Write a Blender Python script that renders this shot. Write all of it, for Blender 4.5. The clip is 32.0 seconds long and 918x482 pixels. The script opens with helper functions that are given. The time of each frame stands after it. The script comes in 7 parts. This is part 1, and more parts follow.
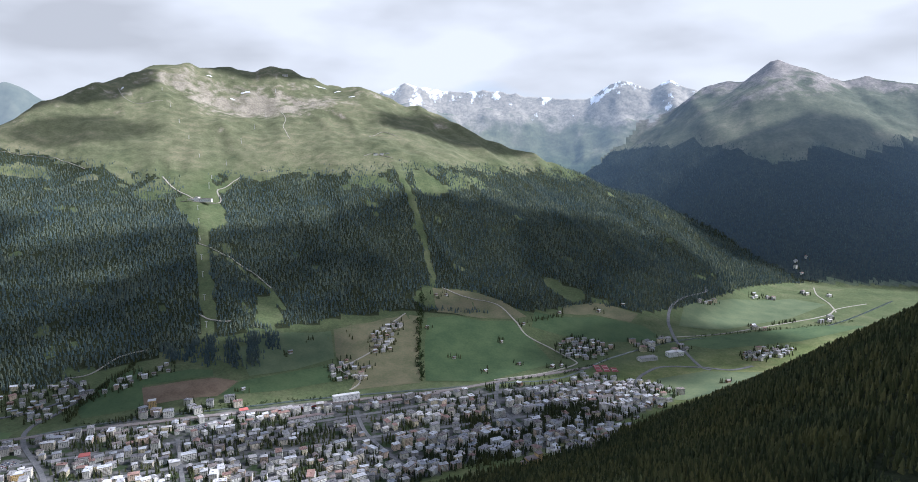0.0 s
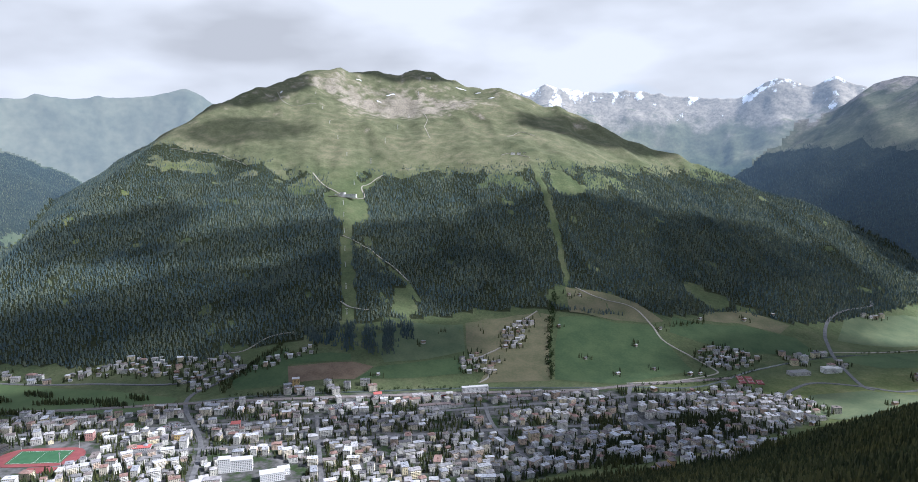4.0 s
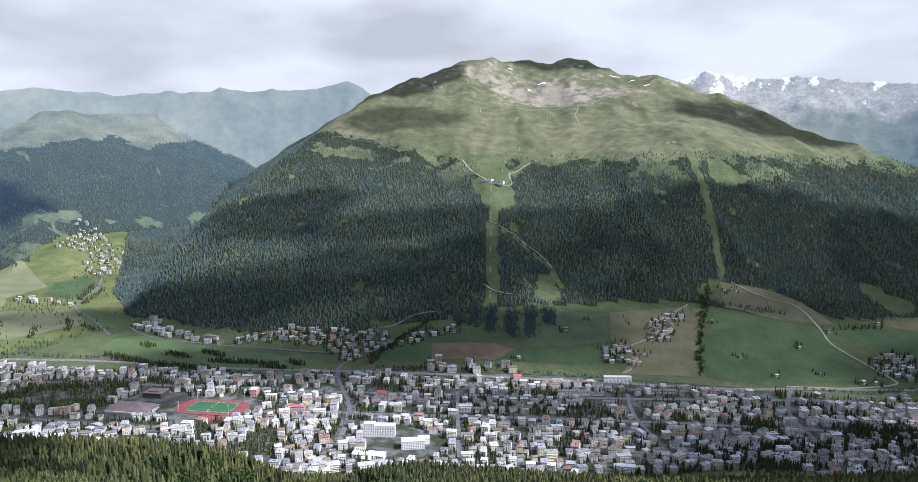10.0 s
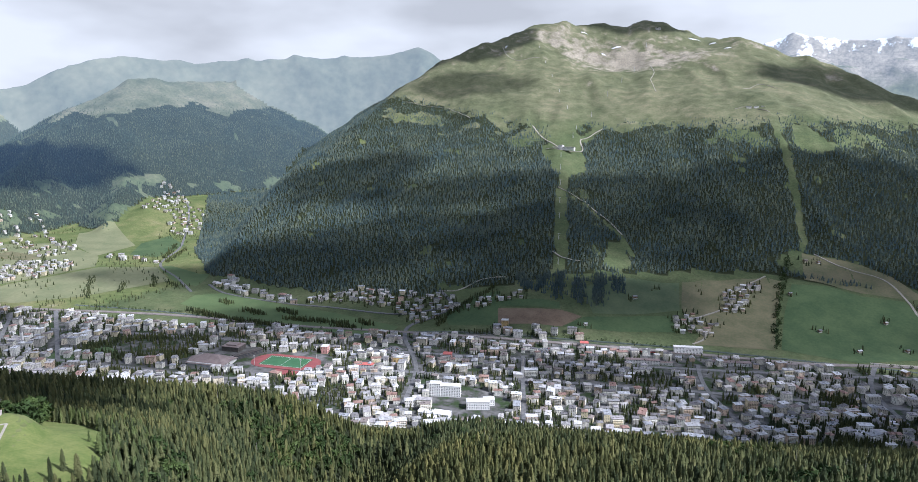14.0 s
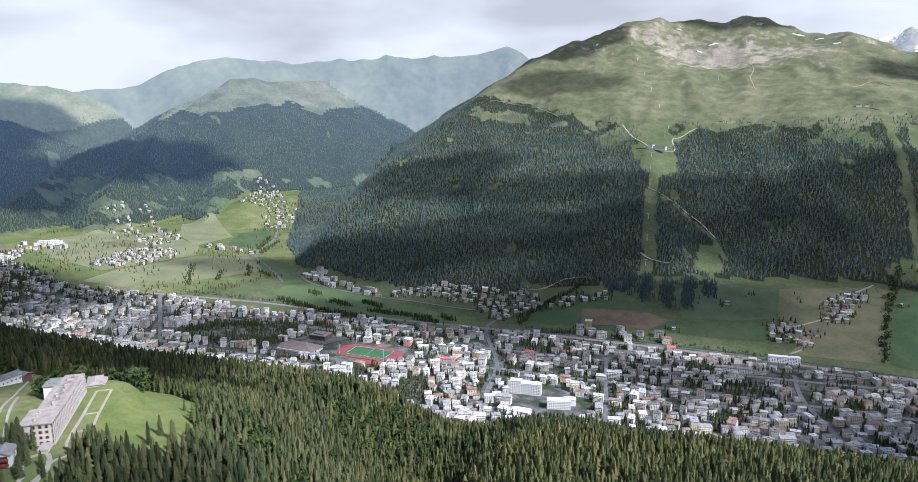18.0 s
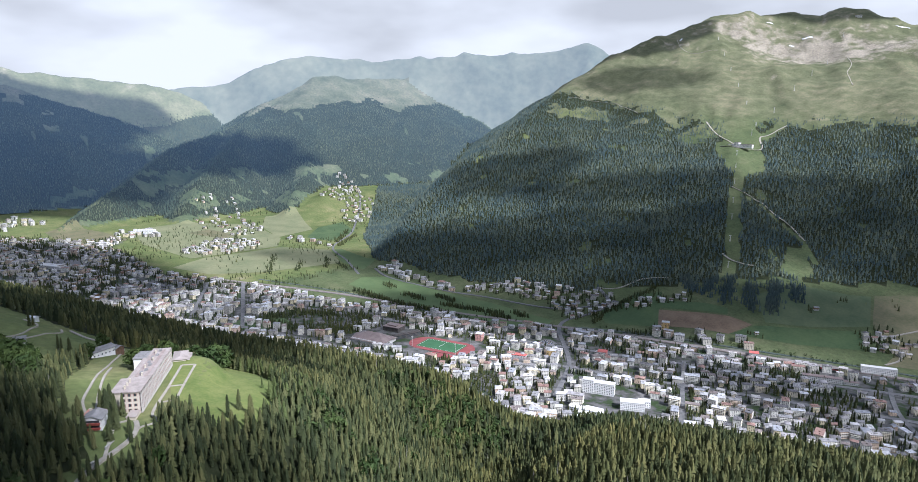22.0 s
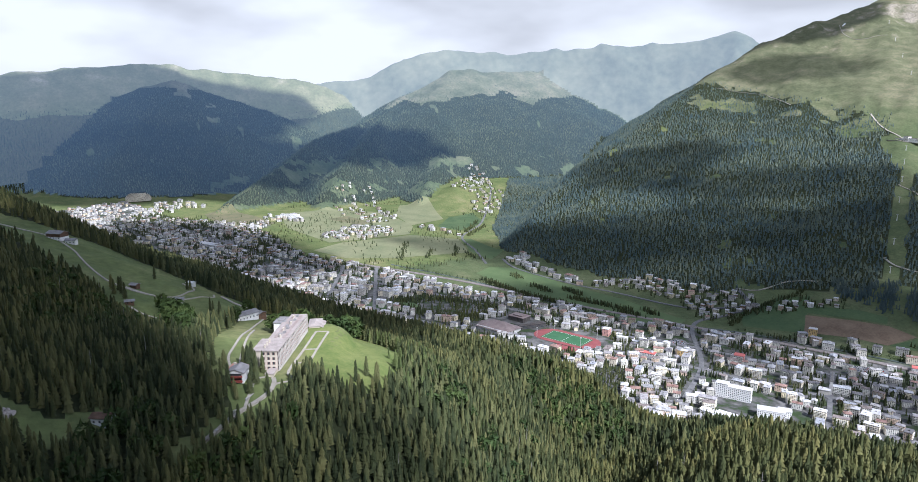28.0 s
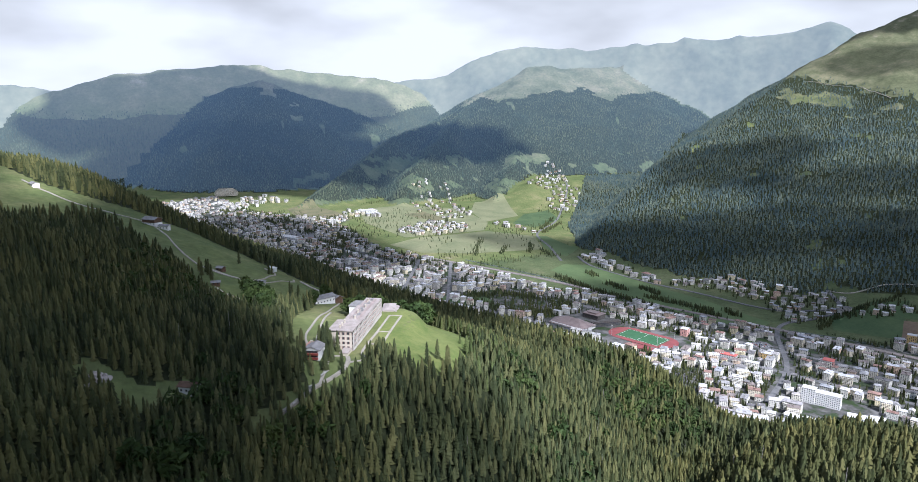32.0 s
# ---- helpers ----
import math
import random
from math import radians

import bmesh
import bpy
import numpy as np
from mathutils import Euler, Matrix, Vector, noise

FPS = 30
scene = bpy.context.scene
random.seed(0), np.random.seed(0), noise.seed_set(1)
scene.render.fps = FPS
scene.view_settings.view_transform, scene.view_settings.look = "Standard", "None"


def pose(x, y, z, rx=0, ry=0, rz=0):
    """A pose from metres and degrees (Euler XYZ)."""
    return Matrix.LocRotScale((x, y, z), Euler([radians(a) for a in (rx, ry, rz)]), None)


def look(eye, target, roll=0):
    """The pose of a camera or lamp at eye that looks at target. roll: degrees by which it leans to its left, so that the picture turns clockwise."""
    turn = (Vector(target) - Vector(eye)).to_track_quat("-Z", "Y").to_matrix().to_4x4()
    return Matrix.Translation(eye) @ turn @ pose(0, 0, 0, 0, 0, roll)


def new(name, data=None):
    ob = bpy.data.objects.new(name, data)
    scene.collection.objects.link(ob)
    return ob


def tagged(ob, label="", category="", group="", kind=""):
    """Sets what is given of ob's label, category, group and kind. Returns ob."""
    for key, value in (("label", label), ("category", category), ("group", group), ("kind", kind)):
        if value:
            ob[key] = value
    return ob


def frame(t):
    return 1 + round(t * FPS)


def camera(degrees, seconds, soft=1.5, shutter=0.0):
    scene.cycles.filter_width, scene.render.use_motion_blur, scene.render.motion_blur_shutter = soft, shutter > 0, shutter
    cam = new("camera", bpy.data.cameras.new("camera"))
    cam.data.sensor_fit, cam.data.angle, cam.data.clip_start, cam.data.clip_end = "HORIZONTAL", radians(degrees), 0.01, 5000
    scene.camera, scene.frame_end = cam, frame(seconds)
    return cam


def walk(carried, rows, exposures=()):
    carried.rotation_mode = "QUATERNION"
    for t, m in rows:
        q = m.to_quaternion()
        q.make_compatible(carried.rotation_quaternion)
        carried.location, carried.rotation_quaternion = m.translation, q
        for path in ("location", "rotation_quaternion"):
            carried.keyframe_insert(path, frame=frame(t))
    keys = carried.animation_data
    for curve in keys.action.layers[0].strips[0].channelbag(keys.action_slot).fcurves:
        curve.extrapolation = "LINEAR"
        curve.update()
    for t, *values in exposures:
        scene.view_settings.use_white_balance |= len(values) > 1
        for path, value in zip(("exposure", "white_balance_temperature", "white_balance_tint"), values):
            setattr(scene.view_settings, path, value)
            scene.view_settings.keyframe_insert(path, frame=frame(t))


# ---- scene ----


# ---- camera: a drone that sinks slowly and turns up the valley ----
cam = camera(68.49, 32.0, soft=0.85)
PATH = (
    # seconds, x, y, z, pitch, roll, yaw
    (0.0, 0.1, 0.3, 561.6, -7.87, 0.66, 0.02),
    (0.5, 1.1, 0.6, 558.5, -7.80, 0.70, 0.34),
    (1.0, 1.9, 0.9, 555.6, -7.73, 0.71, 1.83),
    (1.5, 2.8, 1.2, 552.7, -7.67, 0.60, 5.62),
    (2.0, 3.5, 1.6, 549.9, -7.61, 0.45, 9.12),
    (2.5, 4.2, 1.9, 547.2, -7.56, 0.42, 9.68),
    (4.5, 6.4, 3.2, 537.2, -7.31, 0.38, 12.78),
    (5.0, 6.8, 3.5, 534.9, -7.31, 0.29, 13.96),
    (5.5, 7.1, 3.9, 532.6, -7.30, 0.25, 15.15),
    (6.0, 7.4, 4.2, 530.4, -7.28, 0.26, 16.28),
    (6.5, 7.7, 4.5, 528.3, -7.28, 0.25, 17.42),
    (7.0, 7.9, 4.9, 526.2, -7.25, 0.25, 18.52),
    (7.5, 8.1, 5.2, 524.2, -7.26, 0.28, 19.53),
    (8.0, 8.2, 5.6, 522.3, -7.26, 0.26, 20.50),
    (8.5, 8.3, 5.9, 520.4, -7.23, 0.21, 21.51),
    (9.0, 8.3, 6.2, 518.6, -7.25, 0.19, 22.46),
    (9.5, 8.4, 6.6, 516.8, -7.27, 0.16, 23.36),
    (10.0, 8.3, 6.9, 515.1, -7.86, 0.11, 24.21),
    (10.5, 8.3, 7.2, 513.5, -9.05, 0.07, 25.03),
    (11.0, 8.2, 7.6, 511.9, -10.17, 0.04, 25.85),
    (11.5, 8.1, 7.9, 510.3, -10.59, 0.07, 26.66),
    (12.0, 8.0, 8.2, 508.8, -10.56, 0.10, 27.39),
    (12.5, 7.8, 8.5, 507.3, -10.54, 0.12, 27.94),
    (13.0, 7.7, 8.8, 505.9, -10.52, 0.10, 28.47),
    (13.5, 7.5, 9.2, 504.5, -10.49, 0.09, 29.25),
    (15.5, 6.6, 10.4, 499.4, -10.37, 0.02, 32.56),
    (16.0, 6.3, 10.7, 498.2, -10.35, -0.03, 33.50),
    (16.5, 6.1, 11.0, 497.0, -10.36, -0.08, 34.47),
    (17.0, 5.8, 11.2, 495.9, -10.37, -0.06, 35.41),
    (17.5, 5.6, 11.5, 494.8, -10.38, -0.11, 36.44),
    (18.0, 5.3, 11.8, 493.7, -10.41, -0.11, 37.34),
    (18.5, 5.1, 12.0, 492.7, -10.41, -0.10, 38.10),
    (19.0, 4.8, 12.3, 491.7, -10.43, -0.12, 38.84),
    (19.5, 4.6, 12.5, 490.7, -10.44, -0.14, 39.61),
    (20.0, 4.3, 12.8, 489.7, -10.42, -0.14, 40.38),
    (20.5, 4.1, 13.0, 488.7, -10.45, -0.15, 41.17),
    (21.0, 3.9, 13.2, 487.8, -10.48, -0.17, 41.94),
    (21.5, 3.7, 13.4, 486.8, -10.50, -0.18, 42.82),
    (22.0, 3.6, 13.6, 485.9, -10.56, -0.25, 43.75),
    (22.5, 3.4, 13.8, 485.0, -10.60, -0.28, 44.67),
    (23.0, 3.3, 14.0, 484.1, -10.62, -0.30, 45.59),
    (23.5, 3.2, 14.2, 483.2, -10.67, -0.29, 46.50),
    (24.0, 3.1, 14.3, 482.3, -10.73, -0.25, 47.41),
    (24.5, 3.0, 14.5, 481.5, -10.75, -0.25, 48.33),
    (25.0, 3.0, 14.6, 480.6, -10.79, -0.26, 49.28),
    (25.5, 3.0, 14.8, 479.7, -10.81, -0.25, 50.11),
    (27.5, 3.4, 15.2, 476.2, -10.99, -0.24, 53.83),
    (28.0, 3.7, 15.2, 475.3, -11.06, -0.22, 54.85),
    (28.5, 3.9, 15.3, 474.4, -11.10, -0.16, 55.69),
    (29.0, 4.2, 15.3, 473.5, -11.15, -0.12, 56.72),
    (29.5, 4.6, 15.3, 472.6, -11.17, -0.06, 57.57),
    (30.0, 5.0, 15.3, 471.6, -11.19, 0.00, 58.57),
    (30.5, 5.4, 15.3, 470.7, -11.20, 0.05, 59.41),
    (31.0, 5.9, 15.3, 469.7, -11.22, 0.11, 60.38),
    (31.5, 6.5, 15.3, 468.7, -11.22, 0.16, 60.95),
    (32.0, 7.1, 15.2, 467.7, -11.19, 0.18, 61.26),
)
walk(cam, [(t, pose(x, y, z, 90 + p, r, w)) for t, x, y, z, p, r, w in PATH], [(0.0, 0.58, 5400, 18), (6.0, 0.55, 5400, 18), (13.0, 0.55, 5400, 18), (20.0, 0.62, 5400, 18), (26.0, 0.67, 5400, 18), (32.0, 0.70, 5400, 18)])

# ---- sky and sun: broken clouds, sun from up the right-hand side of the valley ----
SUN_DIR = Vector((0.72, 0.02, 0.69)).normalized()
world = bpy.data.worlds.new("sky")
scene.world = world
world.use_nodes = True
wn, wl = world.node_tree.nodes, world.node_tree.links
wn.clear()
w_out, w_bg = wn.new("ShaderNodeOutputWorld"), wn.new("ShaderNodeBackground")
w_sky = wn.new("ShaderNodeTexSky")
w_sky.sky_type, w_sky.sun_disc = "NISHITA", False
w_sky.sun_elevation = math.asin(SUN_DIR.z)
w_sky.sun_rotation = math.atan2(SUN_DIR.x, SUN_DIR.y)
w_sky.altitude = 1600
w_co, w_map = wn.new("ShaderNodeTexCoord"), wn.new("ShaderNodeMapping")
w_map.inputs["Scale"].default_value = (1.0, 1.0, 2.8)
w_n1, w_n2 = wn.new("ShaderNodeTexNoise"), wn.new("ShaderNodeTexNoise")
for nd, sc, de, ro in ((w_n1, 2.1, 5, 0.5), (w_n2, 3.6, 4, 0.45)):
    nd.inputs["Scale"].default_value, nd.inputs["Detail"].default_value, nd.inputs["Roughness"].default_value = sc, de, ro
w_cover, w_tone = wn.new("ShaderNodeValToRGB"), wn.new("ShaderNodeValToRGB")
w_cover.color_ramp.elements[0].position, w_cover.color_ramp.elements[1].position = 0.22, 0.38
w_tone.color_ramp.elements[0].position, w_tone.color_ramp.elements[1].position = 0.34, 0.60
w_tone.color_ramp.elements[0].color = (0.62, 0.615, 0.565, 1)
w_tone.color_ramp.elements[1].color = (0.95, 0.945, 0.865, 1)
w_mul, w_mix = wn.new("ShaderNodeVectorMath"), wn.new("ShaderNodeMixRGB")
w_mul.operation = "SCALE"
w_mul.inputs["Scale"].default_value = 0.14
wl.new(w_co.outputs["Generated"], w_map.inputs["Vector"])
for nd in (w_n1, w_n2):
    wl.new(w_map.outputs["Vector"], nd.inputs["Vector"])
wl.new(w_n1.outputs["Fac"], w_cover.inputs["Fac"])
# the cloud is closed towards the horizon and broken overhead
w_sep, w_up, w_part = wn.new("ShaderNodeSeparateXYZ"), wn.new("ShaderNodeMapRange"), wn.new("ShaderNodeMath")
w_up.inputs["From Min"].default_value, w_up.inputs["From Max"].default_value = 0.30, 0.62
w_up.inputs["To Min"].default_value, w_up.inputs["To Max"].default_value = 1.0, 0.22
w_part.operation = "MULTIPLY"
wl.new(w_co.outputs["Generated"], w_sep.inputs["Vector"])
wl.new(w_sep.outputs["Z"], w_up.inputs["Value"])
wl.new(w_cover.outputs["Color"], w_part.inputs[0])
wl.new(w_up.outputs["Result"], w_part.inputs[1])
wl.new(w_n2.outputs["Fac"], w_tone.inputs["Fac"])
wl.new(w_sky.outputs["Color"], w_mul.inputs[0])
wl.new(w_part.outputs["Value"], w_mix.inputs["Fac"])
wl.new(w_mul.outputs["Vector"], w_mix.inputs["Color1"])
wl.new(w_tone.outputs["Color"], w_mix.inputs["Color2"])
wl.new(w_mix.outputs["Color"], w_bg.inputs["Color"])
w_bg.inputs["Strength"].default_value = 0.66
wl.new(w_bg.outputs["Background"], w_out.inputs["Surface"])
# unseen clouds, each set so that its shadow darkens a chosen stretch of ground
CLOUDS = (
    (1909, 2400, 1950, 1250, 800, 15, 1, 0),
    (2578, 2554, 2010, 900, 800, 0, 2, 0),
    (2068, 1818, 2070, 1350, 420, 22, 3, 0),
    (2793, 1912, 2130, 800, 420, 22, 4, 1),
    (1606, 1621, 2190, 700, 240, 25, 5, 1),
    (1164, 2130, 1950, 380, 620, 15, 6, 0),
    (688, 1675, 2010, 1000, 380, 35, 7, 0),
    (750, 2102, 2070, 600, 240, 30, 8, 0),
    (298, 2104, 2130, 420, 420, 0, 9, 0),
    (2419, 806, 2190, 900, 700, 0, 10, 1),
    (2227, 849, 1950, 900, 700, 20, 11, 1),
    (2533, 1202, 2010, 800, 500, 0, 12, 1),
    (576, 36, 1330, 480, 180, 0, 13, 1),
    (629, 37, 1370, 460, 175, 0, 14, 1),
    (454, 45, 1410, 260, 110, 0, 15, 1),
    (308, 248, 1250, 520, 120, 30, 16, 1),
    (350, 372, 1330, 400, 130, 30, 18, 1),
    (422, 150, 1370, 400, 150, 25, 19, 1),
    (1042, 163, 2190, 340, 130, 35, 20, 1),
    (45, -145, 1250, 420, 180, 30, 21, 0),
    (1980, 1388, 2010, 700, 300, 24, 22, 0),
    (1155, 1330, 2070, 760, 240, 22, 23, 1),
    (884, 921, 2130, 500, 300, 22, 24, 0),
    (-32, 702, 2190, 1100, 440, 15, 25, 1),
    (2299, 1386, 1950, 480, 420, 20, 26, 0),
    (-2805, 842, 2010, 2000, 1000, 75, 27, 1),
    (-1942, 554, 2070, 1300, 900, 60, 28, 1),
    (-1273, 1190, 2130, 620, 320, 60, 29, 1),
    (-1478, 1990, 2190, 820, 360, 30, 30, 1),
    (3674, 3167, 1950, 1700, 640, -30, 31, 1),
    (3394, 3202, 2010, 800, 500, 0, 32, 1),
    (-706, 3384, 2070, 600, 650, 0, 33, 1),
    (-33, 4031, 2130, 700, 240, 0, 34, 1),
    (-57, 2994, 2190, 500, 300, 20, 35, 0),
    (684, 1546, 2010, 1350, 330, 20, 36, 0),
    (1584, 2072, 2100, 420, 380, 23, 37, 0),
    (1579, 1284, 2050, 420, 120, 23, 38, 0),
    (2471, 1018, 2130, 900, 520, 0, 39, 1),
    (2145, 882, 1990, 700, 400, 20, 40, 1),
    (2329, 1243, 2180, 420, 220, 23, 41, 1),
    (712, 96, 1300, 260, 95, 0, 42, 1),
    (1598, 3641, 2150, 900, 300, 10, 44, 0),
    (1114, 1901, 2040, 330, 420, 23, 45, 0),
    (807, 193, 1280, 90, 120, 0, 50, 0),
    (1553, 3655, 2150, 900, 420, 8, 53, 0),
    (-1783, 1308, 2080, 1300, 700, 60, 54, 1),
)
sun = new("sun", bpy.data.lights.new("sun", "SUN"))
sun.data.energy, sun.data.angle, sun.data.color = 5.0, radians(2.0), (1.0, 0.95, 0.86)
sun.matrix_world = look(SUN_DIR * 3000, (0, 0, 0))


# ---- unseen clouds added over the valley, out of the picture's top, for their shadows on it ----
def cloud_material(name, density):
    m = bpy.data.materials.new(name)
    m.use_nodes = True
    cn, cl = m.node_tree.nodes, m.node_tree.links
    cn.clear()
    c_out, c_mix = cn.new("ShaderNodeOutputMaterial"), cn.new("ShaderNodeMixShader")
    c_clear, c_body, c_lit, c_add = cn.new("ShaderNodeBsdfTransparent"), cn.new("ShaderNodeBsdfTranslucent"), cn.new("ShaderNodeBsdfDiffuse"), cn.new("ShaderNodeMixShader")
    c_body.inputs["Color"].default_value = c_lit.inputs["Color"].default_value = (0.9, 0.9, 0.9, 1)
    c_mix.inputs["Fac"].default_value = density
    for a, b_ in ((c_body.outputs[0], c_add.inputs[1]), (c_lit.outputs[0], c_add.inputs[2]), (c_clear.outputs[0], c_mix.inputs[1]), (c_add.outputs[0], c_mix.inputs[2]), (c_mix.outputs[0], c_out.inputs["Surface"])):
        cl.new(a, b_)
    return m


THIN, THICK = cloud_material("thin_cloud", 0.42), cloud_material("thick_cloud", 0.70)


def cloud(x, y, z, length, width, turn, seed, thick):
    """A flat lump of cloud."""
    bm = bmesh.new()
    bmesh.ops.create_icosphere(bm, subdivisions=4, radius=1.0)
    for vert in bm.verts:
        c = vert.co
        n = noise.noise(c * 1.6 + Vector((seed * 7.1, 3.3, 0))) * 0.42 + noise.noise(c * 3.7 + Vector((seed * 3.7, 0, 9))) * 0.2
        vert.co = Vector((c.x * (1 + n) * length / 2, c.y * (1 + n) * width / 2, max(c.z, -0.25) * (1 + n) * 120))
    me = bpy.data.meshes.new("cloud")
    bm.to_mesh(me)
    bm.free()
    me.materials.append(THICK if thick else THIN)
    ob = new("cloud", me)
    ob.matrix_world = pose(x, y, z, 0, 0, turn)
    return tagged(ob, "thick grey summer cloud placed above the view to shade the valley" if thick else "thin pale summer cloud placed above the view to shade the valley", "cloud", kind="structure")


for row in CLOUDS:
    cloud(*row)

# ---- materials ----
def ramp_of(nt, fac, stops):
    r = nt.nodes.new("ShaderNodeValToRGB")
    while len(r.color_ramp.elements) < len(stops):
        r.color_ramp.elements.new(0.5)
    for e, (p, c) in zip(r.color_ramp.elements, stops):
        e.position, e.color = p, (*c, 1)
    nt.links.new(fac, r.inputs["Fac"])
    return r.outputs["Color"]


def noise_of(nt, size, detail=4, rough=0.55, coords="Position", stretch=None):
    """Noise of that size in metres, over the place or over the object."""
    if coords == "Position":
        src = nt.nodes.new("ShaderNodeNewGeometry").outputs["Position"]
    else:
        src = nt.nodes.new("ShaderNodeTexCoord").outputs["Object"]
    if stretch:
        m = nt.nodes.new("ShaderNodeMapping")
        m.inputs["Scale"].default_value = stretch
        nt.links.new(src, m.inputs["Vector"])
        src = m.outputs["Vector"]
    n = nt.nodes.new("ShaderNodeTexNoise")
    n.inputs["Scale"].default_value, n.inputs["Detail"].default_value, n.inputs["Roughness"].default_value = 1 / size, detail, rough
    nt.links.new(src, n.inputs["Vector"])
    return n.outputs["Fac"]


def blend(nt, fac, a, b, mode="MIX"):
    m = nt.nodes.new("ShaderNodeMixRGB")
    m.blend_type = mode
    for sock, val in (("Fac", fac), ("Color1", a), ("Color2", b)):
        if isinstance(val, (int, float)):
            m.inputs[sock].default_value = val
        elif isinstance(val, tuple):
            m.inputs[sock].default_value = (*val, 1)
        else:
            nt.links.new(val, m.inputs[sock])
    return m.outputs["Color"]


def sums(nt, op, a, b, clamp=False):
    m = nt.nodes.new("ShaderNodeMath")
    m.operation, m.use_clamp = op, clamp
    for k, val in enumerate((a, b)):
        if isinstance(val, (int, float)):
            m.inputs[k].default_value = val
        else:
            nt.links.new(val, m.inputs[k])
    return m.outputs["Value"]


def between(nt, val, lo, hi):
    m = nt.nodes.new("ShaderNodeMapRange")
    m.interpolation_type = "SMOOTHSTEP"
    m.inputs["From Min"].default_value, m.inputs["From Max"].default_value = lo, hi
    nt.links.new(val, m.inputs["Value"])
    return m.outputs["Result"]


def attr(nt, name, out="Fac"):
    a = nt.nodes.new("ShaderNodeAttribute")
    a.attribute_name = name
    return a.outputs[out]


def bump(nt, bsdf, height_, dist, strength=0.6):
    b = nt.nodes.new("ShaderNodeBump")
    b.inputs["Distance"].default_value, b.inputs["Strength"].default_value = dist, strength
    nt.links.new(height_, b.inputs["Height"])
    nt.links.new(b.outputs["Normal"], bsdf.inputs["Normal"])


def surface(name, rough=0.8, metal=0.0, spec=0.3):
    m = bpy.data.materials.new(name)
    m.use_nodes = True
    nt = m.node_tree
    b = nt.nodes["Principled BSDF"]
    b.inputs["Roughness"].default_value, b.inputs["Metallic"].default_value = rough, metal
    b.inputs["Specular IOR Level"].default_value = spec
    return m, nt, b


def plain(name, dark, light, size, rough=0.8, metal=0.0, spec=0.3, coords="Position", relief=0.0, vary=0.0):
    """A surface that runs from dark to light in patches of that size, with finer grain in them."""
    m, nt, b = surface(name, rough, metal, spec)
    big, fine = noise_of(nt, size, 5, coords=coords), noise_of(nt, size / 9, 4, coords=coords)
    mixed = sums(nt, "ADD", sums(nt, "MULTIPLY", big, 0.65), sums(nt, "MULTIPLY", fine, 0.35))
    col = ramp_of(nt, mixed, ((0.36, dark), (0.64, light)))
    if vary:
        rnd = nt.nodes.new("ShaderNodeObjectInfo").outputs["Random"]
        col = blend(nt, 1.0, col, ramp_of(nt, rnd, ((0, (1 - vary,) * 3), (1, (1.0, 1.0, 1.0)))), "MULTIPLY")
    nt.links.new(col, b.inputs["Base Color"])
    if relief:
        bump(nt, b, fine, relief)
    return m


def from_palette(name, colours, size=6.0, rough=0.85, dirt=0.35, islands=False):
    """Each object (or each loose piece of a mesh) takes one of the colours, by chance; grime over it."""
    m, nt, b = surface(name, rough)
    rnd = nt.nodes.new("ShaderNodeNewGeometry").outputs["Random Per Island"] if islands else nt.nodes.new("ShaderNodeObjectInfo").outputs["Random"]
    r = nt.nodes.new("ShaderNodeValToRGB")
    r.color_ramp.interpolation = "CONSTANT"
    while len(r.color_ramp.elements) < len(colours):
        r.color_ramp.elements.new(0.5)
    for k, (e, c) in enumerate(zip(r.color_ramp.elements, colours)):
        e.position, e.color = k / len(colours), (*c, 1)
    nt.links.new(rnd, r.inputs["Fac"])
    grime = ramp_of(nt, noise_of(nt, size, 5), ((0.35, (1 - dirt,) * 3), (0.6, (1.0, 1.0, 1.0))))
    nt.links.new(blend(nt, 1.0, r.outputs["Color"], grime, "MULTIPLY"), b.inputs["Base Color"])
    return m


HAZE_GLOW = (0.030, 0.050, 0.078)     # haze of the kilometres before the distant ranges, painted as emission


def haze_emission(nt, b, glow):
    """Haze painted as emission on the backdrop, stronger with the kilometres."""
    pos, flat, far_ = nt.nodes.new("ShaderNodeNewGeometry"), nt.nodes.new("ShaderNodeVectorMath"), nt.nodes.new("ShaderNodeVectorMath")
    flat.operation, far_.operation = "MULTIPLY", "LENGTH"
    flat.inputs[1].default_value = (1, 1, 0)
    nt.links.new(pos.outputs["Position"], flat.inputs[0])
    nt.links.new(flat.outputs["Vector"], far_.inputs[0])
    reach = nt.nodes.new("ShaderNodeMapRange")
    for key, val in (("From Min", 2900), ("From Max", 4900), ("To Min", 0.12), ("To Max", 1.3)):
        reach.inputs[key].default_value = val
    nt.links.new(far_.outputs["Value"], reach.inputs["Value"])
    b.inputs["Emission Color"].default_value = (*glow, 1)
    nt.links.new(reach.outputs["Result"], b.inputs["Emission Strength"])


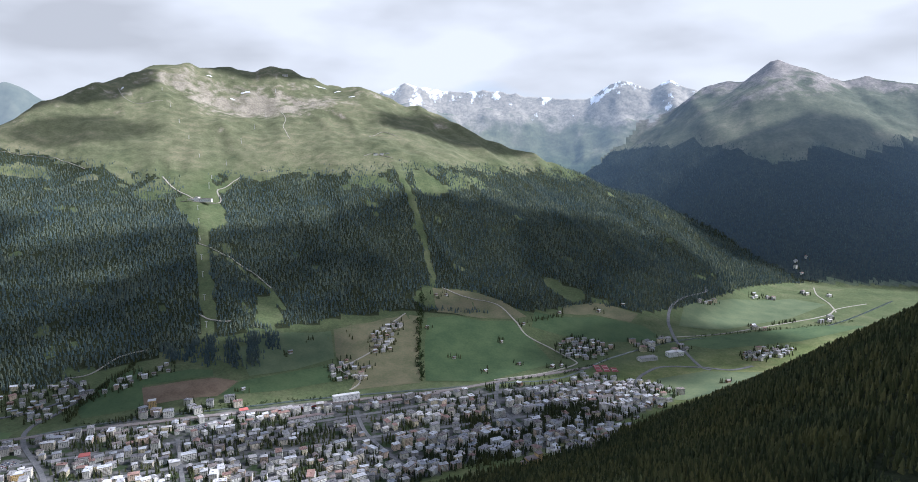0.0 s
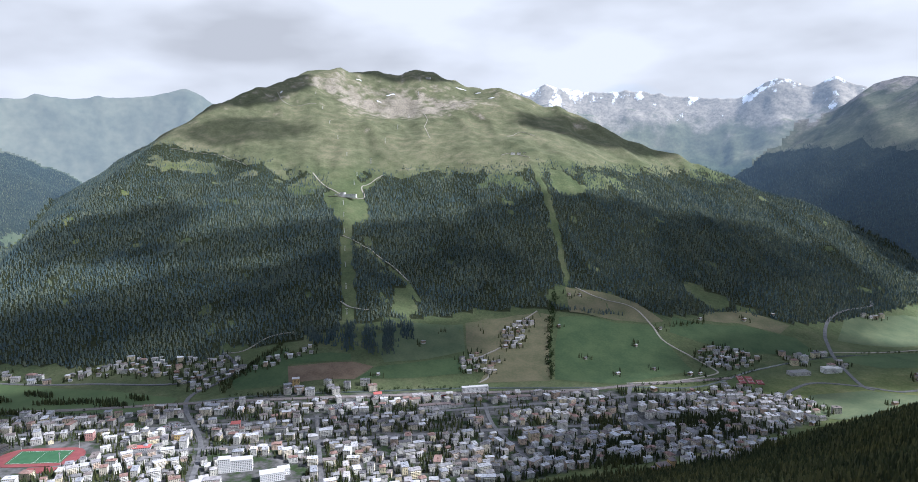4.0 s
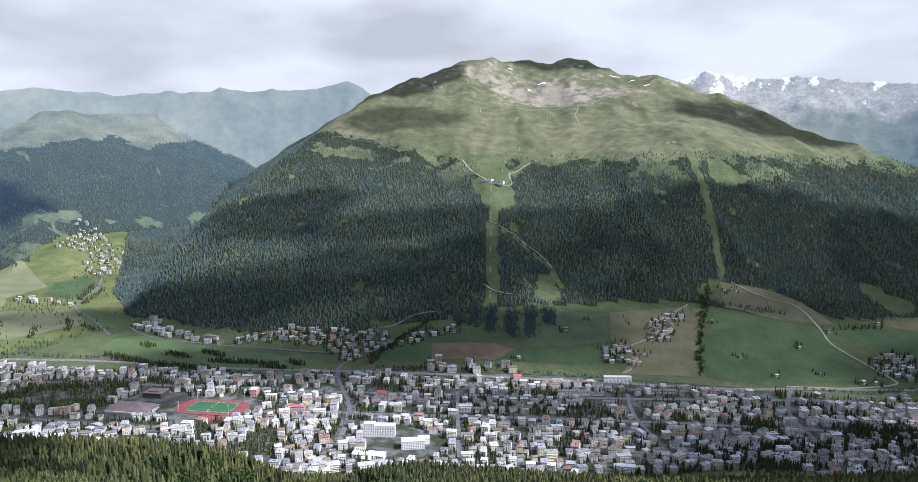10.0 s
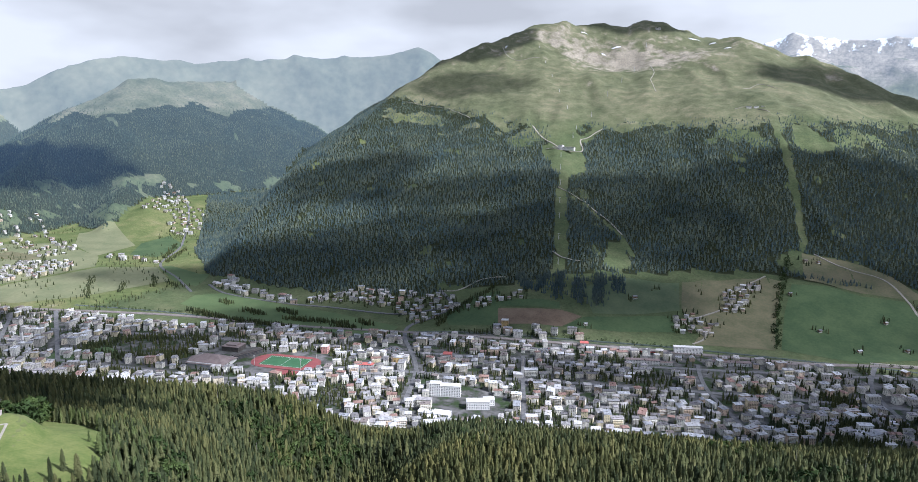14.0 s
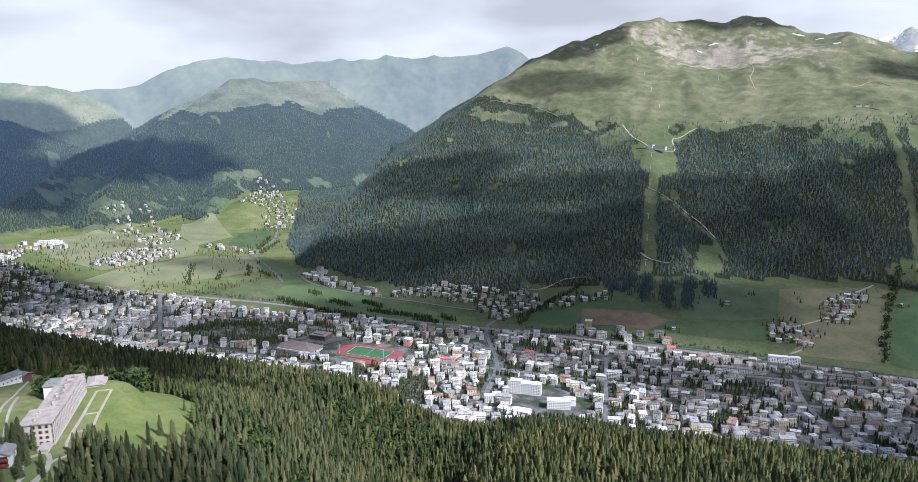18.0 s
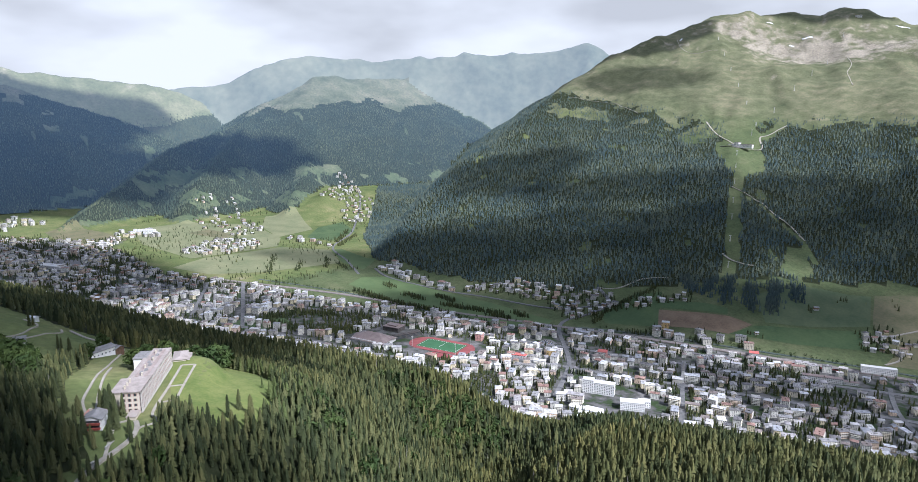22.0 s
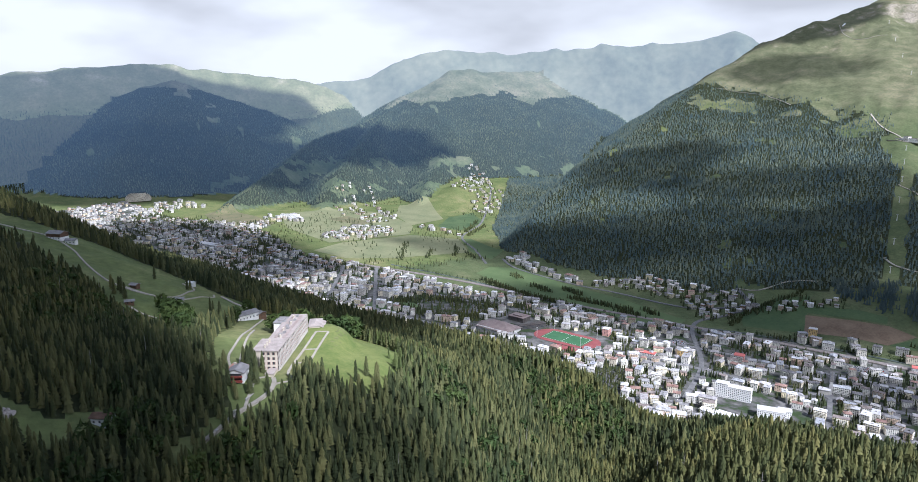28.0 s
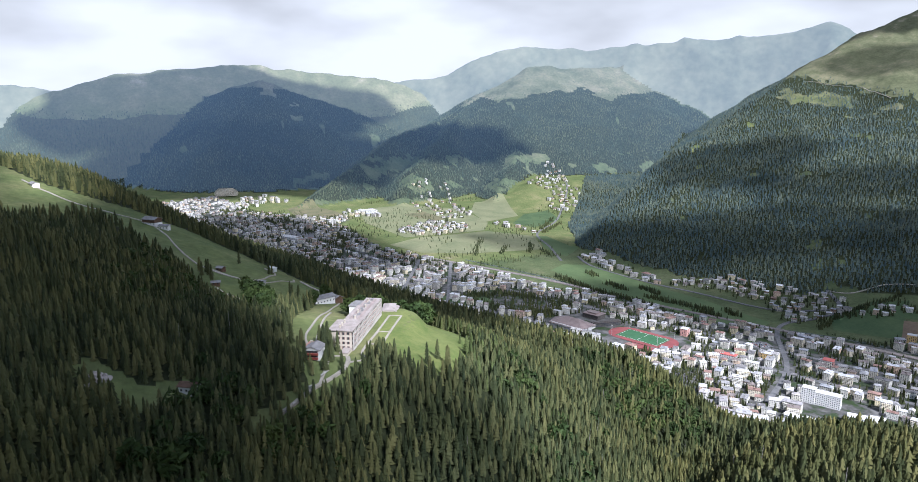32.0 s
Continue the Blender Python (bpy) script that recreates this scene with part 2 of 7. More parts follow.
def foliage(name, dark, mid, light, size=5.0, glow=None):
    """Needles: every tree of a wood has its own tint."""
    m, nt, b = surface(name, 0.75, spec=0.15)
    t = attr(nt, "tint")
    fac = sums(nt, "ADD", sums(nt, "MULTIPLY", t, 0.72), sums(nt, "MULTIPLY", noise_of(nt, size, 3), 0.30))
    col = ramp_of(nt, fac, ((0.1, dark), (0.5, mid), (0.95, light)))
    stand = ramp_of(nt, noise_of(nt, 140, 3), ((0.35, (0.72, 0.80, 0.85)), (0.65, (1.12, 1.05, 0.9))))
    col = blend(nt, 1.0, col, stand, "MULTIPLY")
    nt.links.new(col, b.inputs["Base Color"])
    if glow:
        haze_emission(nt, b, glow)
    return m


def ground_material(name, glow=None, snow=False, rocky=0.0, lush=1.0, coarse=1.0):
    m, nt, b = surface(name, 0.95, spec=0.1)
    z = nt.nodes.new("ShaderNodeSeparateXYZ")
    geo = nt.nodes.new("ShaderNodeNewGeometry")
    nt.links.new(geo.outputs["Position"], z.inputs["Vector"])
    z = z.outputs["Z"]
    wide, mid, fine = noise_of(nt, 220 * coarse, 5), noise_of(nt, 45 * coarse, 5), noise_of(nt, 7 * coarse, 5, 0.7)
    meadow = ramp_of(nt, sums(nt, "ADD", sums(nt, "MULTIPLY", wide, 0.5), sums(nt, "MULTIPLY", mid, 0.5)),
                     ((0.34, (0.085, 0.116, 0.042)), (0.5, (0.132, 0.156, 0.060)), (0.66, (0.198, 0.195, 0.090))))
    pasture = ramp_of(nt, sums(nt, "ADD", sums(nt, "MULTIPLY", wide, 0.5), sums(nt, "MULTIPLY", mid, 0.5)),
                      ((0.34, (0.068, 0.092, 0.042)), (0.5, (0.096, 0.118, 0.055)), (0.66, (0.140, 0.148, 0.078))))
    meadow = blend(nt, attr(nt, "pasture"), meadow, pasture)
    alpine = ramp_of(nt, sums(nt, "ADD", sums(nt, "MULTIPLY", wide, 0.45), sums(nt, "MULTIPLY", mid, 0.55)),
                     ((0.34, (0.082, 0.094, 0.050)), (0.5, (0.132, 0.138, 0.078)), (0.68, (0.215, 0.200, 0.125))))
    rock = ramp_of(nt, sums(nt, "ADD", sums(nt, "MULTIPLY", fine, 0.5), sums(nt, "MULTIPLY", mid, 0.5)),
                   ((0.36, (0.225, 0.20, 0.16)), (0.5, (0.285, 0.253, 0.200)), (0.66, (0.355, 0.318, 0.258))))
    col = blend(nt, between(nt, sums(nt, "ADD", z, sums(nt, "MULTIPLY", wide, 160)), 480, 640), meadow, alpine)
    col = blend(nt, between(nt, sums(nt, "ADD", attr(nt, "rock"), sums(nt, "ADD", sums(nt, "MULTIPLY", sums(nt, "SUBTRACT", wide, 0.5), 0.9), sums(nt, "MULTIPLY", sums(nt, "SUBTRACT", mid, 0.5), 1.0))), 0.24 - rocky, 0.66 - rocky), col, rock)
    grain = ramp_of(nt, fine, ((0.3, (0.72, 0.74, 0.72)), (0.7, (1.22, 1.2, 1.15))))
    col = blend(nt, 1.0, col, grain, "MULTIPLY")
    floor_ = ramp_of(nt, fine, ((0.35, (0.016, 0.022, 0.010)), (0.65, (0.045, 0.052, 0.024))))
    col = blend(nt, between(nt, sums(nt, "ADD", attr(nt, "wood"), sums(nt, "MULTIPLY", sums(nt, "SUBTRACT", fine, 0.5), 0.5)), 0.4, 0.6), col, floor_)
    paved = ramp_of(nt, noise_of(nt, 26, 3, 0.6), ((0.40, (0.040, 0.060, 0.026)), (0.50, (0.085, 0.085, 0.078)), (0.66, (0.165, 0.160, 0.152))))
    col = blend(nt, attr(nt, "urban"), col, paved)
    if snow:
        patch = sums(nt, "ADD", sums(nt, "MULTIPLY", noise_of(nt, 130, 6, 0.65, stretch=(1, 1, 0.45)), 1.0), sums(nt, "MULTIPLY", sums(nt, "SUBTRACT", z, 820), 0.0006))
        col = blend(nt, between(nt, patch, 0.60, 0.65), col, (0.80, 0.83, 0.86))
    if lush != 1:
        col = blend(nt, 1.0, col, (lush, lush, lush * 1.1), "MULTIPLY")
    nt.links.new(col, b.inputs["Base Color"])
    bump(nt, b, sums(nt, "ADD", sums(nt, "MULTIPLY", fine, 0.12), mid), 8.0, 0.5)
    if glow:
        haze_emission(nt, b, glow)
    return m


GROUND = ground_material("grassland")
# distant slopes carry painted haze: each colour tuple is an emission
FAR_GROUND = ground_material("distant_slopes", HAZE_GLOW, rocky=-0.12, lush=0.95, coarse=2.2)
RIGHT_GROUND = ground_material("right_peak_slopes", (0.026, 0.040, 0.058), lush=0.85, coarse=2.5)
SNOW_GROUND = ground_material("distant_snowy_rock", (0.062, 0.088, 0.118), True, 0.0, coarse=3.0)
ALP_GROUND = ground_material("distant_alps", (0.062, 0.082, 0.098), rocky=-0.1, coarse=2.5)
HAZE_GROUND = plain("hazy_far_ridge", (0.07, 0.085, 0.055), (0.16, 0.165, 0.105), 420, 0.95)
# the far ridges' haze, put in as an even bluish emission
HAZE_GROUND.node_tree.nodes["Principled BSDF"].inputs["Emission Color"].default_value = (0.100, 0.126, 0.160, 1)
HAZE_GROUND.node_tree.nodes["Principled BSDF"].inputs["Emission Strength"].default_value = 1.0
NEEDLES = foliage("spruce_needles", (0.026, 0.037, 0.016), (0.074, 0.084, 0.032), (0.150, 0.147, 0.058))
# spruce green made paler and bluer: the haze veil put into the base colour
HAZED_MOUNTAIN_NEEDLES = foliage("hazed_mountain_needles", (0.054, 0.082, 0.088), (0.094, 0.130, 0.124), (0.150, 0.172, 0.122))
# distant woods glow a little too: haze painted over the needles
FAR_NEEDLES = foliage("distant_wood", (0.042, 0.058, 0.036), (0.076, 0.096, 0.056), (0.120, 0.138, 0.082), 30, HAZE_GLOW)
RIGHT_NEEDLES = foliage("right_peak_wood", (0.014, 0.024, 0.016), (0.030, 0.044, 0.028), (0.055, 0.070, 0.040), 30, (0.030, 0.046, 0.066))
# larch green, lightened so that the colour stands for sun on the row
SUN_TINTED_LARCH = foliage("sun_tinted_larch_needles", (0.060, 0.080, 0.026), (0.110, 0.130, 0.042), (0.190, 0.195, 0.070))
LEAVES = foliage("broad_leaves", (0.022, 0.040, 0.012), (0.044, 0.070, 0.020), (0.085, 0.115, 0.034))
DEAD_WOOD = plain("dead_wood", (0.24, 0.22, 0.19), (0.42, 0.39, 0.34), 1.5, 0.9)
BARK = plain("bark", (0.09, 0.07, 0.05), (0.22, 0.18, 0.14), 0.8, 0.9)
ASPHALT = plain("asphalt", (0.10, 0.10, 0.10), (0.20, 0.197, 0.19), 9, 0.85)
GRAVEL = plain("gravel_path", (0.27, 0.245, 0.20), (0.40, 0.37, 0.31), 3, 0.95)
PLASTER_COLOURS = ((0.702, 0.693, 0.666), (0.630, 0.621, 0.594), (0.720, 0.702, 0.648), (0.558, 0.540, 0.513), (0.666, 0.612, 0.513), (0.738, 0.729, 0.711), (0.594, 0.468, 0.378), (0.648, 0.639, 0.621), (0.495, 0.477, 0.450), (0.720, 0.648, 0.468), (0.684, 0.675, 0.657))
PLASTER_COLOURS = tuple((min(0.82, r * 1.12), min(0.81, g_ * 1.10), b_ * 1.02) for r, g_, b_ in PLASTER_COLOURS)
PLASTER = from_palette("plaster", PLASTER_COLOURS, 7, 0.9, 0.25)
FAR_PLASTER = from_palette("plaster_of_far_houses", tuple((r * 0.9, g * 0.9, b * 0.9) for r, g, b in PLASTER_COLOURS), 7, 0.9, 0.25, True)
ROOF_COLOURS = ((0.280, 0.274, 0.267), (0.410, 0.404, 0.397), (0.150, 0.144, 0.144), (0.332, 0.313, 0.306), (0.566, 0.553, 0.540), (0.215, 0.182, 0.163), (0.306, 0.313, 0.326), (0.462, 0.436, 0.410), (0.267, 0.170, 0.137), (0.189, 0.182, 0.176), (0.620, 0.620, 0.620))
ROOF_COLOURS = tuple(tuple(min(0.7, c * 1.18) for c in col) for col in ROOF_COLOURS)
ROOFING = from_palette("roof_covering", ROOF_COLOURS, 5, 0.8, 0.4)
FAR_ROOFING = from_palette("roofs_of_far_houses", ROOF_COLOURS, 5, 0.8, 0.4, True)
TIMBER = from_palette("weathered_timber", ((0.20, 0.12, 0.07), (0.13, 0.08, 0.05), (0.28, 0.18, 0.10), (0.17, 0.13, 0.10)), 2, 0.85, 0.4)
GLASS = plain("window_glass", (0.03, 0.035, 0.04), (0.07, 0.08, 0.09), 6, 0.15, 0.0, 0.6)


# ---- the lie of the land ----
AX, AY = -0.9207, -0.3903      # along the valley, up it
NX, NY = -0.3903, 0.9207       # across the valley, to the great mountain


def uv(x, y):
    return x * AX + y * AY, x * NX + y * NY


def xy(u, v):
    return u * AX + v * NX, u * AY + v * NY


def hash2(i, j, k):
    h = np.sin(i * 127.1 + j * 311.7 + k * 74.7) * 43758.5453
    return h - np.floor(h)


def vnoise(x, y, k=0):
    """Smooth value noise, -1 to 1."""
    i, j = np.floor(x), np.floor(y)
    f, g = x - i, y - j
    f, g = f * f * f * (f * (f * 6 - 15) + 10), g * g * g * (g * (g * 6 - 15) + 10)
    a, b = hash2(i, j, k), hash2(i + 1, j, k)
    c, d = hash2(i, j + 1, k), hash2(i + 1, j + 1, k)
    return 2 * (a + (b - a) * f + (c - a) * g + (a - b - c + d) * f * g) - 1


def fbm(x, y, size, k=0, octaves=4):
    s, w = 0, 0.5
    for o in range(octaves):
        s = s + w * vnoise(x / size + 17.3 * o, y / size - 9.1 * o, k + o)
        size, w = size * 0.5, w * 0.5
    return s


def ridged(x, y, size, k=0, octaves=4):
    s, w = 0, 0.5
    for o in range(octaves):
        s = s + w * (1 - 2 * np.abs(vnoise(x / size + 5.7 * o, y / size + 3.3 * o, k + o)))
        size, w = size * 0.5, w * 0.5
    return s


def steps(x, xs, ys):
    """A line through (xs, ys), rounded at its corners."""
    w = (xs[-1] - xs[0]) / len(xs) * 0.18
    return (np.interp(x - w, xs, ys) + 2 * np.interp(x, xs, ys) + np.interp(x + w, xs, ys)) / 4


def smax(a, b, w):
    h = np.clip(0.5 + 0.5 * (a - b) / w, 0, 1)
    return b + (a - b) * h + w * h * (1 - h)


def floor_z(u):
    return 0.009 * u


def skirt(x, y, ridge, slope, power=1.0):
    """The height of a mountain whose crest is the line ridge (x, y, z)."""
    best = np.full(np.shape(x), -500.0)
    for (x0, y0, z0), (x1, y1, z1) in zip(ridge, ridge[1:]):
        dx, dy = x1 - x0, y1 - y0
        s = np.clip(((x - x0) * dx + (y - y0) * dy) / (dx * dx + dy * dy), 0, 1)
        d = np.hypot(x - x0 - s * dx, y - y0 - s * dy)
        best = np.maximum(best, z0 + s * (z1 - z0) - slope * (d + 60) ** power + slope * 60 ** power)
    return best


def near_slope(u, v):
    """The sunny side on which the old sanatorium stands, with its bench and its ravine."""
    foot = steps(u, [-2600, -1500, -1100, -600, 0, 800, 1500, 2600, 4000], [1250, 1200, 1160, 1030, 1010, 1000, 990, 1250, 1500])
    d = foot - v
    z = steps(d, [-400, 0, 120, 350, 640, 700, 790, 900, 1300, 2200, 4000], [-30, 0, 42, 163, 317, 324, 326, 350, 530, 1000, 1500])
    z = z * (1 + 0.36 * np.clip((-650 - u) / 400, 0, 1))
    z = z + 0.16 * np.clip(u - 420, 0, 500) * np.clip((d - 250) / 350, 0, 1)
    w = steps(v, [-200, 100, 200, 265, 330, 900], [190, 170, 118, 62, 62, 80])
    gully = np.exp(-((u - 128 - 0.1 * np.maximum(v - 250, 0)) / w) ** 2) * np.clip((d - 150) / 400, 0, 1) * np.clip((1900 - d) / 700, 0, 1)
    z = z + 42 * np.exp(-((d - 330) / 125) ** 2) * np.clip((u + 150) / 350, 0, 1) * np.clip((1300 - u) / 400, 0, 1)
    z = z + 40 * np.exp(-((u - 490) / 105) ** 2 - ((v - 140) / 85) ** 2)
    return z - 92 * gully


def great_mountain(u, v):
    foot = steps(u, [-2600, -2100, -1400, -900, 0, 300, 600, 1012, 1276, 1500], [2050, 1900, 1560, 1500, 1490, 1590, 1740, 1900, 2280, 2700])
    d = (v - foot) * 2510 / (4000 - np.minimum(foot, 3000))
    z = steps(d, [-400, 0, 350, 1200, 1850, 2300, 2550, 2700, 3400], [-60, 0, 105, 375, 640, 880, 1010, 1040, 700])
    z = z * (1 + 0.26 * np.exp(-((u + 900) / 450) ** 2 - ((v - 2600) / 600) ** 2))
    z = z + 22 * np.exp(-((u + 634) ** 2 + (v - 4060) ** 2) / 150 ** 2) - 62 * np.exp(-((u + 800) / 170) ** 2 - ((v - 4060) / 260) ** 2) - 40 * np.exp(-((u + 420) ** 2 + (v - 4000) ** 2) / 170 ** 2)
    z = z - 95 * np.exp(-((u + 360) / 300) ** 2 - ((v - 3720) / 230) ** 2)
    east = steps(v, [1900, 2300, 2515, 2868, 3323, 3661, 3998, 4200, 4600], [1010, 1000, 978, 860, 660, 430, 90, -20, -200])
    west = steps(v, [1900, 2656, 3061, 3405, 3732, 3981, 4400], [-2560, -2270, -1860, -1490, -1150, -820, -700])
    return z - 0.55 * (np.hypot(np.maximum(u - east, 0), 60) - 60) - 0.55 * (np.hypot(np.maximum(west - u, 0), 60) - 60)


def bearing(az, dist, z):
    return (-dist * math.sin(math.radians(az)), dist * math.cos(math.radians(az)), z)


def crest(*rows):
    return [bearing(*r) for r in rows]


RIGHT_PEAK = (
    crest((-12.6, 4560, 440), (-14, 4650, 618), (-15.1, 4680, 715), (-17.4, 4680, 795), (-19.5, 4660, 890), (-21.2, 4640, 950), (-22.9, 4620, 942), (-23.6, 4600, 1012), (-24.8, 4590, 1046), (-26.4, 4590, 1020), (-28, 4590, 952), (-29.1, 4640, 917), (-30.6, 4680, 931), (-31.7, 4680, 902), (-33.7, 4680, 867), (-38, 4640, 790), (-45, 4600, 700)),
    crest((-24.8, 4590, 1040), (-25.7, 4380, 846), (-26.2, 4170, 696), (-27.5, 4000, 560), (-28.5, 3800, 330)),
    crest((-29.1, 4640, 910), (-30.7, 4370, 735), (-31.6, 4080, 560), (-32.4, 3850, 330)),
    crest((-19.5, 4660, 885), (-18.7, 4420, 690), (-17.5, 4220, 540), (-16.6, 4050, 380)))
SNOW_RANGE = (
    crest((13, 4880, 900), (10.8, 4880, 940), (7.7, 4880, 925), (4.5, 4880, 995), (2.1, 4880, 953), (-0.8, 4880, 951), (-3.2, 4880, 939), (-7.1, 4880, 885), (-10.4, 4880, 895), (-11.8, 4880, 943), (-13.2, 4880, 987), (-14.6, 4880, 956), (-15.5, 4880, 934), (-17.1, 4880, 1007), (-18.6, 4880, 951), (-19.7, 4880, 894), (-22.1, 4880, 818)),
    crest((9, 4620, 890), (4.1, 4680, 838), (-0.8, 4740, 771), (-5.7, 4770, 660), (-8.6, 4800, 575), (-11, 4830, 490)))
DARK_PEAK = (
    crest((99, 4500, 190), (93.1, 4550, 220), (87.7, 4600, 310), (83.2, 4630, 468), (80.8, 4610, 552), (79.1, 4580, 602), (77.2, 4540, 634), (73.7, 4500, 562), (70, 4450, 455), (66.6, 4400, 330), (64.5, 4350, 240)),
    crest((77.2, 4540, 630), (79, 4250, 420), (80.5, 3950, 190)),
    crest((73.7, 4500, 558), (74, 4250, 400), (74.5, 3980, 190)))
MIDDLE_PEAK = (
    crest((63.2, 4450, 361), (60.8, 4500, 465), (58.8, 4550, 577), (56.9, 4600, 654), (55.5, 4650, 719), (53.6, 4700, 743), (50.7, 4750, 722), (48, 4800, 712), (45.7, 4820, 655), (42.4, 4820, 520), (38, 4820, 400)),
    crest((58.8, 4550, 570), (62.7, 4250, 365), (66.5, 3950, 284), (69.8, 3550, 160), (72.6, 3250, 80), (74.4, 3090, 40)),
    crest((55.5, 4650, 712), (55.4, 4300, 430), (55.8, 3850, 240), (57.2, 3450, 110), (57.9, 3200, 40)),
    crest((60.5, 4350, 455), (62.5, 3900, 285), (64.5, 3500, 165), (66, 3180, 60)),
    crest((51.5, 4740, 715), (51, 4480, 520), (50.6, 4250, 330)))
ALP_RANGE = (
    crest((99, 4780, 330), (94.9, 4800, 424), (92.7, 4800, 534), (87.3, 4820, 667), (85.1, 4820, 688), (80, 4830, 748), (77, 4830, 742), (74.7, 4830, 735), (68, 4830, 672), (64.2, 4820, 560), (62.2, 4800, 430)),
    crest((85.1, 4820, 680), (87.5, 4700, 540), (90.5, 4600, 380)))
FAR_RANGE = (
    crest((100, 4900, 560), (94.7, 4900, 592), (88, 4900, 560), (80, 4900, 600), (66, 4900, 640), (62, 4900, 690), (58.8, 4900, 820), (56.9, 4900, 868), (55.5, 4900, 893), (53.1, 4900, 885), (50.5, 4900, 878), (48, 4900, 865), (44, 4900, 890), (38.5, 4900, 895), (36.2, 4900, 905), (34.6, 4900, 935), (33.2, 4900, 966), (32, 4900, 920), (31.1, 4900, 868), (28.6, 4900, 905), (24, 4900, 820)),)
LAYERS = ((RIGHT_PEAK, 0.72, 1), (SNOW_RANGE, 1.15, 2), (DARK_PEAK, 0.72, 3), (MIDDLE_PEAK, 0.62, 4), (ALP_RANGE, 0.9, 6), (FAR_RANGE, 1.5, 5))


def height(x, y):
    """The ground's height, and which mountain it belongs to: 0 the valley and its two sides, 1 to 6 the distance."""
    x, y = np.asarray(x, float), np.asarray(y, float)
    u, v = uv(x, y)
    base = floor_z(u) + 1.2 * fbm(x, y, 160, 3, 2)
    ns = near_slope(u, v) + floor_z(u)
    gm = great_mountain(u, v) + floor_z(u)
    steep = np.clip((ns - base) / 60, 0, 1)
    ns = ns + steep * 6 * fbm(x, y, 130, 11)
    # the level garden terrace before the sanatorium
    s = np.clip(((x + 360) * -65 + (y - 152) * 47) / (65 ** 2 + 47 ** 2), 0, 1)
    t = np.clip((28 - np.hypot(x + 360 + 65 * s, y - 152 - 47 * s)) / 17, 0, 1)
    t = t * t * (3 - 2 * t)
    ns = ns * (1 - t) + 322.4 * t
    # the side valley climbs behind the great mountain
    az, r = np.degrees(np.arctan2(-x, y)), np.hypot(x, y)
    climb = np.clip((r - 2960) / 520, 0, 1)
    base = base + (82 * climb * climb * (3 - 2 * climb) + 0.03 * np.clip(r - 3480, 0, 900)) * np.clip((59 - az) / 4, 0, 1) * np.clip((az - 20) / 10, 0, 1)
    high = np.clip((gm - 480) / 300, 0, 1)
    gully = ridged(u + 60 * fbm(x, y, 300, 9, 2), v * 0.30, 230, 21, 3)
    gm = gm + np.clip((gm - base - 20) / 150, 0, 1) * (12 * fbm(x, y, 240, 31) + 30 * gully + high * (16 * ridged(x, y, 330, 41) + 17 * fbm(x, y, 120, 44)))
    z = smax(smax(ns, base, 14), gm, 14)
    layer = np.zeros(z.shape, int)
    for ridge, slope, k in LAYERS:
        h = np.maximum.reduce([skirt(x, y, r_, slope) for r_ in ridge])
        lift = np.clip((h - base) / 250, 0, 1)
        rough = 1.3 if k == 2 else 1.0
        h = h + lift * (34 * rough * ridged(x, y, 420 / rough, 50 + k) + 16 * rough * fbm(x, y, 150, 60 + k))
        layer = np.where(h > z + 2, k, layer)
        z = smax(z, h, 12)
    return z, layer

# ---- the land: one sheet, finer where it is near ----
def inside(x, y, poly):
    """Which of the points lie in the outline."""
    c = np.zeros(np.shape(x), bool)
    for (x0, y0), (x1, y1) in zip(poly, poly[1:] + poly[:1]):
        c ^= ((y0 > y) != (y1 > y)) & (x < (x1 - x0) * (y - y0) / ((y1 - y0) or 1e-9) + x0)
    return c


def near_line(x, y, line, width):
    """Which of the points lie within half a width of the line (x, y); width may grow along it."""
    w = width if isinstance(width, tuple) else (width, width)
    out, n = np.zeros(np.shape(x), bool), len(line) - 1
    for k, ((x0, y0), (x1, y1)) in enumerate(zip(line, line[1:])):
        dx, dy = x1 - x0, y1 - y0
        s = np.clip(((x - x0) * dx + (y - y0) * dy) / (dx * dx + dy * dy), 0, 1)
        half = (w[0] + (w[1] - w[0]) * (k + s) / n) / 2
        out |= np.hypot(x - x0 - s * dx, y - y0 - s * dy) < half
    return out


# Open ground in the woods: ski runs, clearings, the meadows round the old sanatorium.
RUNS = (
    ([(-1130, 2790), (-1060, 2690), (-985, 2580), (-960, 2470)], (70, 150)),
    ([(-960, 2470), (-905, 2390), (-870, 2305)], (150, 120)),
    ([(-870, 2290), (-819, 2120), (-742, 1918), (-677, 1767), (-637, 1640)], (40, 36)),
    ([(-960, 2480), (-930, 2600), (-900, 2720)], (60, 40)),
    ([(-830, 2130), (-700, 2080), (-560, 1950), (-500, 1850)], (9, 20)),
    ([(-270, 2900), (-230, 2720), (-179, 2549), (-143, 2387), (-107, 2201), (-81, 2050)], (34, 16)),
    ([(-170, 2830), (-110, 2700)], (50, 130)),
    ([(-560, 1900), (-520, 1780)], (40, 70)),
    ([(-1350, 2660), (-1250, 2580)], (60, 30)),
    ([(300, 2200), (360, 2150)], (60, 90)),
    ([(-85, 1985), (40, 1990), (180, 1945)], (110, 60)),
)
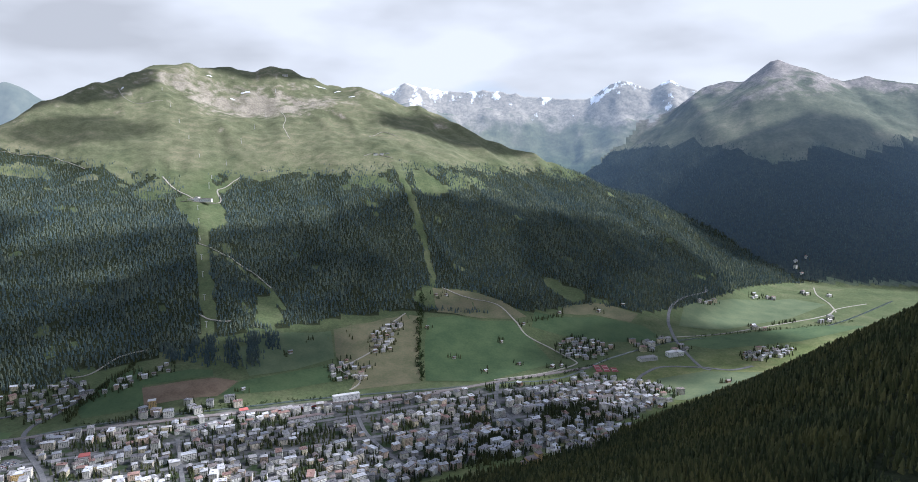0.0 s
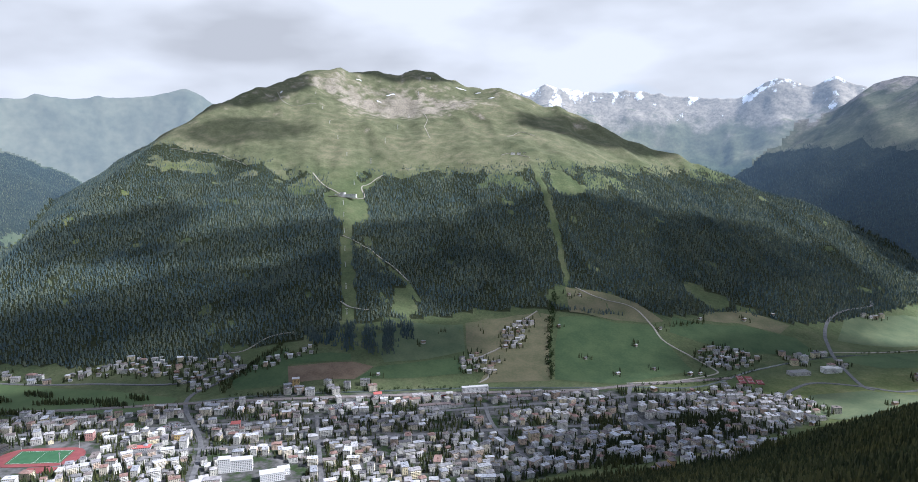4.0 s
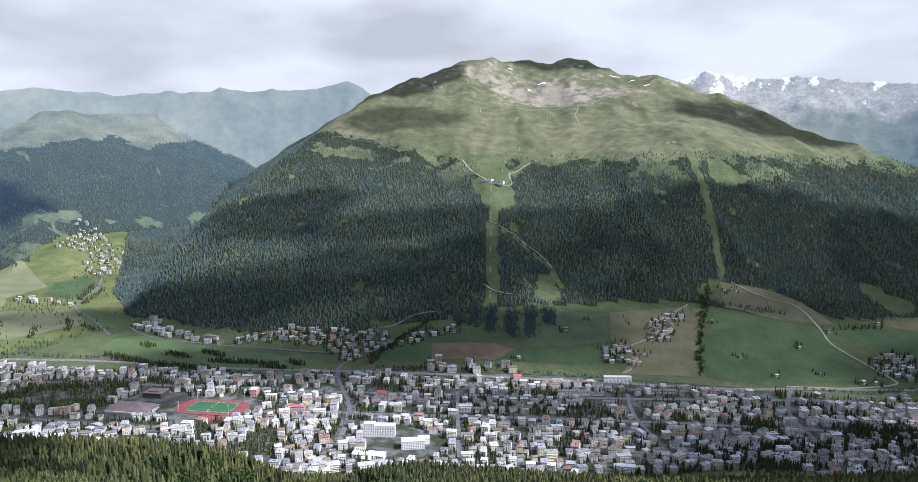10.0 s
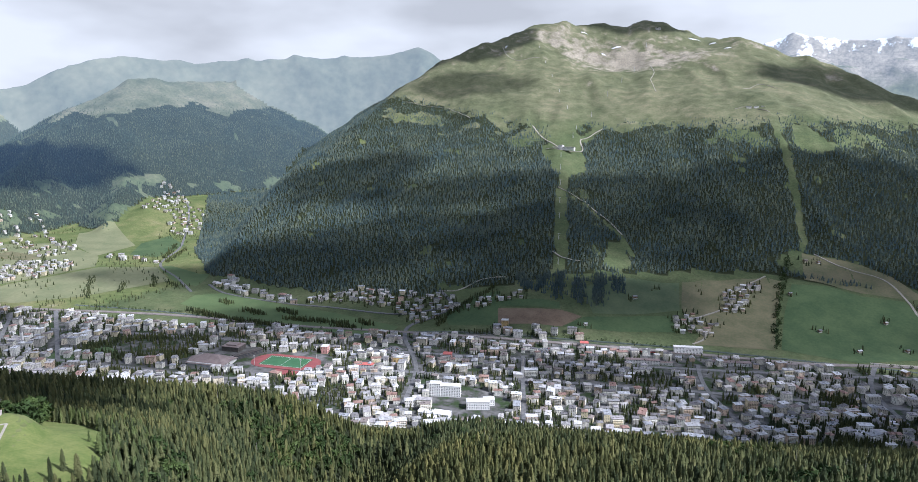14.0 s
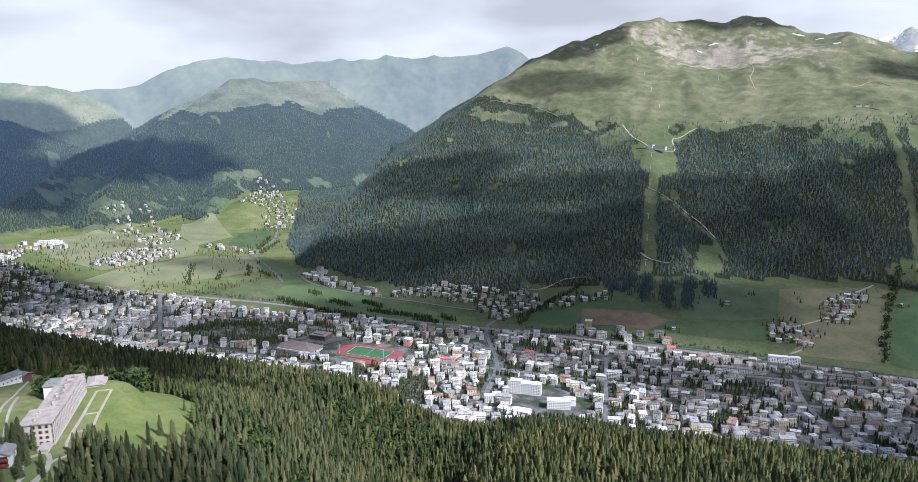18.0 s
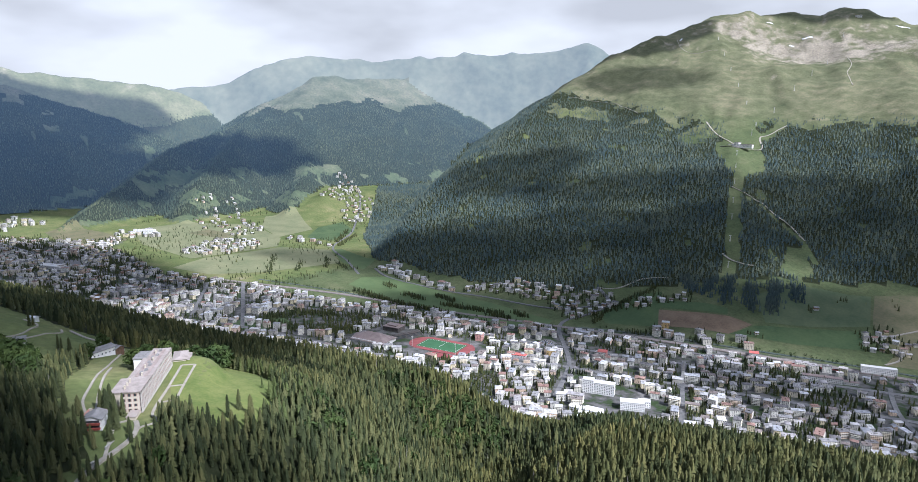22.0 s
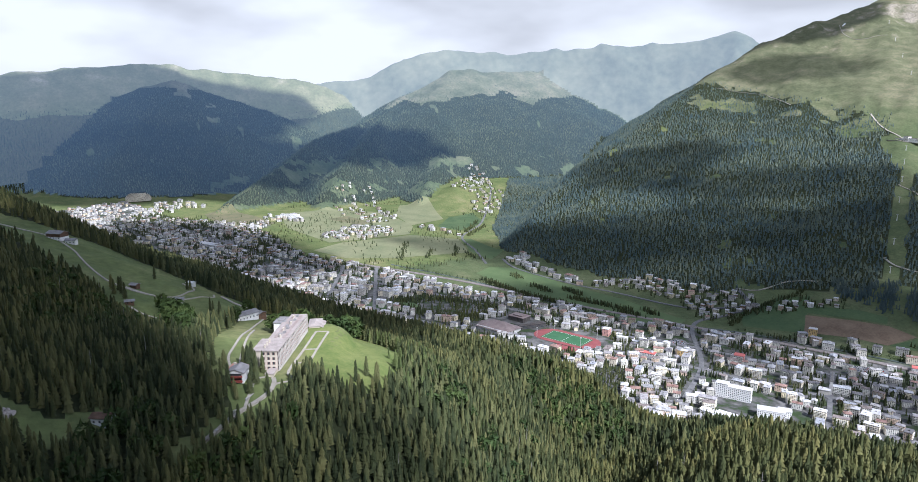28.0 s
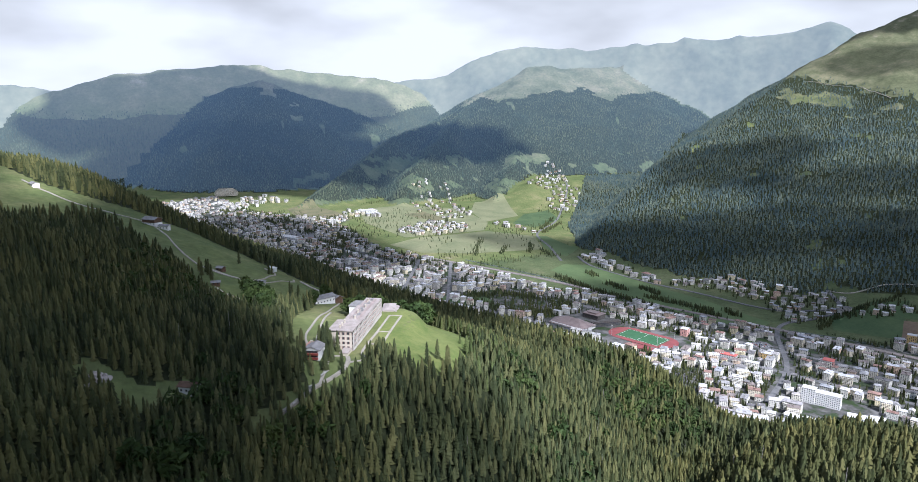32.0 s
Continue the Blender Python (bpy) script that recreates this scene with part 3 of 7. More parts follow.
OPEN_GROUND = (
    # the hay meadow below the old sanatorium
    [(-348, 158), (-328, 166), (-325, 190), (-334, 206), (-352, 222), (-376, 236), (-400, 250), (-436, 258), (-466, 240), (-462, 205), (-430, 188), (-372, 165)],
    # its terrace, lawns, drive and back garden
    [(-330, 108), (-322, 122), (-345, 150), (-372, 172), (-470, 232), (-515, 222), (-545, 200), (-505, 165), (-440, 128), (-385, 106)],
    # the alp beyond
    [(-505, 165), (-545, 200), (-600, 188), (-680, 150), (-742, 114), (-795, 62), (-880, -38), (-1010, -130), (-1010, -230), (-760, -125), (-690, -62), (-734, 12), (-652, 48), (-557, 72), (-500, 84), (-455, 104)],
)


def wooded(x, y, z, layer, loose=1.0):
    """Where wood stands."""
    x, y, z = np.asarray(x, float), np.asarray(y, float), np.asarray(z, float)
    u, v = uv(x, y)
    n1, n2 = fbm(x, y, 130, 71, 3), fbm(x, y, 45, 75, 2)
    each = loose * (2 * hash2(np.round(x * 3), np.round(y * 3), 7) - 1)
    edge = np.interp(u, [-2400, -2108, -1392, -1184, -893, -560, -400, -213, 131, 300, 588, 1012, 1276, 1700], [2000, 1969, 1693, 1780, 1740, 1835, 1830, 1790, 1742, 1700, 1768, 1943, 2333, 3300])
    line = np.interp(u, [-2000, -900, -300, 0, 300, 700, 1100], [440, 490, 470, 455, 520, 590, 600])
    far_side = (v > edge + 25 * n1) & (z < line + 60 * n1 + 40 * n2 + 42 * each) & (layer == 0) & (v > 1560)
    far_side &= ~((z > line - 90) & (n1 + 0.4 * n2 + 0.65 * (each if loose else 0.35) > 0.34))
    far_side &= fbm(x, y, 75, 79, 2) + 0.25 * each < 0.52
    for run, w in RUNS:
        far_side &= ~near_line(x + 9 * n2 + 5 * each, y + 9 * n1, run, w)
    near = (layer == 0) & (v < np.interp(u, [-2600, -1500, -1100, -600, -200, 300, 900, 1500, 2600], [1180, 1140, 1090, 985, 960, 930, 925, 925, 1200]) + 18 * n1)
    for plot in OPEN_GROUND:
        near &= ~inside(x + 3 * n2, y + 3 * n1, plot)
    near &= ~near_line(x, y, [(-362, 6), (-342, 26), (-348, 48)], 17) & ~near_line(x, y, [(-318, 80), (-322, 90), (-329, 108), (-333, 122), (-338, 131), (-347, 136)], 15)
    n3 = fbm(x, y, 420, 78, 3)
    dist = (layer == 6) & (z < 440 + 90 * n3 + 60 * each) | (layer == 1) & (z < 545 + 110 * n3 + 70 * n1 + 40 * each) | (layer == 3) & (z < 615 + 60 * n3 + 50 * each) & (n1 + 0.2 * each < 0.46) | (layer == 4) & (z < 545 + 150 * n3 + 60 * n1 + 60 * each) & (n1 + 0.5 * n2 + 0.3 * each < np.where((z < 210) & (z > 60) & (x < -2700), 0.10, 0.72))
    dist &= z > floor_z(u) + 14 + 70 * n3 + 20 * n1 + 8 * each
    return far_side | near | dist


def urban(x, y):
    u, v = uv(np.asarray(x, float), np.asarray(y, float))
    n = 30 * fbm(x, y, 120, 81, 2)
    lo = np.interp(u, [-1100, -700, -200, 300, 900, 1500, 2200, 3200], [1180, 1080, 990, 975, 985, 1030, 1200, 1500])
    hi = np.interp(u, [-1100, -700, -300, 100, 420, 900, 1250, 1500, 1750, 1970, 2080, 2200, 2500, 3000], [1250, 1400, 1450, 1520, 1470, 1490, 1560, 1530, 1650, 1770, 1950, 1800, 1750, 1900])
    return (v > lo + n) & (v < hi + n) & (u > -1050) & (u < 3050)


def grid_mesh(name, x, y, z, faces, mats, data):
    me = bpy.data.meshes.new(name)
    me.vertices.add(len(x))
    me.vertices.foreach_set("co", np.stack([x, y, z], 1).astype(np.float32).ravel())
    f = np.asarray(faces, np.int32)
    me.loops.add(f.size)
    me.loops.foreach_set("vertex_index", f.ravel())
    me.polygons.add(len(f))
    me.polygons.foreach_set("loop_start", np.arange(0, f.size, f.shape[1], dtype=np.int32))
    me.polygons.foreach_set("use_smooth", np.ones(len(f), bool))
    for key, val in data.items():
        a = me.attributes.new(key, "FLOAT", "POINT")
        a.data.foreach_set("value", np.asarray(val, np.float32))
    me.update(calc_edges=True)
    for m in mats:
        me.materials.append(m)
    return new(name, me)


ang = np.radians(np.concatenate([np.arange(-180, -42, 4.0), np.arange(-42, 102, 0.25), np.arange(102, 180, 4.0)]))
rad = np.concatenate([[4.0, 25.0], np.exp(np.linspace(math.log(45.0), math.log(4935.0), 340))])
rad = np.sort(np.concatenate([rad, np.linspace(4310.0, 4930.0, 95), np.arange(2803.0, 4000.0, 20.0)]))
A, R = np.meshgrid(ang, rad)
GX, GY = -R * np.sin(A), R * np.cos(A)
GZ, GL = height(GX, GY)
nr, na = GX.shape
ii, jj = np.meshgrid(np.arange(nr - 1), np.arange(na), indexing="ij")
j2 = (jj + 1) % na
quads = np.stack([ii * na + jj, (ii + 1) * na + jj, (ii + 1) * na + j2, ii * na + j2], -1).reshape(-1, 4)
which = GL.ravel()[quads].min(1)
gx_, gy_ = height(GX + 12, GY)[0] - GZ, height(GX, GY + 12)[0] - GZ
steep = np.hypot(gx_, gy_) / 12
GU, GV = uv(GX, GY)
rockiness = np.where(GL == 0, np.clip((GZ - 760) / 300, 0, 1) * 0.13, np.where(GL == 2, -0.1 + 0.75 * np.clip((GZ - 640) / 260, 0, 1), np.where(GL == 1, -0.1 + np.clip((GZ - 760) / 260, 0, 1) * 0.62, 0.0)))
rockiness = rockiness + np.clip((steep - 0.6) / 0.6, 0, 0.3) * np.clip((GZ - 450) / 200, 0, 1)
rockiness += 0.62 * np.exp(-((GU + 520) / 430) ** 2 - ((GV - 3650 - 0.22 * np.abs(GU + 600)) / 140) ** 2) + np.where(GL == 0, 0.16 * fbm(GX, GY, 90, 95, 4) * np.clip((GZ - 640) / 200, 0, 1), 0)
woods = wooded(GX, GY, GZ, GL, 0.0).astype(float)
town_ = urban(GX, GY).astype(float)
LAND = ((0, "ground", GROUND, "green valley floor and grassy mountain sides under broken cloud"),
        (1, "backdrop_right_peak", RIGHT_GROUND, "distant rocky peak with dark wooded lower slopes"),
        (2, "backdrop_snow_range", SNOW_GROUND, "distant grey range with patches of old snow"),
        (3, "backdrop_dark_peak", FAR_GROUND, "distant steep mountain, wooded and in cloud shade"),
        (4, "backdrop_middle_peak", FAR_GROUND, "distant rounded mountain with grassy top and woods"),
        (5, "backdrop_far_ridges", HAZE_GROUND, "far ridges with pale blue haze painted as glow"),
        (6, "backdrop_alp_range", ALP_GROUND, "distant pale green grassy range with haze put into its glow"))
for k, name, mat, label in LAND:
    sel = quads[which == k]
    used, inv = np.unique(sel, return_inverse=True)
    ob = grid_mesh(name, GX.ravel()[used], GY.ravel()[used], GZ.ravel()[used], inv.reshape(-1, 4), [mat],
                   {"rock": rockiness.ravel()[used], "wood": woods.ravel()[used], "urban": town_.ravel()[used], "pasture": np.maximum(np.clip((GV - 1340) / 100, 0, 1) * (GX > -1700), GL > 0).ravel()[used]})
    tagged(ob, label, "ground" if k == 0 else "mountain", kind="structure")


def lie(x, y):
    """The height of the sheet itself."""
    x, y = np.asarray(x, float), np.asarray(y, float)
    r, a = np.hypot(x, y), np.arctan2(-x, y)
    i = np.clip(np.searchsorted(rad, r) - 1, 0, nr - 2)
    j = np.clip(np.searchsorted(ang, a) - 1, 0, na - 2)
    f, g = np.clip((r - rad[i]) / (rad[i + 1] - rad[i]), 0, 1), np.clip((a - ang[j]) / (ang[j + 1] - ang[j]), 0, 1)
    return (GZ[i, j] * (1 - f) + GZ[i + 1, j] * f) * (1 - g) + (GZ[i, j + 1] * (1 - f) + GZ[i + 1, j + 1] * f) * g

# ---- woods ----
def spruce_template(tiers, sides, seed, top=1.0, slim=0.17, skip=0.06, fall=0.62):
    """A spruce one metre high: skirts of boughs, ragged at the hem. Returns points and triangles."""
    rng = np.random.default_rng(seed)
    pts, tris = [], []
    for k in range(tiers):
        s = k / tiers
        z0 = skip + (top - skip) * s ** 0.92
        z1 = min(top, z0 + (top - skip) / tiers * 1.75)
        r = slim * (1 - s) ** fall * rng.uniform(0.85, 1.15) + 0.012
        b = len(pts)
        off = rng.uniform(0, 6.28)
        for j in range(sides):
            a = off + 6.2832 * j / sides
            rr = r * (1.0 if j % 2 == 0 else 0.68) * rng.uniform(0.8, 1.18)
            pts.append((rr * math.cos(a), rr * math.sin(a), z0 - 0.02 * rng.uniform(0, 1.6) + (0.03 if j % 2 else 0)))
        pts.append((rng.uniform(-0.008, 0.008), rng.uniform(-0.008, 0.008), z1))
        tris += [(b + j, b + (j + 1) % sides, b + sides) for j in range(sides)]
    return np.array(pts), np.array(tris)


def scatter(x0, x1, y0, y1, step, seed):
    rng = np.random.default_rng(seed)
    gx, gy = np.meshgrid(np.arange(x0, x1, step), np.arange(y0, y1, step))
    return (gx + rng.uniform(-0.48, 0.48, gx.shape) * step).ravel(), (gy + rng.uniform(-0.48, 0.48, gx.shape) * step).ravel()


def plant(name, px, py, pz, heights, templates, mat, seed, label, category="trees", tints=None):
    """One wood: all its trees in one mesh."""
    rng = np.random.default_rng(seed)
    n = len(px)
    pick, turn = rng.integers(0, len(templates), n), rng.uniform(0, 6.28, n)
    wide = rng.uniform(0.8, 1.25, n)
    tint = rng.uniform(0, 1, n) if tints is None else tints
    allp, allt, alltint, base = [], [], [], 0
    for k, (tp, tt_) in enumerate(templates):
        sel = np.where(pick == k)[0]
        if not len(sel):
            continue
        h, w, c, s = heights[sel], wide[sel], np.cos(turn[sel]), np.sin(turn[sel])
        lx, ly = tp[None, :, 0] * (h * w)[:, None], tp[None, :, 1] * (h * w)[:, None]
        p = np.stack([px[sel, None] + lx * c[:, None] - ly * s[:, None], py[sel, None] + lx * s[:, None] + ly * c[:, None], pz[sel, None] + tp[None, :, 2] * h[:, None]], -1)
        allp.append(p.reshape(-1, 3))
        allt.append((tt_[None] + (np.arange(len(sel)) * len(tp))[:, None, None] + base).reshape(-1, 3))
        alltint.append(np.repeat(tint[sel], len(tp)))
        base += len(sel) * len(tp)
    P, T = np.concatenate(allp), np.concatenate(allt)
    ob = grid_mesh(name, P[:, 0], P[:, 1], P[:, 2], T, [mat], {"tint": np.concatenate(alltint)})
    ob.data.polygons.foreach_set("use_smooth", np.zeros(len(T), bool))
    return tagged(ob, label, category, kind="stuff")


FINE = [spruce_template(7 + k % 2, 6, 100 + k, slim=0.165 + 0.02 * (k % 3), fall=0.66 + 0.1 * (k % 2)) for k in range(10)]
MEDIUM = [spruce_template(3, 6, 200 + k, slim=0.155 + 0.025 * (k % 3)) for k in range(6)]
SLIM = [spruce_template(2, 6, 250 + k, slim=0.19 + 0.03 * (k % 3)) for k in range(8)]
COARSE = [spruce_template(2, 5, 300 + k, slim=0.23) for k in range(4)]


def wood(name, box, step, lo, hi, templates, mat, seed, label, keep):
    x, y = scatter(*box, step, seed)
    z, l = height(x, y)
    sel = wooded(x, y, z, l) & keep(x, y, z, l)
    x, y, z = x[sel], y[sel], z[sel]
    rng = np.random.default_rng(seed + 1)
    hh = rng.uniform(lo, hi, len(x)) * (0.85 + 0.3 * rng.random(len(x)) ** 2)
    hh *= np.clip(1.35 - z / 900, 0.5, 1.0)
    return plant(name, x, y, z - 0.8, hh, templates, mat, seed, label)


def seen_(x, y, z, l):
    a = np.degrees(np.arctan2(-x, y))
    return (a > -40) & (a < 100) & (np.hypot(x, y) < 4900)


def single_stand(x, y):
    """The stretch of wood below the sanatorium's drive and meadow, whose trees are built one by one."""
    return near_line(x, y, [(-300, 60), (-318, 105), (-312, 160), (-330, 215)], (42, 48))


wood("spruce_wood", (-1000, 300, -250, 700), 3.7, 9.5, 14.5, FINE, NEEDLES, 1, "dense spruce wood on the slope round the old sanatorium",
     lambda x, y, z, l: seen_(x, y, z, l) & (~single_stand(x, y) | (hash2(np.round(x * 5), np.round(y * 5), 3) < 0.6)) & (np.hypot(x, y) < 570) & (np.hypot(x, y) > 60))
wood("spruce_wood", (-2600, 1500, -250, 1500), 6.9, 11, 17, MEDIUM, NEEDLES, 2, "spruce wood on the slope above the town",
     lambda x, y, z, l: seen_(x, y, z, l) & (uv(x, y)[1] < 1400) & (np.hypot(x, y) >= 570) & (l == 0))
wood("mountain_forest", (-3000, 2300, 900, 4000), 8.0, 8, 14.5, SLIM, HAZED_MOUNTAIN_NEEDLES, 3, "dark spruce forest across the great mountain's flank",
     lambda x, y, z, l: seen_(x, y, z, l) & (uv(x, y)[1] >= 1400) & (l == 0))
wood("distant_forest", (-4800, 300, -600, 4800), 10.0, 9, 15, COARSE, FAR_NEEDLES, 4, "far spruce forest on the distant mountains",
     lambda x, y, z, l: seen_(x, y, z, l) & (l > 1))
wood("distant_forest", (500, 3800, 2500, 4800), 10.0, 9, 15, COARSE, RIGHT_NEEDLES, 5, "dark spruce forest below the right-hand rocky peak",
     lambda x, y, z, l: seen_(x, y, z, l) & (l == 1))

# ---- the town ----
def mesh_from(name, parts):
    """parts: (points, faces, material). One mesh."""
    me = bpy.data.meshes.new(name)
    pts, faces, slots, mats = [], [], [], []
    for p, f, m in parts:
        if m not in mats:
            mats.append(m)
        b = len(pts)
        pts += p
        faces += [tuple(b + k for k in q) for q in f]
        slots += [mats.index(m)] * len(f)
    me.from_pydata(pts, [], faces)
    for m in mats:
        me.materials.append(m)
    me.polygons.foreach_set("material_index", slots)
    me.update()
    return me


def box(x0, x1, y0, y1, z0, z1):
    p = [(x, y, z) for z in (z0, z1) for x, y in ((x0, y0), (x1, y0), (x1, y1), (x0, y1))]
    return p, [(3, 2, 1, 0), (4, 5, 6, 7), (0, 1, 5, 4), (1, 2, 6, 5), (2, 3, 7, 6), (3, 0, 4, 7)]


def join_boxes(rows, mat):
    pts, faces = [], []
    for r in rows:
        p, f = box(*r)
        faces += [tuple(len(pts) + k for k in q) for q in f]
        pts += p
    return pts, faces, mat


def prism(outline, z0, z1):
    """An upright block over an outline."""
    n = len(outline)
    p = [(x, y, z0) for x, y in outline] + [(x, y, z1) for x, y in outline]
    return p, [tuple(range(n, 2 * n)), tuple(reversed(range(n)))] + [(k, (k + 1) % n, n + (k + 1) % n, n + k) for k in range(n)]


def windows_of(L, W, floors, z0, storey, every=3.2, tall=1.5, broad=1.25):
    rows = []
    for side, span in ((0, L), (1, L), (2, W), (3, W)):
        n = max(2, int(span / every))
        for f in range(floors):
            z = z0 + f * storey + 0.9
            for k in range(n):
                c = -span / 2 + span * (k + 0.5) / n
                a, b = c - broad / 2, c + broad / 2
                rows.append({0: (a, b, -W / 2 - 0.03, -W / 2 + 0.1, z, z + tall), 1: (a, b, W / 2 - 0.1, W / 2 + 0.03, z, z + tall),
                             2: (-L / 2 - 0.03, -L / 2 + 0.1, a, b, z, z + tall), 3: (L / 2 - 0.1, L / 2 + 0.03, a, b, z, z + tall)}[side])
    return rows


def only_fronts(rows, mat):
    """The outer face of each pane alone."""
    pts, faces = [], []
    for x0, x1, y0, y1, z0, z1 in rows:
        b = len(pts)
        if x1 - x0 > y1 - y0:
            y = y0 if y0 + y1 < 0 else y1
            pts += [(x0, y, z0), (x1, y, z0), (x1, y, z1), (x0, y, z1)]
        else:
            x = x0 if x0 + x1 < 0 else x1
            pts += [(x, y0, z0), (x, y1, z0), (x, y1, z1), (x, y0, z1)]
        faces.append((b, b + 1, b + 2, b + 3))
    return pts, faces, mat


def flat_block(L, W, floors, balconies=True, seed=0):
    """Meshes of an apartment block: walls, roof, windows."""
    rng = random.Random(seed)
    H = floors * 2.9 + 0.6
    walls = [(*box(-L / 2, L / 2, -W / 2, W / 2, -4, H), PLASTER)]
    if balconies:
        slabs = []
        for f in range(1, floors):
            z = f * 2.9
            for s in (-1, 1):
                y0, y1 = sorted((s * W / 2, s * (W / 2 + 1.3)))
                slabs.append((-L * 0.42, L * 0.42, y0, y1, z, z + 0.95))
    else:
        slabs = []
    roof = [(-L / 2 - 0.5, L / 2 + 0.5, -W / 2 - 0.5, W / 2 + 0.5, H, H + 0.45), (-1.6 + rng.uniform(-3, 3), 1.6, -1.5, 1.5, H + 0.45, H + 2.2), (L * 0.3, L * 0.3 + 1, 1, 2, H + 0.45, H + 1.6)]
    return mesh_from("walls", walls), mesh_from("roof", [join_boxes(roof, ROOFING)]), mesh_from("windows", [only_fronts(windows_of(L, W, floors, 0.3, 2.9), GLASS)]), mesh_from("balconies", [join_boxes(slabs, PLASTER)]) if slabs else None


def gabled(L, W, floors, pitch=0.45, timber=False, seed=0):
    """Meshes of a gabled house, with deep eaves."""
    H = floors * 2.75 + 0.4
    R = H + W / 2 * pitch
    p = [(x, y, z) for x in (-L / 2, L / 2) for y, z in ((-W / 2, -4), (W / 2, -4), (W / 2, H), (0, R), (-W / 2, H))]
    f = [(0, 1, 2, 3, 4), (9, 8, 7, 6, 5), (0, 4, 9, 5), (1, 6, 7, 2)]
    walls = [(p, f, PLASTER)]
    if timber:
        z = 2.9
        q = [(x, y, zz) for x in (-L / 2 - 0.06, L / 2 + 0.06) for y, zz in ((-W / 2 - 0.06, z), (W / 2 + 0.06, z), (W / 2 + 0.06, H), (0, R - 0.05), (-W / 2 - 0.06, H))]
        walls.append((q, f, TIMBER))
        walls.append(join_boxes([(L / 2, L / 2 + 1.2, -W * 0.42, W * 0.42, z, z + 0.9)], TIMBER))
    e, o, t = 0.9, 0.9 * pitch, 0.28
    rp = []
    for x in (-L / 2 - e, L / 2 + e):
        rp += [(x, -W / 2 - e, H - o), (x, 0, R), (x, W / 2 + e, H - o), (x, -W / 2 - e, H - o + t), (x, 0, R + t), (x, W / 2 + e, H - o + t)]
    rf = [(0, 1, 4, 3), (1, 2, 5, 4), (9, 10, 7, 6), (10, 11, 8, 7), (3, 4, 10, 9), (4, 5, 11, 10), (6, 7, 1, 0), (7, 8, 2, 1), (0, 3, 9, 6), (5, 2, 8, 11)]
    roof = [(rp, rf, ROOFING), join_boxes([(L * 0.18, L * 0.18 + 0.8, W * 0.12, W * 0.12 + 0.8, H, R + 1.0)], PLASTER)]
    return mesh_from("walls", walls), mesh_from("roof", roof), mesh_from("windows", [only_fronts(windows_of(L + (0.14 if timber else 0), W + (0.14 if timber else 0), floors, 0.2, 2.75), GLASS)]), None


def hipped(L, W, floors, pitch=0.5, seed=0):
    H = floors * 3.1 + 0.5
    R = H + W / 2 * pitch
    walls = [(*box(-L / 2, L / 2, -W / 2, W / 2, -4, H), PLASTER)]
    e = 0.8
    a, b, c = L / 2 + e, W / 2 + e, max(0.6, (L - W) / 2)
    p = [(-a, -b, H - 0.1), (a, -b, H - 0.1), (a, b, H - 0.1), (-a, b, H - 0.1), (-a, -b, H + 0.2), (a, -b, H + 0.2), (a, b, H + 0.2), (-a, b, H + 0.2), (-c, 0, R + 0.3), (c, 0, R + 0.3)]
    f = [(3, 2, 1, 0), (0, 1, 5, 4), (1, 2, 6, 5), (2, 3, 7, 6), (3, 0, 4, 7), (4, 5, 9, 8), (5, 6, 9), (6, 7, 8, 9), (7, 4, 8)]
    roof = [(p, f, ROOFING), join_boxes([(-c - 0.4, -c + 0.4, 1.0, 1.8, H, R + 1.1)], PLASTER)]
    return mesh_from("walls", walls), mesh_from("roof", roof), mesh_from("windows", [only_fronts(windows_of(L, W, floors, 0.3, 3.1), GLASS)]), None


KINDS = {
    "large": [flat_block(L, W, n, True, k) for k, (L, W, n) in enumerate(((26, 13, 5), (22, 14, 6), (30, 14, 5), (20, 15, 7), (24, 12, 4), (28, 15, 6)))],
    "block": [flat_block(L, W, n, k % 2 == 0, 20 + k) for k, (L, W, n) in enumerate(((17, 13, 4), (20, 12, 4), (15, 14, 5), (18, 14, 3), (21, 13, 5)))],
    "villa": [hipped(L, W, n, pt) for L, W, n, pt in ((16, 13, 4, 0.45), (19, 13, 3, 0.5), (14, 13, 4, 0.5), (22, 14, 4, 0.4))],
    "house": [gabled(L, W, n, pt) for L, W, n, pt in ((14, 12, 3, 0.4), (17, 13, 3, 0.42), (13, 11, 2, 0.45), (19, 14, 4, 0.38), (16, 12, 3, 0.5))],
    "chalet": [gabled(L, W, n, pt, True) for L, W, n, pt in ((13, 11, 2, 0.42), (15, 12, 3, 0.4), (11, 10, 2, 0.45))],
}
WORDS = {
    "large": ("apartment_block", "large pale plastered apartment block with flat roof and balconies", "building"),
    "block": ("town_building", "pale plastered town building with flat grey roof", "building"),
    "villa": ("town_house", "plastered town house with a low hipped grey roof", "house"),
    "house": ("house", "plastered house with a low gabled roof", "house"),
    "chalet": ("chalet", "timber-clad chalet with wide gabled roof", "house"),
}
VALLEY = math.degrees(math.atan2(AY, AX))
built = []            # x, y and reach of every building


far_rows = []         # the houses too far off to pick apart


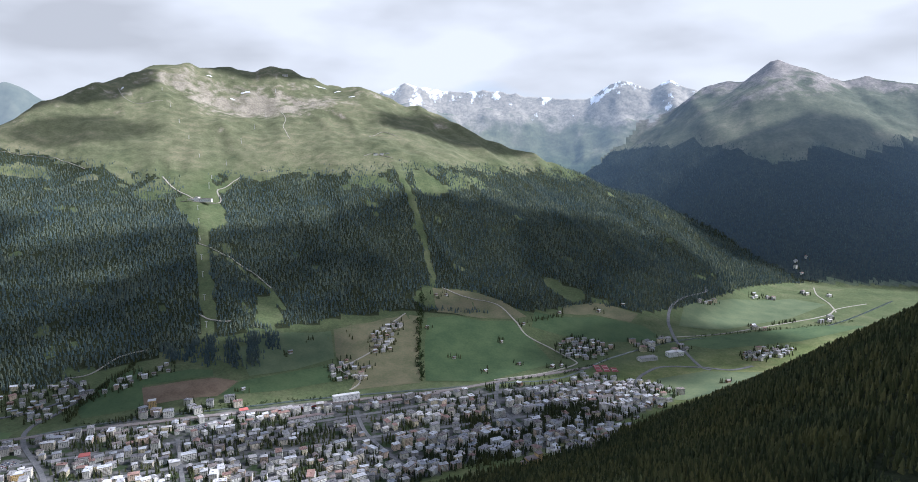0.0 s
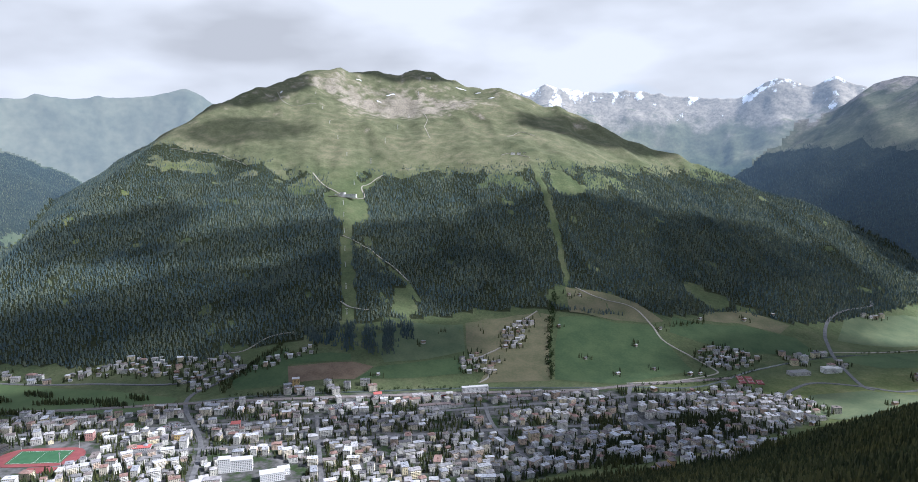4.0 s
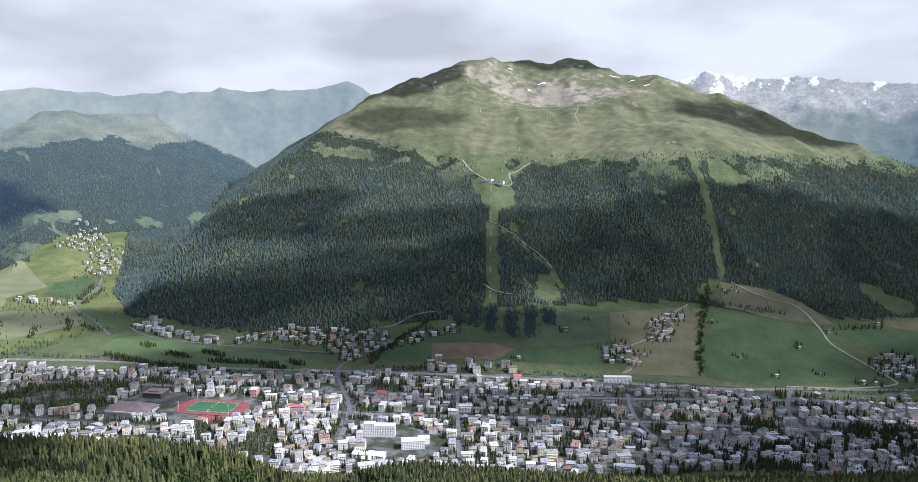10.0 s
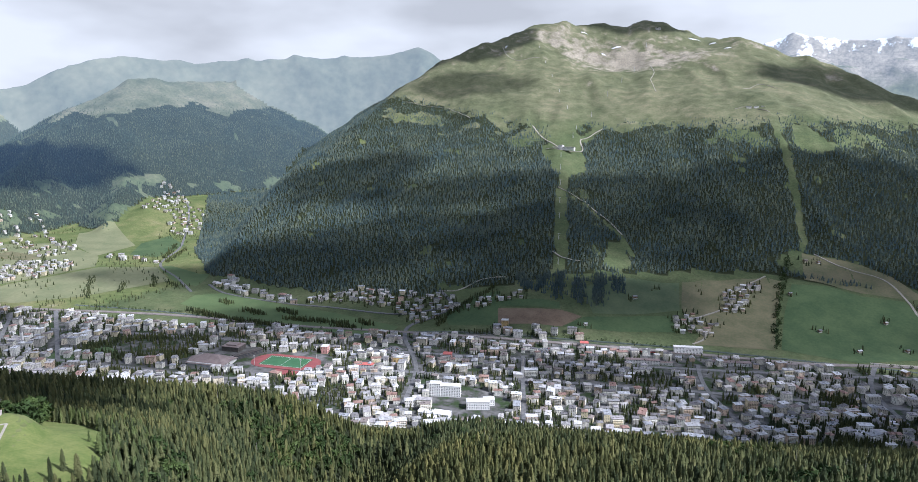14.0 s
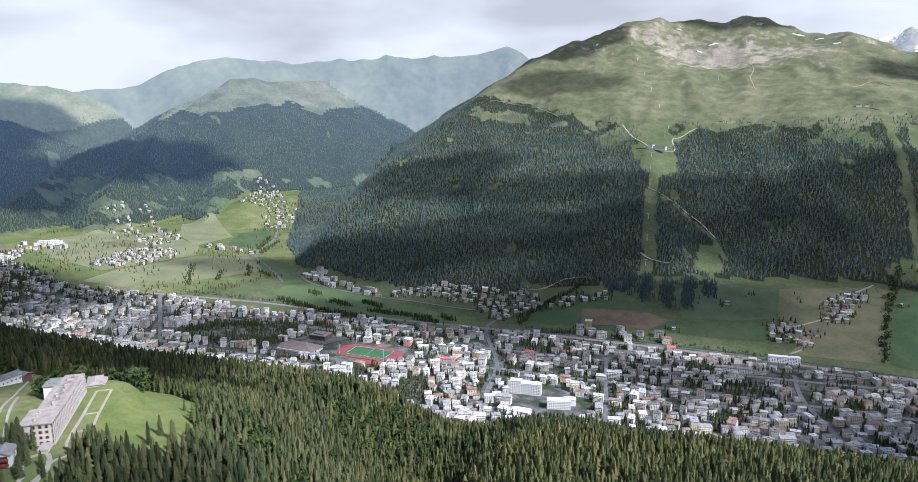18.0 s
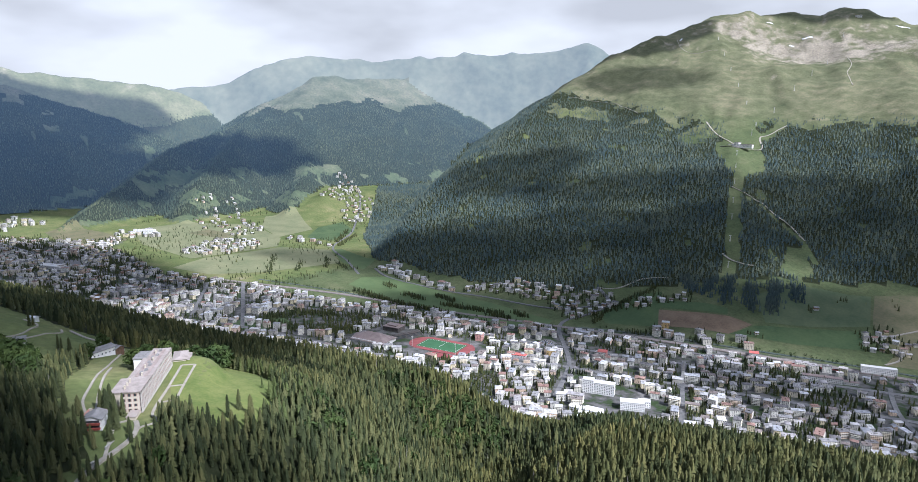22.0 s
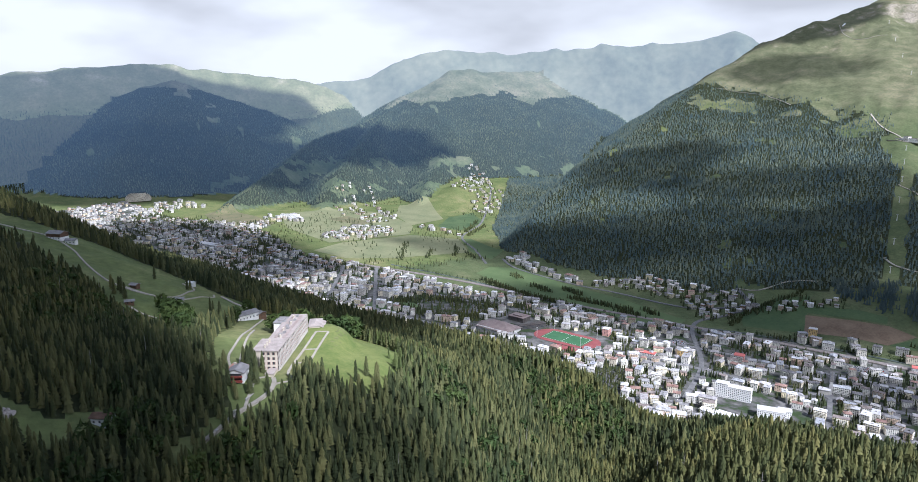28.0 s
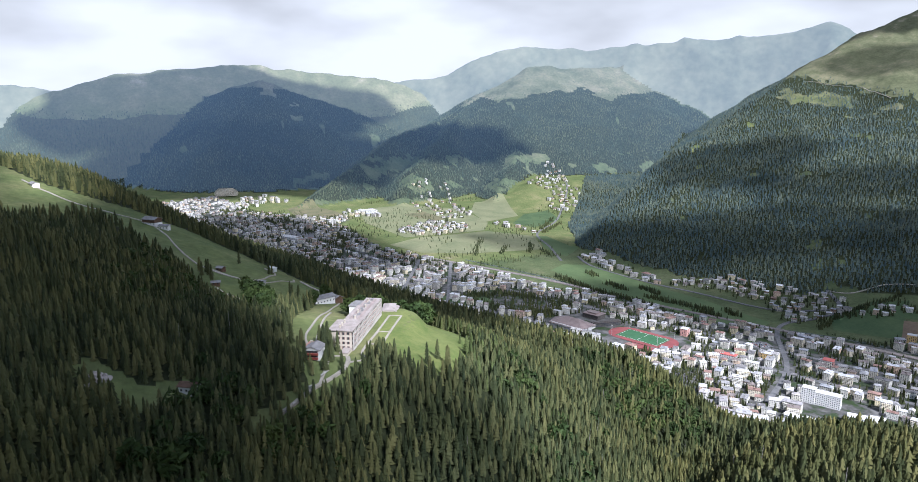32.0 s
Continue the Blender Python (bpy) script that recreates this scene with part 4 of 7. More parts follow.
def put_house(kind, which_, x, y, turn, size=1.0, panes=True, group="houses of the town", z=None):
    walls, roof, glass, balconies = KINDS[kind][which_ % len(KINDS[kind])]
    name, label, category = WORDS[kind]
    m = pose(x, y, float(lie(x, y)) + 0.6 if z is None else z, 0, 0, turn) @ Matrix.Diagonal((size, size, size, 1))
    built.append((x, y, 11 * size))
    if math.hypot(x, y) > 1440:
        far_rows.append((walls, roof, glass, m))
        return None
    root = new(name, walls)
    root.matrix_basis = m
    tagged(root, label, category, group)
    for pname, me in (("roof", roof), ("glazing", glass), ("balcony", balconies)):
        if me and (panes or pname == "roof"):
            ob = new(pname, me)
            ob.parent = root
            if pname != "roof":
                tagged(ob, kind="stuff")
    return root


def join_far_houses():
    """All the far houses: one mesh, each wall and roof a piece of its own."""
    P, F, S, base = [], [], [], 0
    swap = {PLASTER: 0, ROOFING: 1, TIMBER: 2, GLASS: 3}
    for walls, roof, glass, m in far_rows:
        for me in (walls, roof, glass):
            co = np.empty(len(me.vertices) * 3, np.float32)
            me.vertices.foreach_get("co", co)
            M = np.array(m)
            P.append(co.reshape(-1, 3) @ M[:3, :3].T + M[:3, 3])
            for p in me.polygons:
                F.append(tuple(base + k for k in p.vertices))
                S.append(swap[me.materials[p.material_index]])
            base += len(me.vertices)
    me = bpy.data.meshes.new("far_houses")
    me.from_pydata(np.concatenate(P).tolist(), [], F)
    for mat in (FAR_PLASTER, FAR_ROOFING, TIMBER, GLASS):
        me.materials.append(mat)
    me.polygons.foreach_set("material_index", S)
    tagged(new("far_houses", me), "small pale houses of the far villages and the upper town", "houses", kind="stuff")


PARK_LAWN = [(-1417, 720), (-1422, 776), (-1362, 844), (-1318, 839), (-1322, 767), (-1370, 714)]
NO_HOUSE = (
    [(-1065, 905), (-1070, 985), (-930, 1065), (-860, 1010), (-880, 950), (-960, 885)],        # sports ground
    [(-640, 1005), (-560, 905), (-470, 935), (-470, 1040), (-560, 1060)],          # the great hotel and the church
    [(-420, 1330), (-250, 1400), (-230, 1360), (-410, 1290)],                      # station
    [(-821, 1105), (-793, 1166), (-834, 1184), (-861, 1122)],      # car park
    [(-539, 1288), (-483, 1331), (-510, 1366), (-566, 1323)],      # car park
    [(-1165, 870), (-1150, 1010), (-1070, 1010), (-1040, 880), (-1100, 840)],     # ice hall
    [(-1420, 790), (-1390, 930), (-1230, 1010), (-1170, 900), (-1260, 800)],      # park
)
STREETS = (
    ([(240, 1400), (10, 1330), (-250, 1240), (-560, 1120), (-860, 1000), (-1000, 855), (-1364, 745), (-1700, 590), (-2200, 470), (-3000, 430)], 11),
    ([(200, 1560), (60, 1500), (-200, 1385), (-520, 1260), (-800, 1150), (-1110, 1040), (-1400, 930), (-1738, 800), (-2150, 700), (-2700, 620), (-3150, 560)], 11),
    ([(-1364, 735), (-1550, 838), (-1738, 942)], 9),
    ([(-1537, 697), (-1812, 875)], 8),
    ([(-640, 930), (-720, 1090), (-847, 1235), (-883, 1312), (-857, 1377), (-840, 1435), (-904, 1484)], 9),
    ([(-420, 960), (-500, 1130), (-560, 1260)], 8),
    ([(-100, 1130), (-190, 1280), (-230, 1400)], 8),
    ([(130, 1290), (80, 1440), (90, 1600)], 9),
)
RAILWAY = [(330, 1690), (90, 1585), (-49, 1522), (-283, 1452), (-529, 1372), (-794, 1292), (-1100, 1175), (-1480, 1060), (-1850, 900)]


def free_of_houses(x, y):
    ok = np.ones(np.shape(x), bool)
    for plot in NO_HOUSE:
        ok &= ~inside(x, y, plot)
    for line, w in STREETS:
        ok &= ~near_line(x, y, line, w + 15)
    return ok & ~near_line(x, y, RAILWAY, (40, 40))


rng = random.Random(5)
uu, vv = np.meshgrid(np.arange(-1040, 3040, 23.5), np.arange(975, 1900, 21.5))
jit = np.random.default_rng(8)
uu, vv = uu + jit.uniform(-4, 4, uu.shape) + 9 * (np.round(vv / 21.5) % 2), vv + jit.uniform(-4, 4, uu.shape)
hx, hy = xy(uu.ravel(), vv.ravel())
ok = urban(hx, hy) & free_of_houses(hx, hy) & (jit.random(hx.shape) < 0.86) & (fbm(hx, hy, 70, 93, 2) < 0.36)
near_centre = fbm(hx, hy, 300, 91, 2)
for x, y, c in zip(hx[ok], hy[ok], near_centre[ok]):
    u, v = uv(x, y)
    if u > 1500 and rng.random() < 0.22:
        continue
    if -700 < u < 1250:
        kind = rng.choices(("large", "block", "villa", "house", "chalet"), (3 + 2 * c, 5, 3, 2, 0.3))[0]
    else:
        kind = rng.choices(("large", "block", "villa", "house", "chalet"), (0.7, 3, 2, 4, 1.2))[0]
    turn = VALLEY + rng.gauss(0, 9) + rng.choice((0, 0, 90)) + (12 if c > 0.1 else 0)
    put_house(kind, rng.randrange(8), float(x), float(y), turn, rng.uniform(0.72, 1.05) * (0.88 if u < 1500 else 0.8), True)


def cluster(outline, step, weights, seed, size=0.85, share=0.95, group="houses outside the town", turn=VALLEY):
    """A hamlet inside an outline."""
    r = random.Random(seed)
    xs, ys = [p[0] for p in outline], [p[1] for p in outline]
    gx, gy = scatter(min(xs), max(xs), min(ys), max(ys), step, seed)
    keep = inside(gx, gy, outline)
    for x, y in zip(gx[keep], gy[keep]):
        if r.random() < share and all((x - bx) ** 2 + (y - by) ** 2 > (5 + 13 * size) ** 2 for bx, by, _ in built[-200:]):
            kind = r.choices(("block", "villa", "house", "chalet"), weights)[0]
            put_house(kind, r.randrange(8), float(x), float(y), turn + r.gauss(0, 14), size * r.uniform(0.85, 1.1), False, group)


CHALETS, MIXED = (0.5, 2, 4, 1.2), (2, 2, 3, 0.6)
cluster([(-1240, 1325), (-1135, 1380), (-1000, 1385), (-880, 1330), (-815, 1440), (-860, 1470), (-1010, 1455), (-1140, 1440), (-1240, 1385)], 15.5, CHALETS, 31, 0.68)
cluster([(-800, 1460), (-700, 1560), (-680, 1530), (-790, 1420)], 15.5, CHALETS, 32, 0.68)
cluster([(-1610, 1340), (-1590, 1400), (-1450, 1350), (-1250, 1330), (-1260, 1300), (-1480, 1300)], 24, (4, 1, 2, 0), 33, 1.0)
cluster([(-700, 1345), (-690, 1395), (-560, 1430), (-420, 1475), (-410, 1430), (-560, 1380)], 36, (6, 1, 0, 0), 34, 1.0)
cluster([(-300, 1545), (-330, 1600), (-290, 1640), (-225, 1625), (-235, 1560)], 15.5, CHALETS, 35, 0.68)
cluster([(-240, 1680), (-245, 1760), (-205, 1850), (-165, 1840), (-190, 1690)], 15.5, (0.5, 2, 3, 1), 36, 0.68)
cluster([(262, 1770), (270, 1850), (360, 1880), (430, 1850), (400, 1790), (320, 1745)], 15.5, CHALETS, 37, 0.68)
cluster([(255, 1560), (300, 1640), (420, 1600), (390, 1480), (300, 1440), (190, 1450)], 15.5, MIXED, 38, 0.68)
cluster([(150, 1150), (160, 1230), (300, 1310), (340, 1270), (240, 1150)], 15.5, (2, 2, 3, 0), 39, 0.68)
cluster([(770, 1740), (760, 1800), (900, 1880), (960, 1850), (850, 1760)], 15.5, CHALETS, 40, 0.68)
cluster([(590, 1790), (470, 1830), (480, 1900), (620, 1960), (660, 1860)], 36, MIXED, 41, 1.0, 0.7)
cluster([(820, 2290), (830, 2345), (930, 2360), (920, 2290)], 34, MIXED, 42)
cluster([(1090, 2460), (1100, 2530), (1200, 2520), (1190, 2450)], 30, MIXED, 43)
cluster([(1420, 2820), (1420, 2900), (1500, 2890), (1490, 2800)], 34, CHALETS, 44)
cluster([(1330, 2530), (1340, 2600), (1430, 2600), (1420, 2520)], 36, MIXED, 45, share=0.6)
cluster([(1150, 2130), (1150, 2210), (1260, 2220), (1250, 2130)], 40, CHALETS, 46, share=0.5)
cluster([(880, 2050), (890, 2100), (980, 2110), (970, 2050)], 34, MIXED, 47, share=0.7)
cluster([(-2140, 1060), (-2160, 1250), (-2290, 1300), (-2420, 1230), (-2330, 1060), (-2230, 980)], 25, (3, 2, 2, 0), 48, 0.8)
cluster([(-2420, 1290), (-2440, 1450), (-2700, 1480), (-2680, 1280)], 30, CHALETS, 49, 0.8, 0.45)
cluster([(-2690, 1300), (-2720, 1500), (-3080, 1640), (-3060, 1380)], 36, CHALETS, 55, 0.8, 0.35)
cluster([(-2640, 1900), (-2700, 2120), (-3000, 2320), (-3040, 2230), (-2800, 1950)], 29, CHALETS, 56, 0.8, 0.55)
cluster([(-3080, 560), (-3100, 700), (-3300, 720), (-3290, 560)], 38, MIXED, 57, 1.0, 0.7)
cluster([(-2600, 980), (-2620, 1120), (-2820, 1080), (-2780, 950)], 33, (3, 2, 1, 0), 50, 1.0, 0.7)
cluster([(-2350, 1830), (-2360, 1920), (-2600, 2120), (-2700, 2060), (-2480, 1830)], 27, CHALETS, 51, 0.8, 0.6)
cluster([(-2000, 1420), (-2010, 1480), (-2280, 1440), (-2260, 1400)], 36, MIXED, 53, 0.95, 0.8)
cluster([(-3180, 690), (-3200, 860), (-3450, 800), (-3420, 640)], 34, (3, 2, 2, 0), 54, 1.0, 0.7)
for bx, by in ((-95, 1830), (-20, 1700), (110, 1800), (60, 1650), (180, 1905), (-45, 2010), (-75, 2000), (150, 1700), (300, 2010), (430, 2060), (520, 2120), (260, 1700), (235, 1690), (-430, 1640), (-500, 1480), (640, 1560), (360, 1330), (430, 1400)):
    put_house("chalet", int(abs(bx)) % 3, bx, by, VALLEY + bx % 40, 0.7, False, "barns and lone houses on the meadows")
join_far_houses()

# ---- fields, roads, rails and the large buildings of the town ----
from mathutils import geometry


def drape(name, outline, mat, lift=0.5, cell=14.0, label="", category="field", kind="structure"):
    """A patch that lies on the land."""
    xs, ys = [p[0] for p in outline], [p[1] for p in outline]
    gx, gy = np.meshgrid(np.arange(min(xs) + cell / 2, max(xs), cell), np.arange(min(ys) + cell / 2, max(ys), cell))
    keep = inside(gx, gy, list(outline))
    rim = []
    for (x0, y0), (x1, y1) in zip(outline, list(outline[1:]) + [outline[0]]):
        n = max(1, int(math.hypot(x1 - x0, y1 - y0) / cell))
        rim += [(x0 + (x1 - x0) * k / n, y0 + (y1 - y0) * k / n) for k in range(n)]
    pts = [Vector(p) for p in rim] + [Vector((a, b)) for a, b in zip(gx[keep], gy[keep])]
    vs, _, fs, _, _, _ = geometry.delaunay_2d_cdt(pts, [], [list(range(len(rim)))], 1, 0.01)
    px, py = np.array([v.x for v in vs]), np.array([v.y for v in vs])
    pz = lie(px, py) + lift
    me = bpy.data.meshes.new(name)
    me.from_pydata(np.stack([px, py, pz], 1).tolist(), [], fs)
    me.materials.append(mat)
    me.polygons.foreach_set("use_smooth", np.ones(len(me.polygons), bool))
    return tagged(new(name, me), label, category, kind=kind)


def ribbon(name, line, width, mat, lift=0.8, label="", category="road", step=7.0):
    """A road that follows the land."""
    pts = []
    n = len(line)
    for k in range(n - 1):
        p0, p1, p2, p3 = (np.array(line[max(0, min(n - 1, k + d))], float) for d in (-1, 0, 1, 2))
        m = max(2, int(np.hypot(*(p2 - p1)) / step))
        for t in np.arange(m) / m:
            pts.append(0.5 * (2 * p1 + (p2 - p0) * t + (2 * p0 - 5 * p1 + 4 * p2 - p3) * t * t + (3 * p1 - p0 - 3 * p2 + p3) * t ** 3))
    pts.append(np.array(line[-1], float))
    P = np.array(pts)
    d = np.gradient(P, axis=0)
    d /= np.linalg.norm(d, axis=1)[:, None]
    side = np.stack([-d[:, 1], d[:, 0]], 1) * width / 2
    V, F = [], []
    for k, (p, s) in enumerate(zip(P, side)):
        z = max(float(lie(*(p + s))), float(lie(*(p - s))), float(lie(*p))) + lift
        for q, h in ((p + s * 1.05, z - 1.6), (p + s, z), (p - s, z), (p - s * 1.05, z - 1.6)):
            V.append((q[0], q[1], h))
        if k:
            b = 4 * k - 4
            F += [(b + j, b + j + 1, b + j + 5, b + j + 4) for j in range(3)]
    return tagged(new(name, mesh_from(name, [(V, F, mat)])), label, category, kind="structure")


HAY = plain("cut_hay_meadow", (0.100, 0.108, 0.052), (0.185, 0.162, 0.090), 50, 0.95)
PLOUGHED = plain("bare_brown_field", (0.12, 0.085, 0.055), (0.21, 0.155, 0.10), 40, 0.95)
LUSH = plain("lush_green_meadow", (0.046, 0.082, 0.032), (0.086, 0.124, 0.050), 55, 0.95)
GREEN = plain("green_meadow", (0.072, 0.104, 0.050), (0.128, 0.152, 0.074), 55, 0.95)
# tan-green grass, paled further by haze painted into its colour
HAZED_MEADOW = plain("haze_paled_meadow", (0.135, 0.155, 0.075), (0.215, 0.215, 0.115), 80, 0.95)
FAIRWAY = plain("mown_fairway", (0.072, 0.112, 0.042), (0.105, 0.145, 0.055), 50, 0.95)
for k, (mat, outline, label) in enumerate((
    (LUSH, [(-752, 1535), (-690, 1396), (-800, 1352), (-840, 1400), (-806, 1495)], "dark green meadow at the foot of the forest"),
    (PLOUGHED, [(-722, 1462), (-575, 1512), (-520, 1508), (-548, 1448), (-610, 1432), (-690, 1400)], "brown bare strip of field"),
    (LUSH, [(-725, 1470), (-735, 1500), (-640, 1535), (-590, 1540), (-580, 1517)], "dark green strip of meadow"),
    (LUSH, [(-545, 1450), (-515, 1508), (-420, 1560), (-330, 1610), (-300, 1550), (-420, 1490)], "lush green meadow above the town"),
    (GREEN, [(-500, 1530), (-560, 1620), (-480, 1720), (-350, 1760), (-320, 1640), (-400, 1580)], "green sloping meadow below the forest"),
    (HAY, [(-318, 1650), (-345, 1770), (-290, 1815), (-165, 1885), (-120, 1880), (-112, 1700), (-100, 1570), (-262, 1515), (-255, 1570)], "dry brownish hay meadow round the hamlet"),
    (LUSH, [(-96, 1880), (-98, 1740), (-88, 1580), (60, 1588), (245, 1720), (222, 1780), (190, 1850), (150, 1912), (60, 1895), (-20, 1905)], "broad lush green meadow above the railway"),
    (HAY, [(-70, 1915), (-88, 2040), (20, 2040), (125, 2012), (195, 1950), (150, 1922), (60, 1908), (-15, 1916)], "dry tawny hayfield below the forest"),
    (HAY, [(300, 2010), (330, 2080), (450, 2120), (560, 2080), (520, 2020), (400, 2040)], "tawny field on the slope"),
    (LUSH, [(205, 1900), (220, 1985), (300, 1990), (420, 2030), (560, 2010), (600, 1930), (430, 1880), (290, 1880)], "green meadow beside the hamlet"),
    (FAIRWAY, [(-880, 1215), (-905, 1290), (-1090, 1300), (-1330, 1285), (-1500, 1300), (-1560, 1230), (-1520, 1150), (-1300, 1135), (-1160, 1150), (-1000, 1180)], "mown green golf course with groups of trees"),
    (GREEN, [(680, 2050), (760, 2240), (1000, 2420), (1250, 2500), (1330, 2400), (1100, 2200), (850, 2070)], "light green fields on the valley floor"),
    (LUSH, [(640, 1900), (700, 1960), (1150, 2110), (1300, 2100), (1000, 1930), (720, 1850)], "green riverside meadow"),
    (GREEN, [(430, 1480), (480, 1600), (620, 1660), (760, 1640), (640, 1480), (500, 1430)], "green meadow at the wood's edge"),
    (HAZED_MEADOW, [(-1820, 1050), (-1760, 1300), (-1960, 1400), (-2120, 1300), (-2130, 1020), (-2060, 880), (-1900, 920)], "green meadows outside the upper town, paled by painted haze"),
    (FAIRWAY, [(-1640, 1300), (-1700, 1400), (-1940, 1440), (-1960, 1405), (-1760, 1310)], "green meadow by the stream"),
    (HAY, [(-2560, 800), (-2620, 960), (-2850, 950), (-3060, 900), (-3000, 780), (-2760, 760)], "tawny meadow below the distant wood"),
    (ASPHALT, [(-2440, 650), (-2350, 590), (-2240, 715), (-2300, 800)], "pale paved square at the lift station"),
    (HAZED_MEADOW, [(-2150, 980), (-2140, 1300), (-2280, 1400), (-2640, 1480), (-2860, 1300), (-2840, 1060), (-2500, 960)], "meadows round the far hamlets with haze put into their pale colour"),
    (HAY, [(-2420, 1230), (-2440, 1300), (-2640, 1290), (-2620, 1180)], "pale dry field among houses"),
    (HAZED_MEADOW, [(-2300, 1400), (-2360, 1600), (-2760, 1780), (-2800, 1640), (-2560, 1480)], "green meadow rising to the wood"),
    (LUSH, [(-2100, 1500), (-2200, 1700), (-2420, 1800), (-2380, 1640), (-2220, 1480)], "green fields at the side valley's mouth"),
)):
    drape("field_%d" % (k + 1), outline, mat, 0.45 + 0.012 * k, 16.0, label)
drape("park_lawn", PARK_LAWN, LUSH, 0.9, 12.0, "mown green lawn of the town park ringed by dark trees", "lawn")
OLD_SNOW = plain("old_snow", (0.70, 0.71, 0.72), (0.86, 0.87, 0.88), 12, 0.8)
for k, (cx_, cy_, length, width) in enumerate(((-1658, 3398, 10, 26), (-1152, 3723, 60, 14), (-1205, 3666, 30, 10), (-788, 3937, 70, 12), (-688, 3903, 50, 12), (-587, 3765, 40, 10), (-1365, 3793, 40, 10))):
    rs = random.Random(k)
    drape("snow_patch_%d" % (k + 1), [(cx_ + length / 2 * math.cos(a) * rs.uniform(0.6, 1.1), cy_ + width / 2 * math.sin(a) * rs.uniform(0.6, 1.3)) for a in np.arange(12) * math.pi / 6], OLD_SNOW, 1.2, 8.0, "patch of old snow below the ridge", "snow")
for k, (line, w, what) in enumerate((
    ([(905, 2450), (891, 2408), (780, 2300), (700, 2190), (655, 2080), (641, 2000), (628, 1864), (622, 1700), (640, 1668)], 9, "pale main road across the valley floor"),
    ([(393, 1472), (405, 1515), (430, 1590), (458, 1637), (520, 1694), (618, 1690), (690, 1668), (760, 1700)], 9, "pale road curving to the bridge"),
    ([(80, 1598), (193, 1640), (293, 1707), (300, 1745), (250, 1800), (185, 1851), (157, 1917), (110, 1985), (20, 2005), (-60, 2050)], 5, "pale lane climbing the meadow"),
    ([(-262, 1515), (-245, 1560), (-300, 1600), (-270, 1640), (-215, 1727), (-230, 1770), (-190, 1850), (-160, 1890)], 4.5, "narrow lane through the hamlet"),
    ([(640, 1960), (814, 2018), (1025, 2121), (1238, 2236), (1330, 2330), (1479, 2406)], 5, "farm road over the fields"),
    ([(1300, 2280), (1350, 2420), (1380, 2560), (1440, 2700)], 4.5, "farm track to the hamlet"),
    ([(-1600, 1250), (-1780, 1340), (-1991, 1437), (-2165, 1646), (-2400, 1860), (-2611, 2050), (-2900, 2250)], 8, "grey road into the side valley"),
    ([(-840, 1435), (-950, 1360), (-1150, 1330), (-1300, 1300), (-1500, 1290), (-1620, 1330)], 8, "grey road past the chalets"),
    ([(-904, 1484), (-860, 1500), (-823, 1563), (-770, 1600)], 4, "pale track at the forest's edge"),
    ([(-700, 1760), (-660, 1735), (-610, 1740)], 5, "pale gravel track on the ski run"),
    ([(-1020, 2460), (-960, 2455), (-890, 2500), (-930, 2600), (-880, 2720)], 5, "pale gravel road below the lift station"),
    ([(-980, 2480), (-1090, 2560), (-1160, 2640)], 5, "pale gravel track on the alp"),
    ([(-840, 2140), (-700, 2090), (-560, 1960)], 4, "faint forest track"),
    ([(-919, 3550), (-872, 3447), (-855, 3323), (-823, 3246), (-781, 3146)], 2.4, "pale gravel path over the high alp"),
    ([(-1855, 2693), (-1762, 2712), (-1639, 2719), (-1537, 2676), (-1448, 2623)], 2.4, "pale gravel path over the high alp"),
    ([(-1679, 3395), (-1597, 3300), (-1519, 3299), (-1443, 3352)], 2.4, "pale gravel path over the high alp"),
    ([(-416, 2945), (-364, 2964), (-284, 2907)], 2.4, "pale gravel path over the high alp"),
    ([(-428, 3237), (-369, 3317), (-296, 3277)], 2.4, "pale gravel path over the high alp"),
)):
    ribbon("road_%d" % (k + 1), line, w, GRAVEL if w < 6 or "gravel" in what else ASPHALT, 0.7 + 0.03 * k, what)
for k, (line, w) in enumerate(STREETS):
    ribbon("street_%d" % (k + 1), line, w, ASPHALT, 0.9 + 0.04 * k, "grey asphalt street between the houses")
BALLAST = plain("railway_ballast", (0.15, 0.13, 0.115), (0.25, 0.22, 0.20), 8, 0.95)
ribbon("railway", RAILWAY, 13, BALLAST, 1.3, "railway line on grey-brown ballast", "railway")
ribbon("river", [(1600, 2450), (1138, 2085), (684, 1951), (417, 1779), (246, 1612), (79, 1572), (-283, 1480), (-529, 1398), (-794, 1312), (-1050, 1160), (-1453, 1090), (-1750, 1000)], 8, plain("dark_river", (0.05, 0.07, 0.06), (0.10, 0.12, 0.10), 9, 0.2), 0.35, "narrow dark river along the valley floor", "river")

# ---- the old sanatorium on its terrace, and what stands round it ----
def part(name, me, parent, label=""):
    ob = new(name, me)
    ob.parent = parent
    return tagged(ob, label)


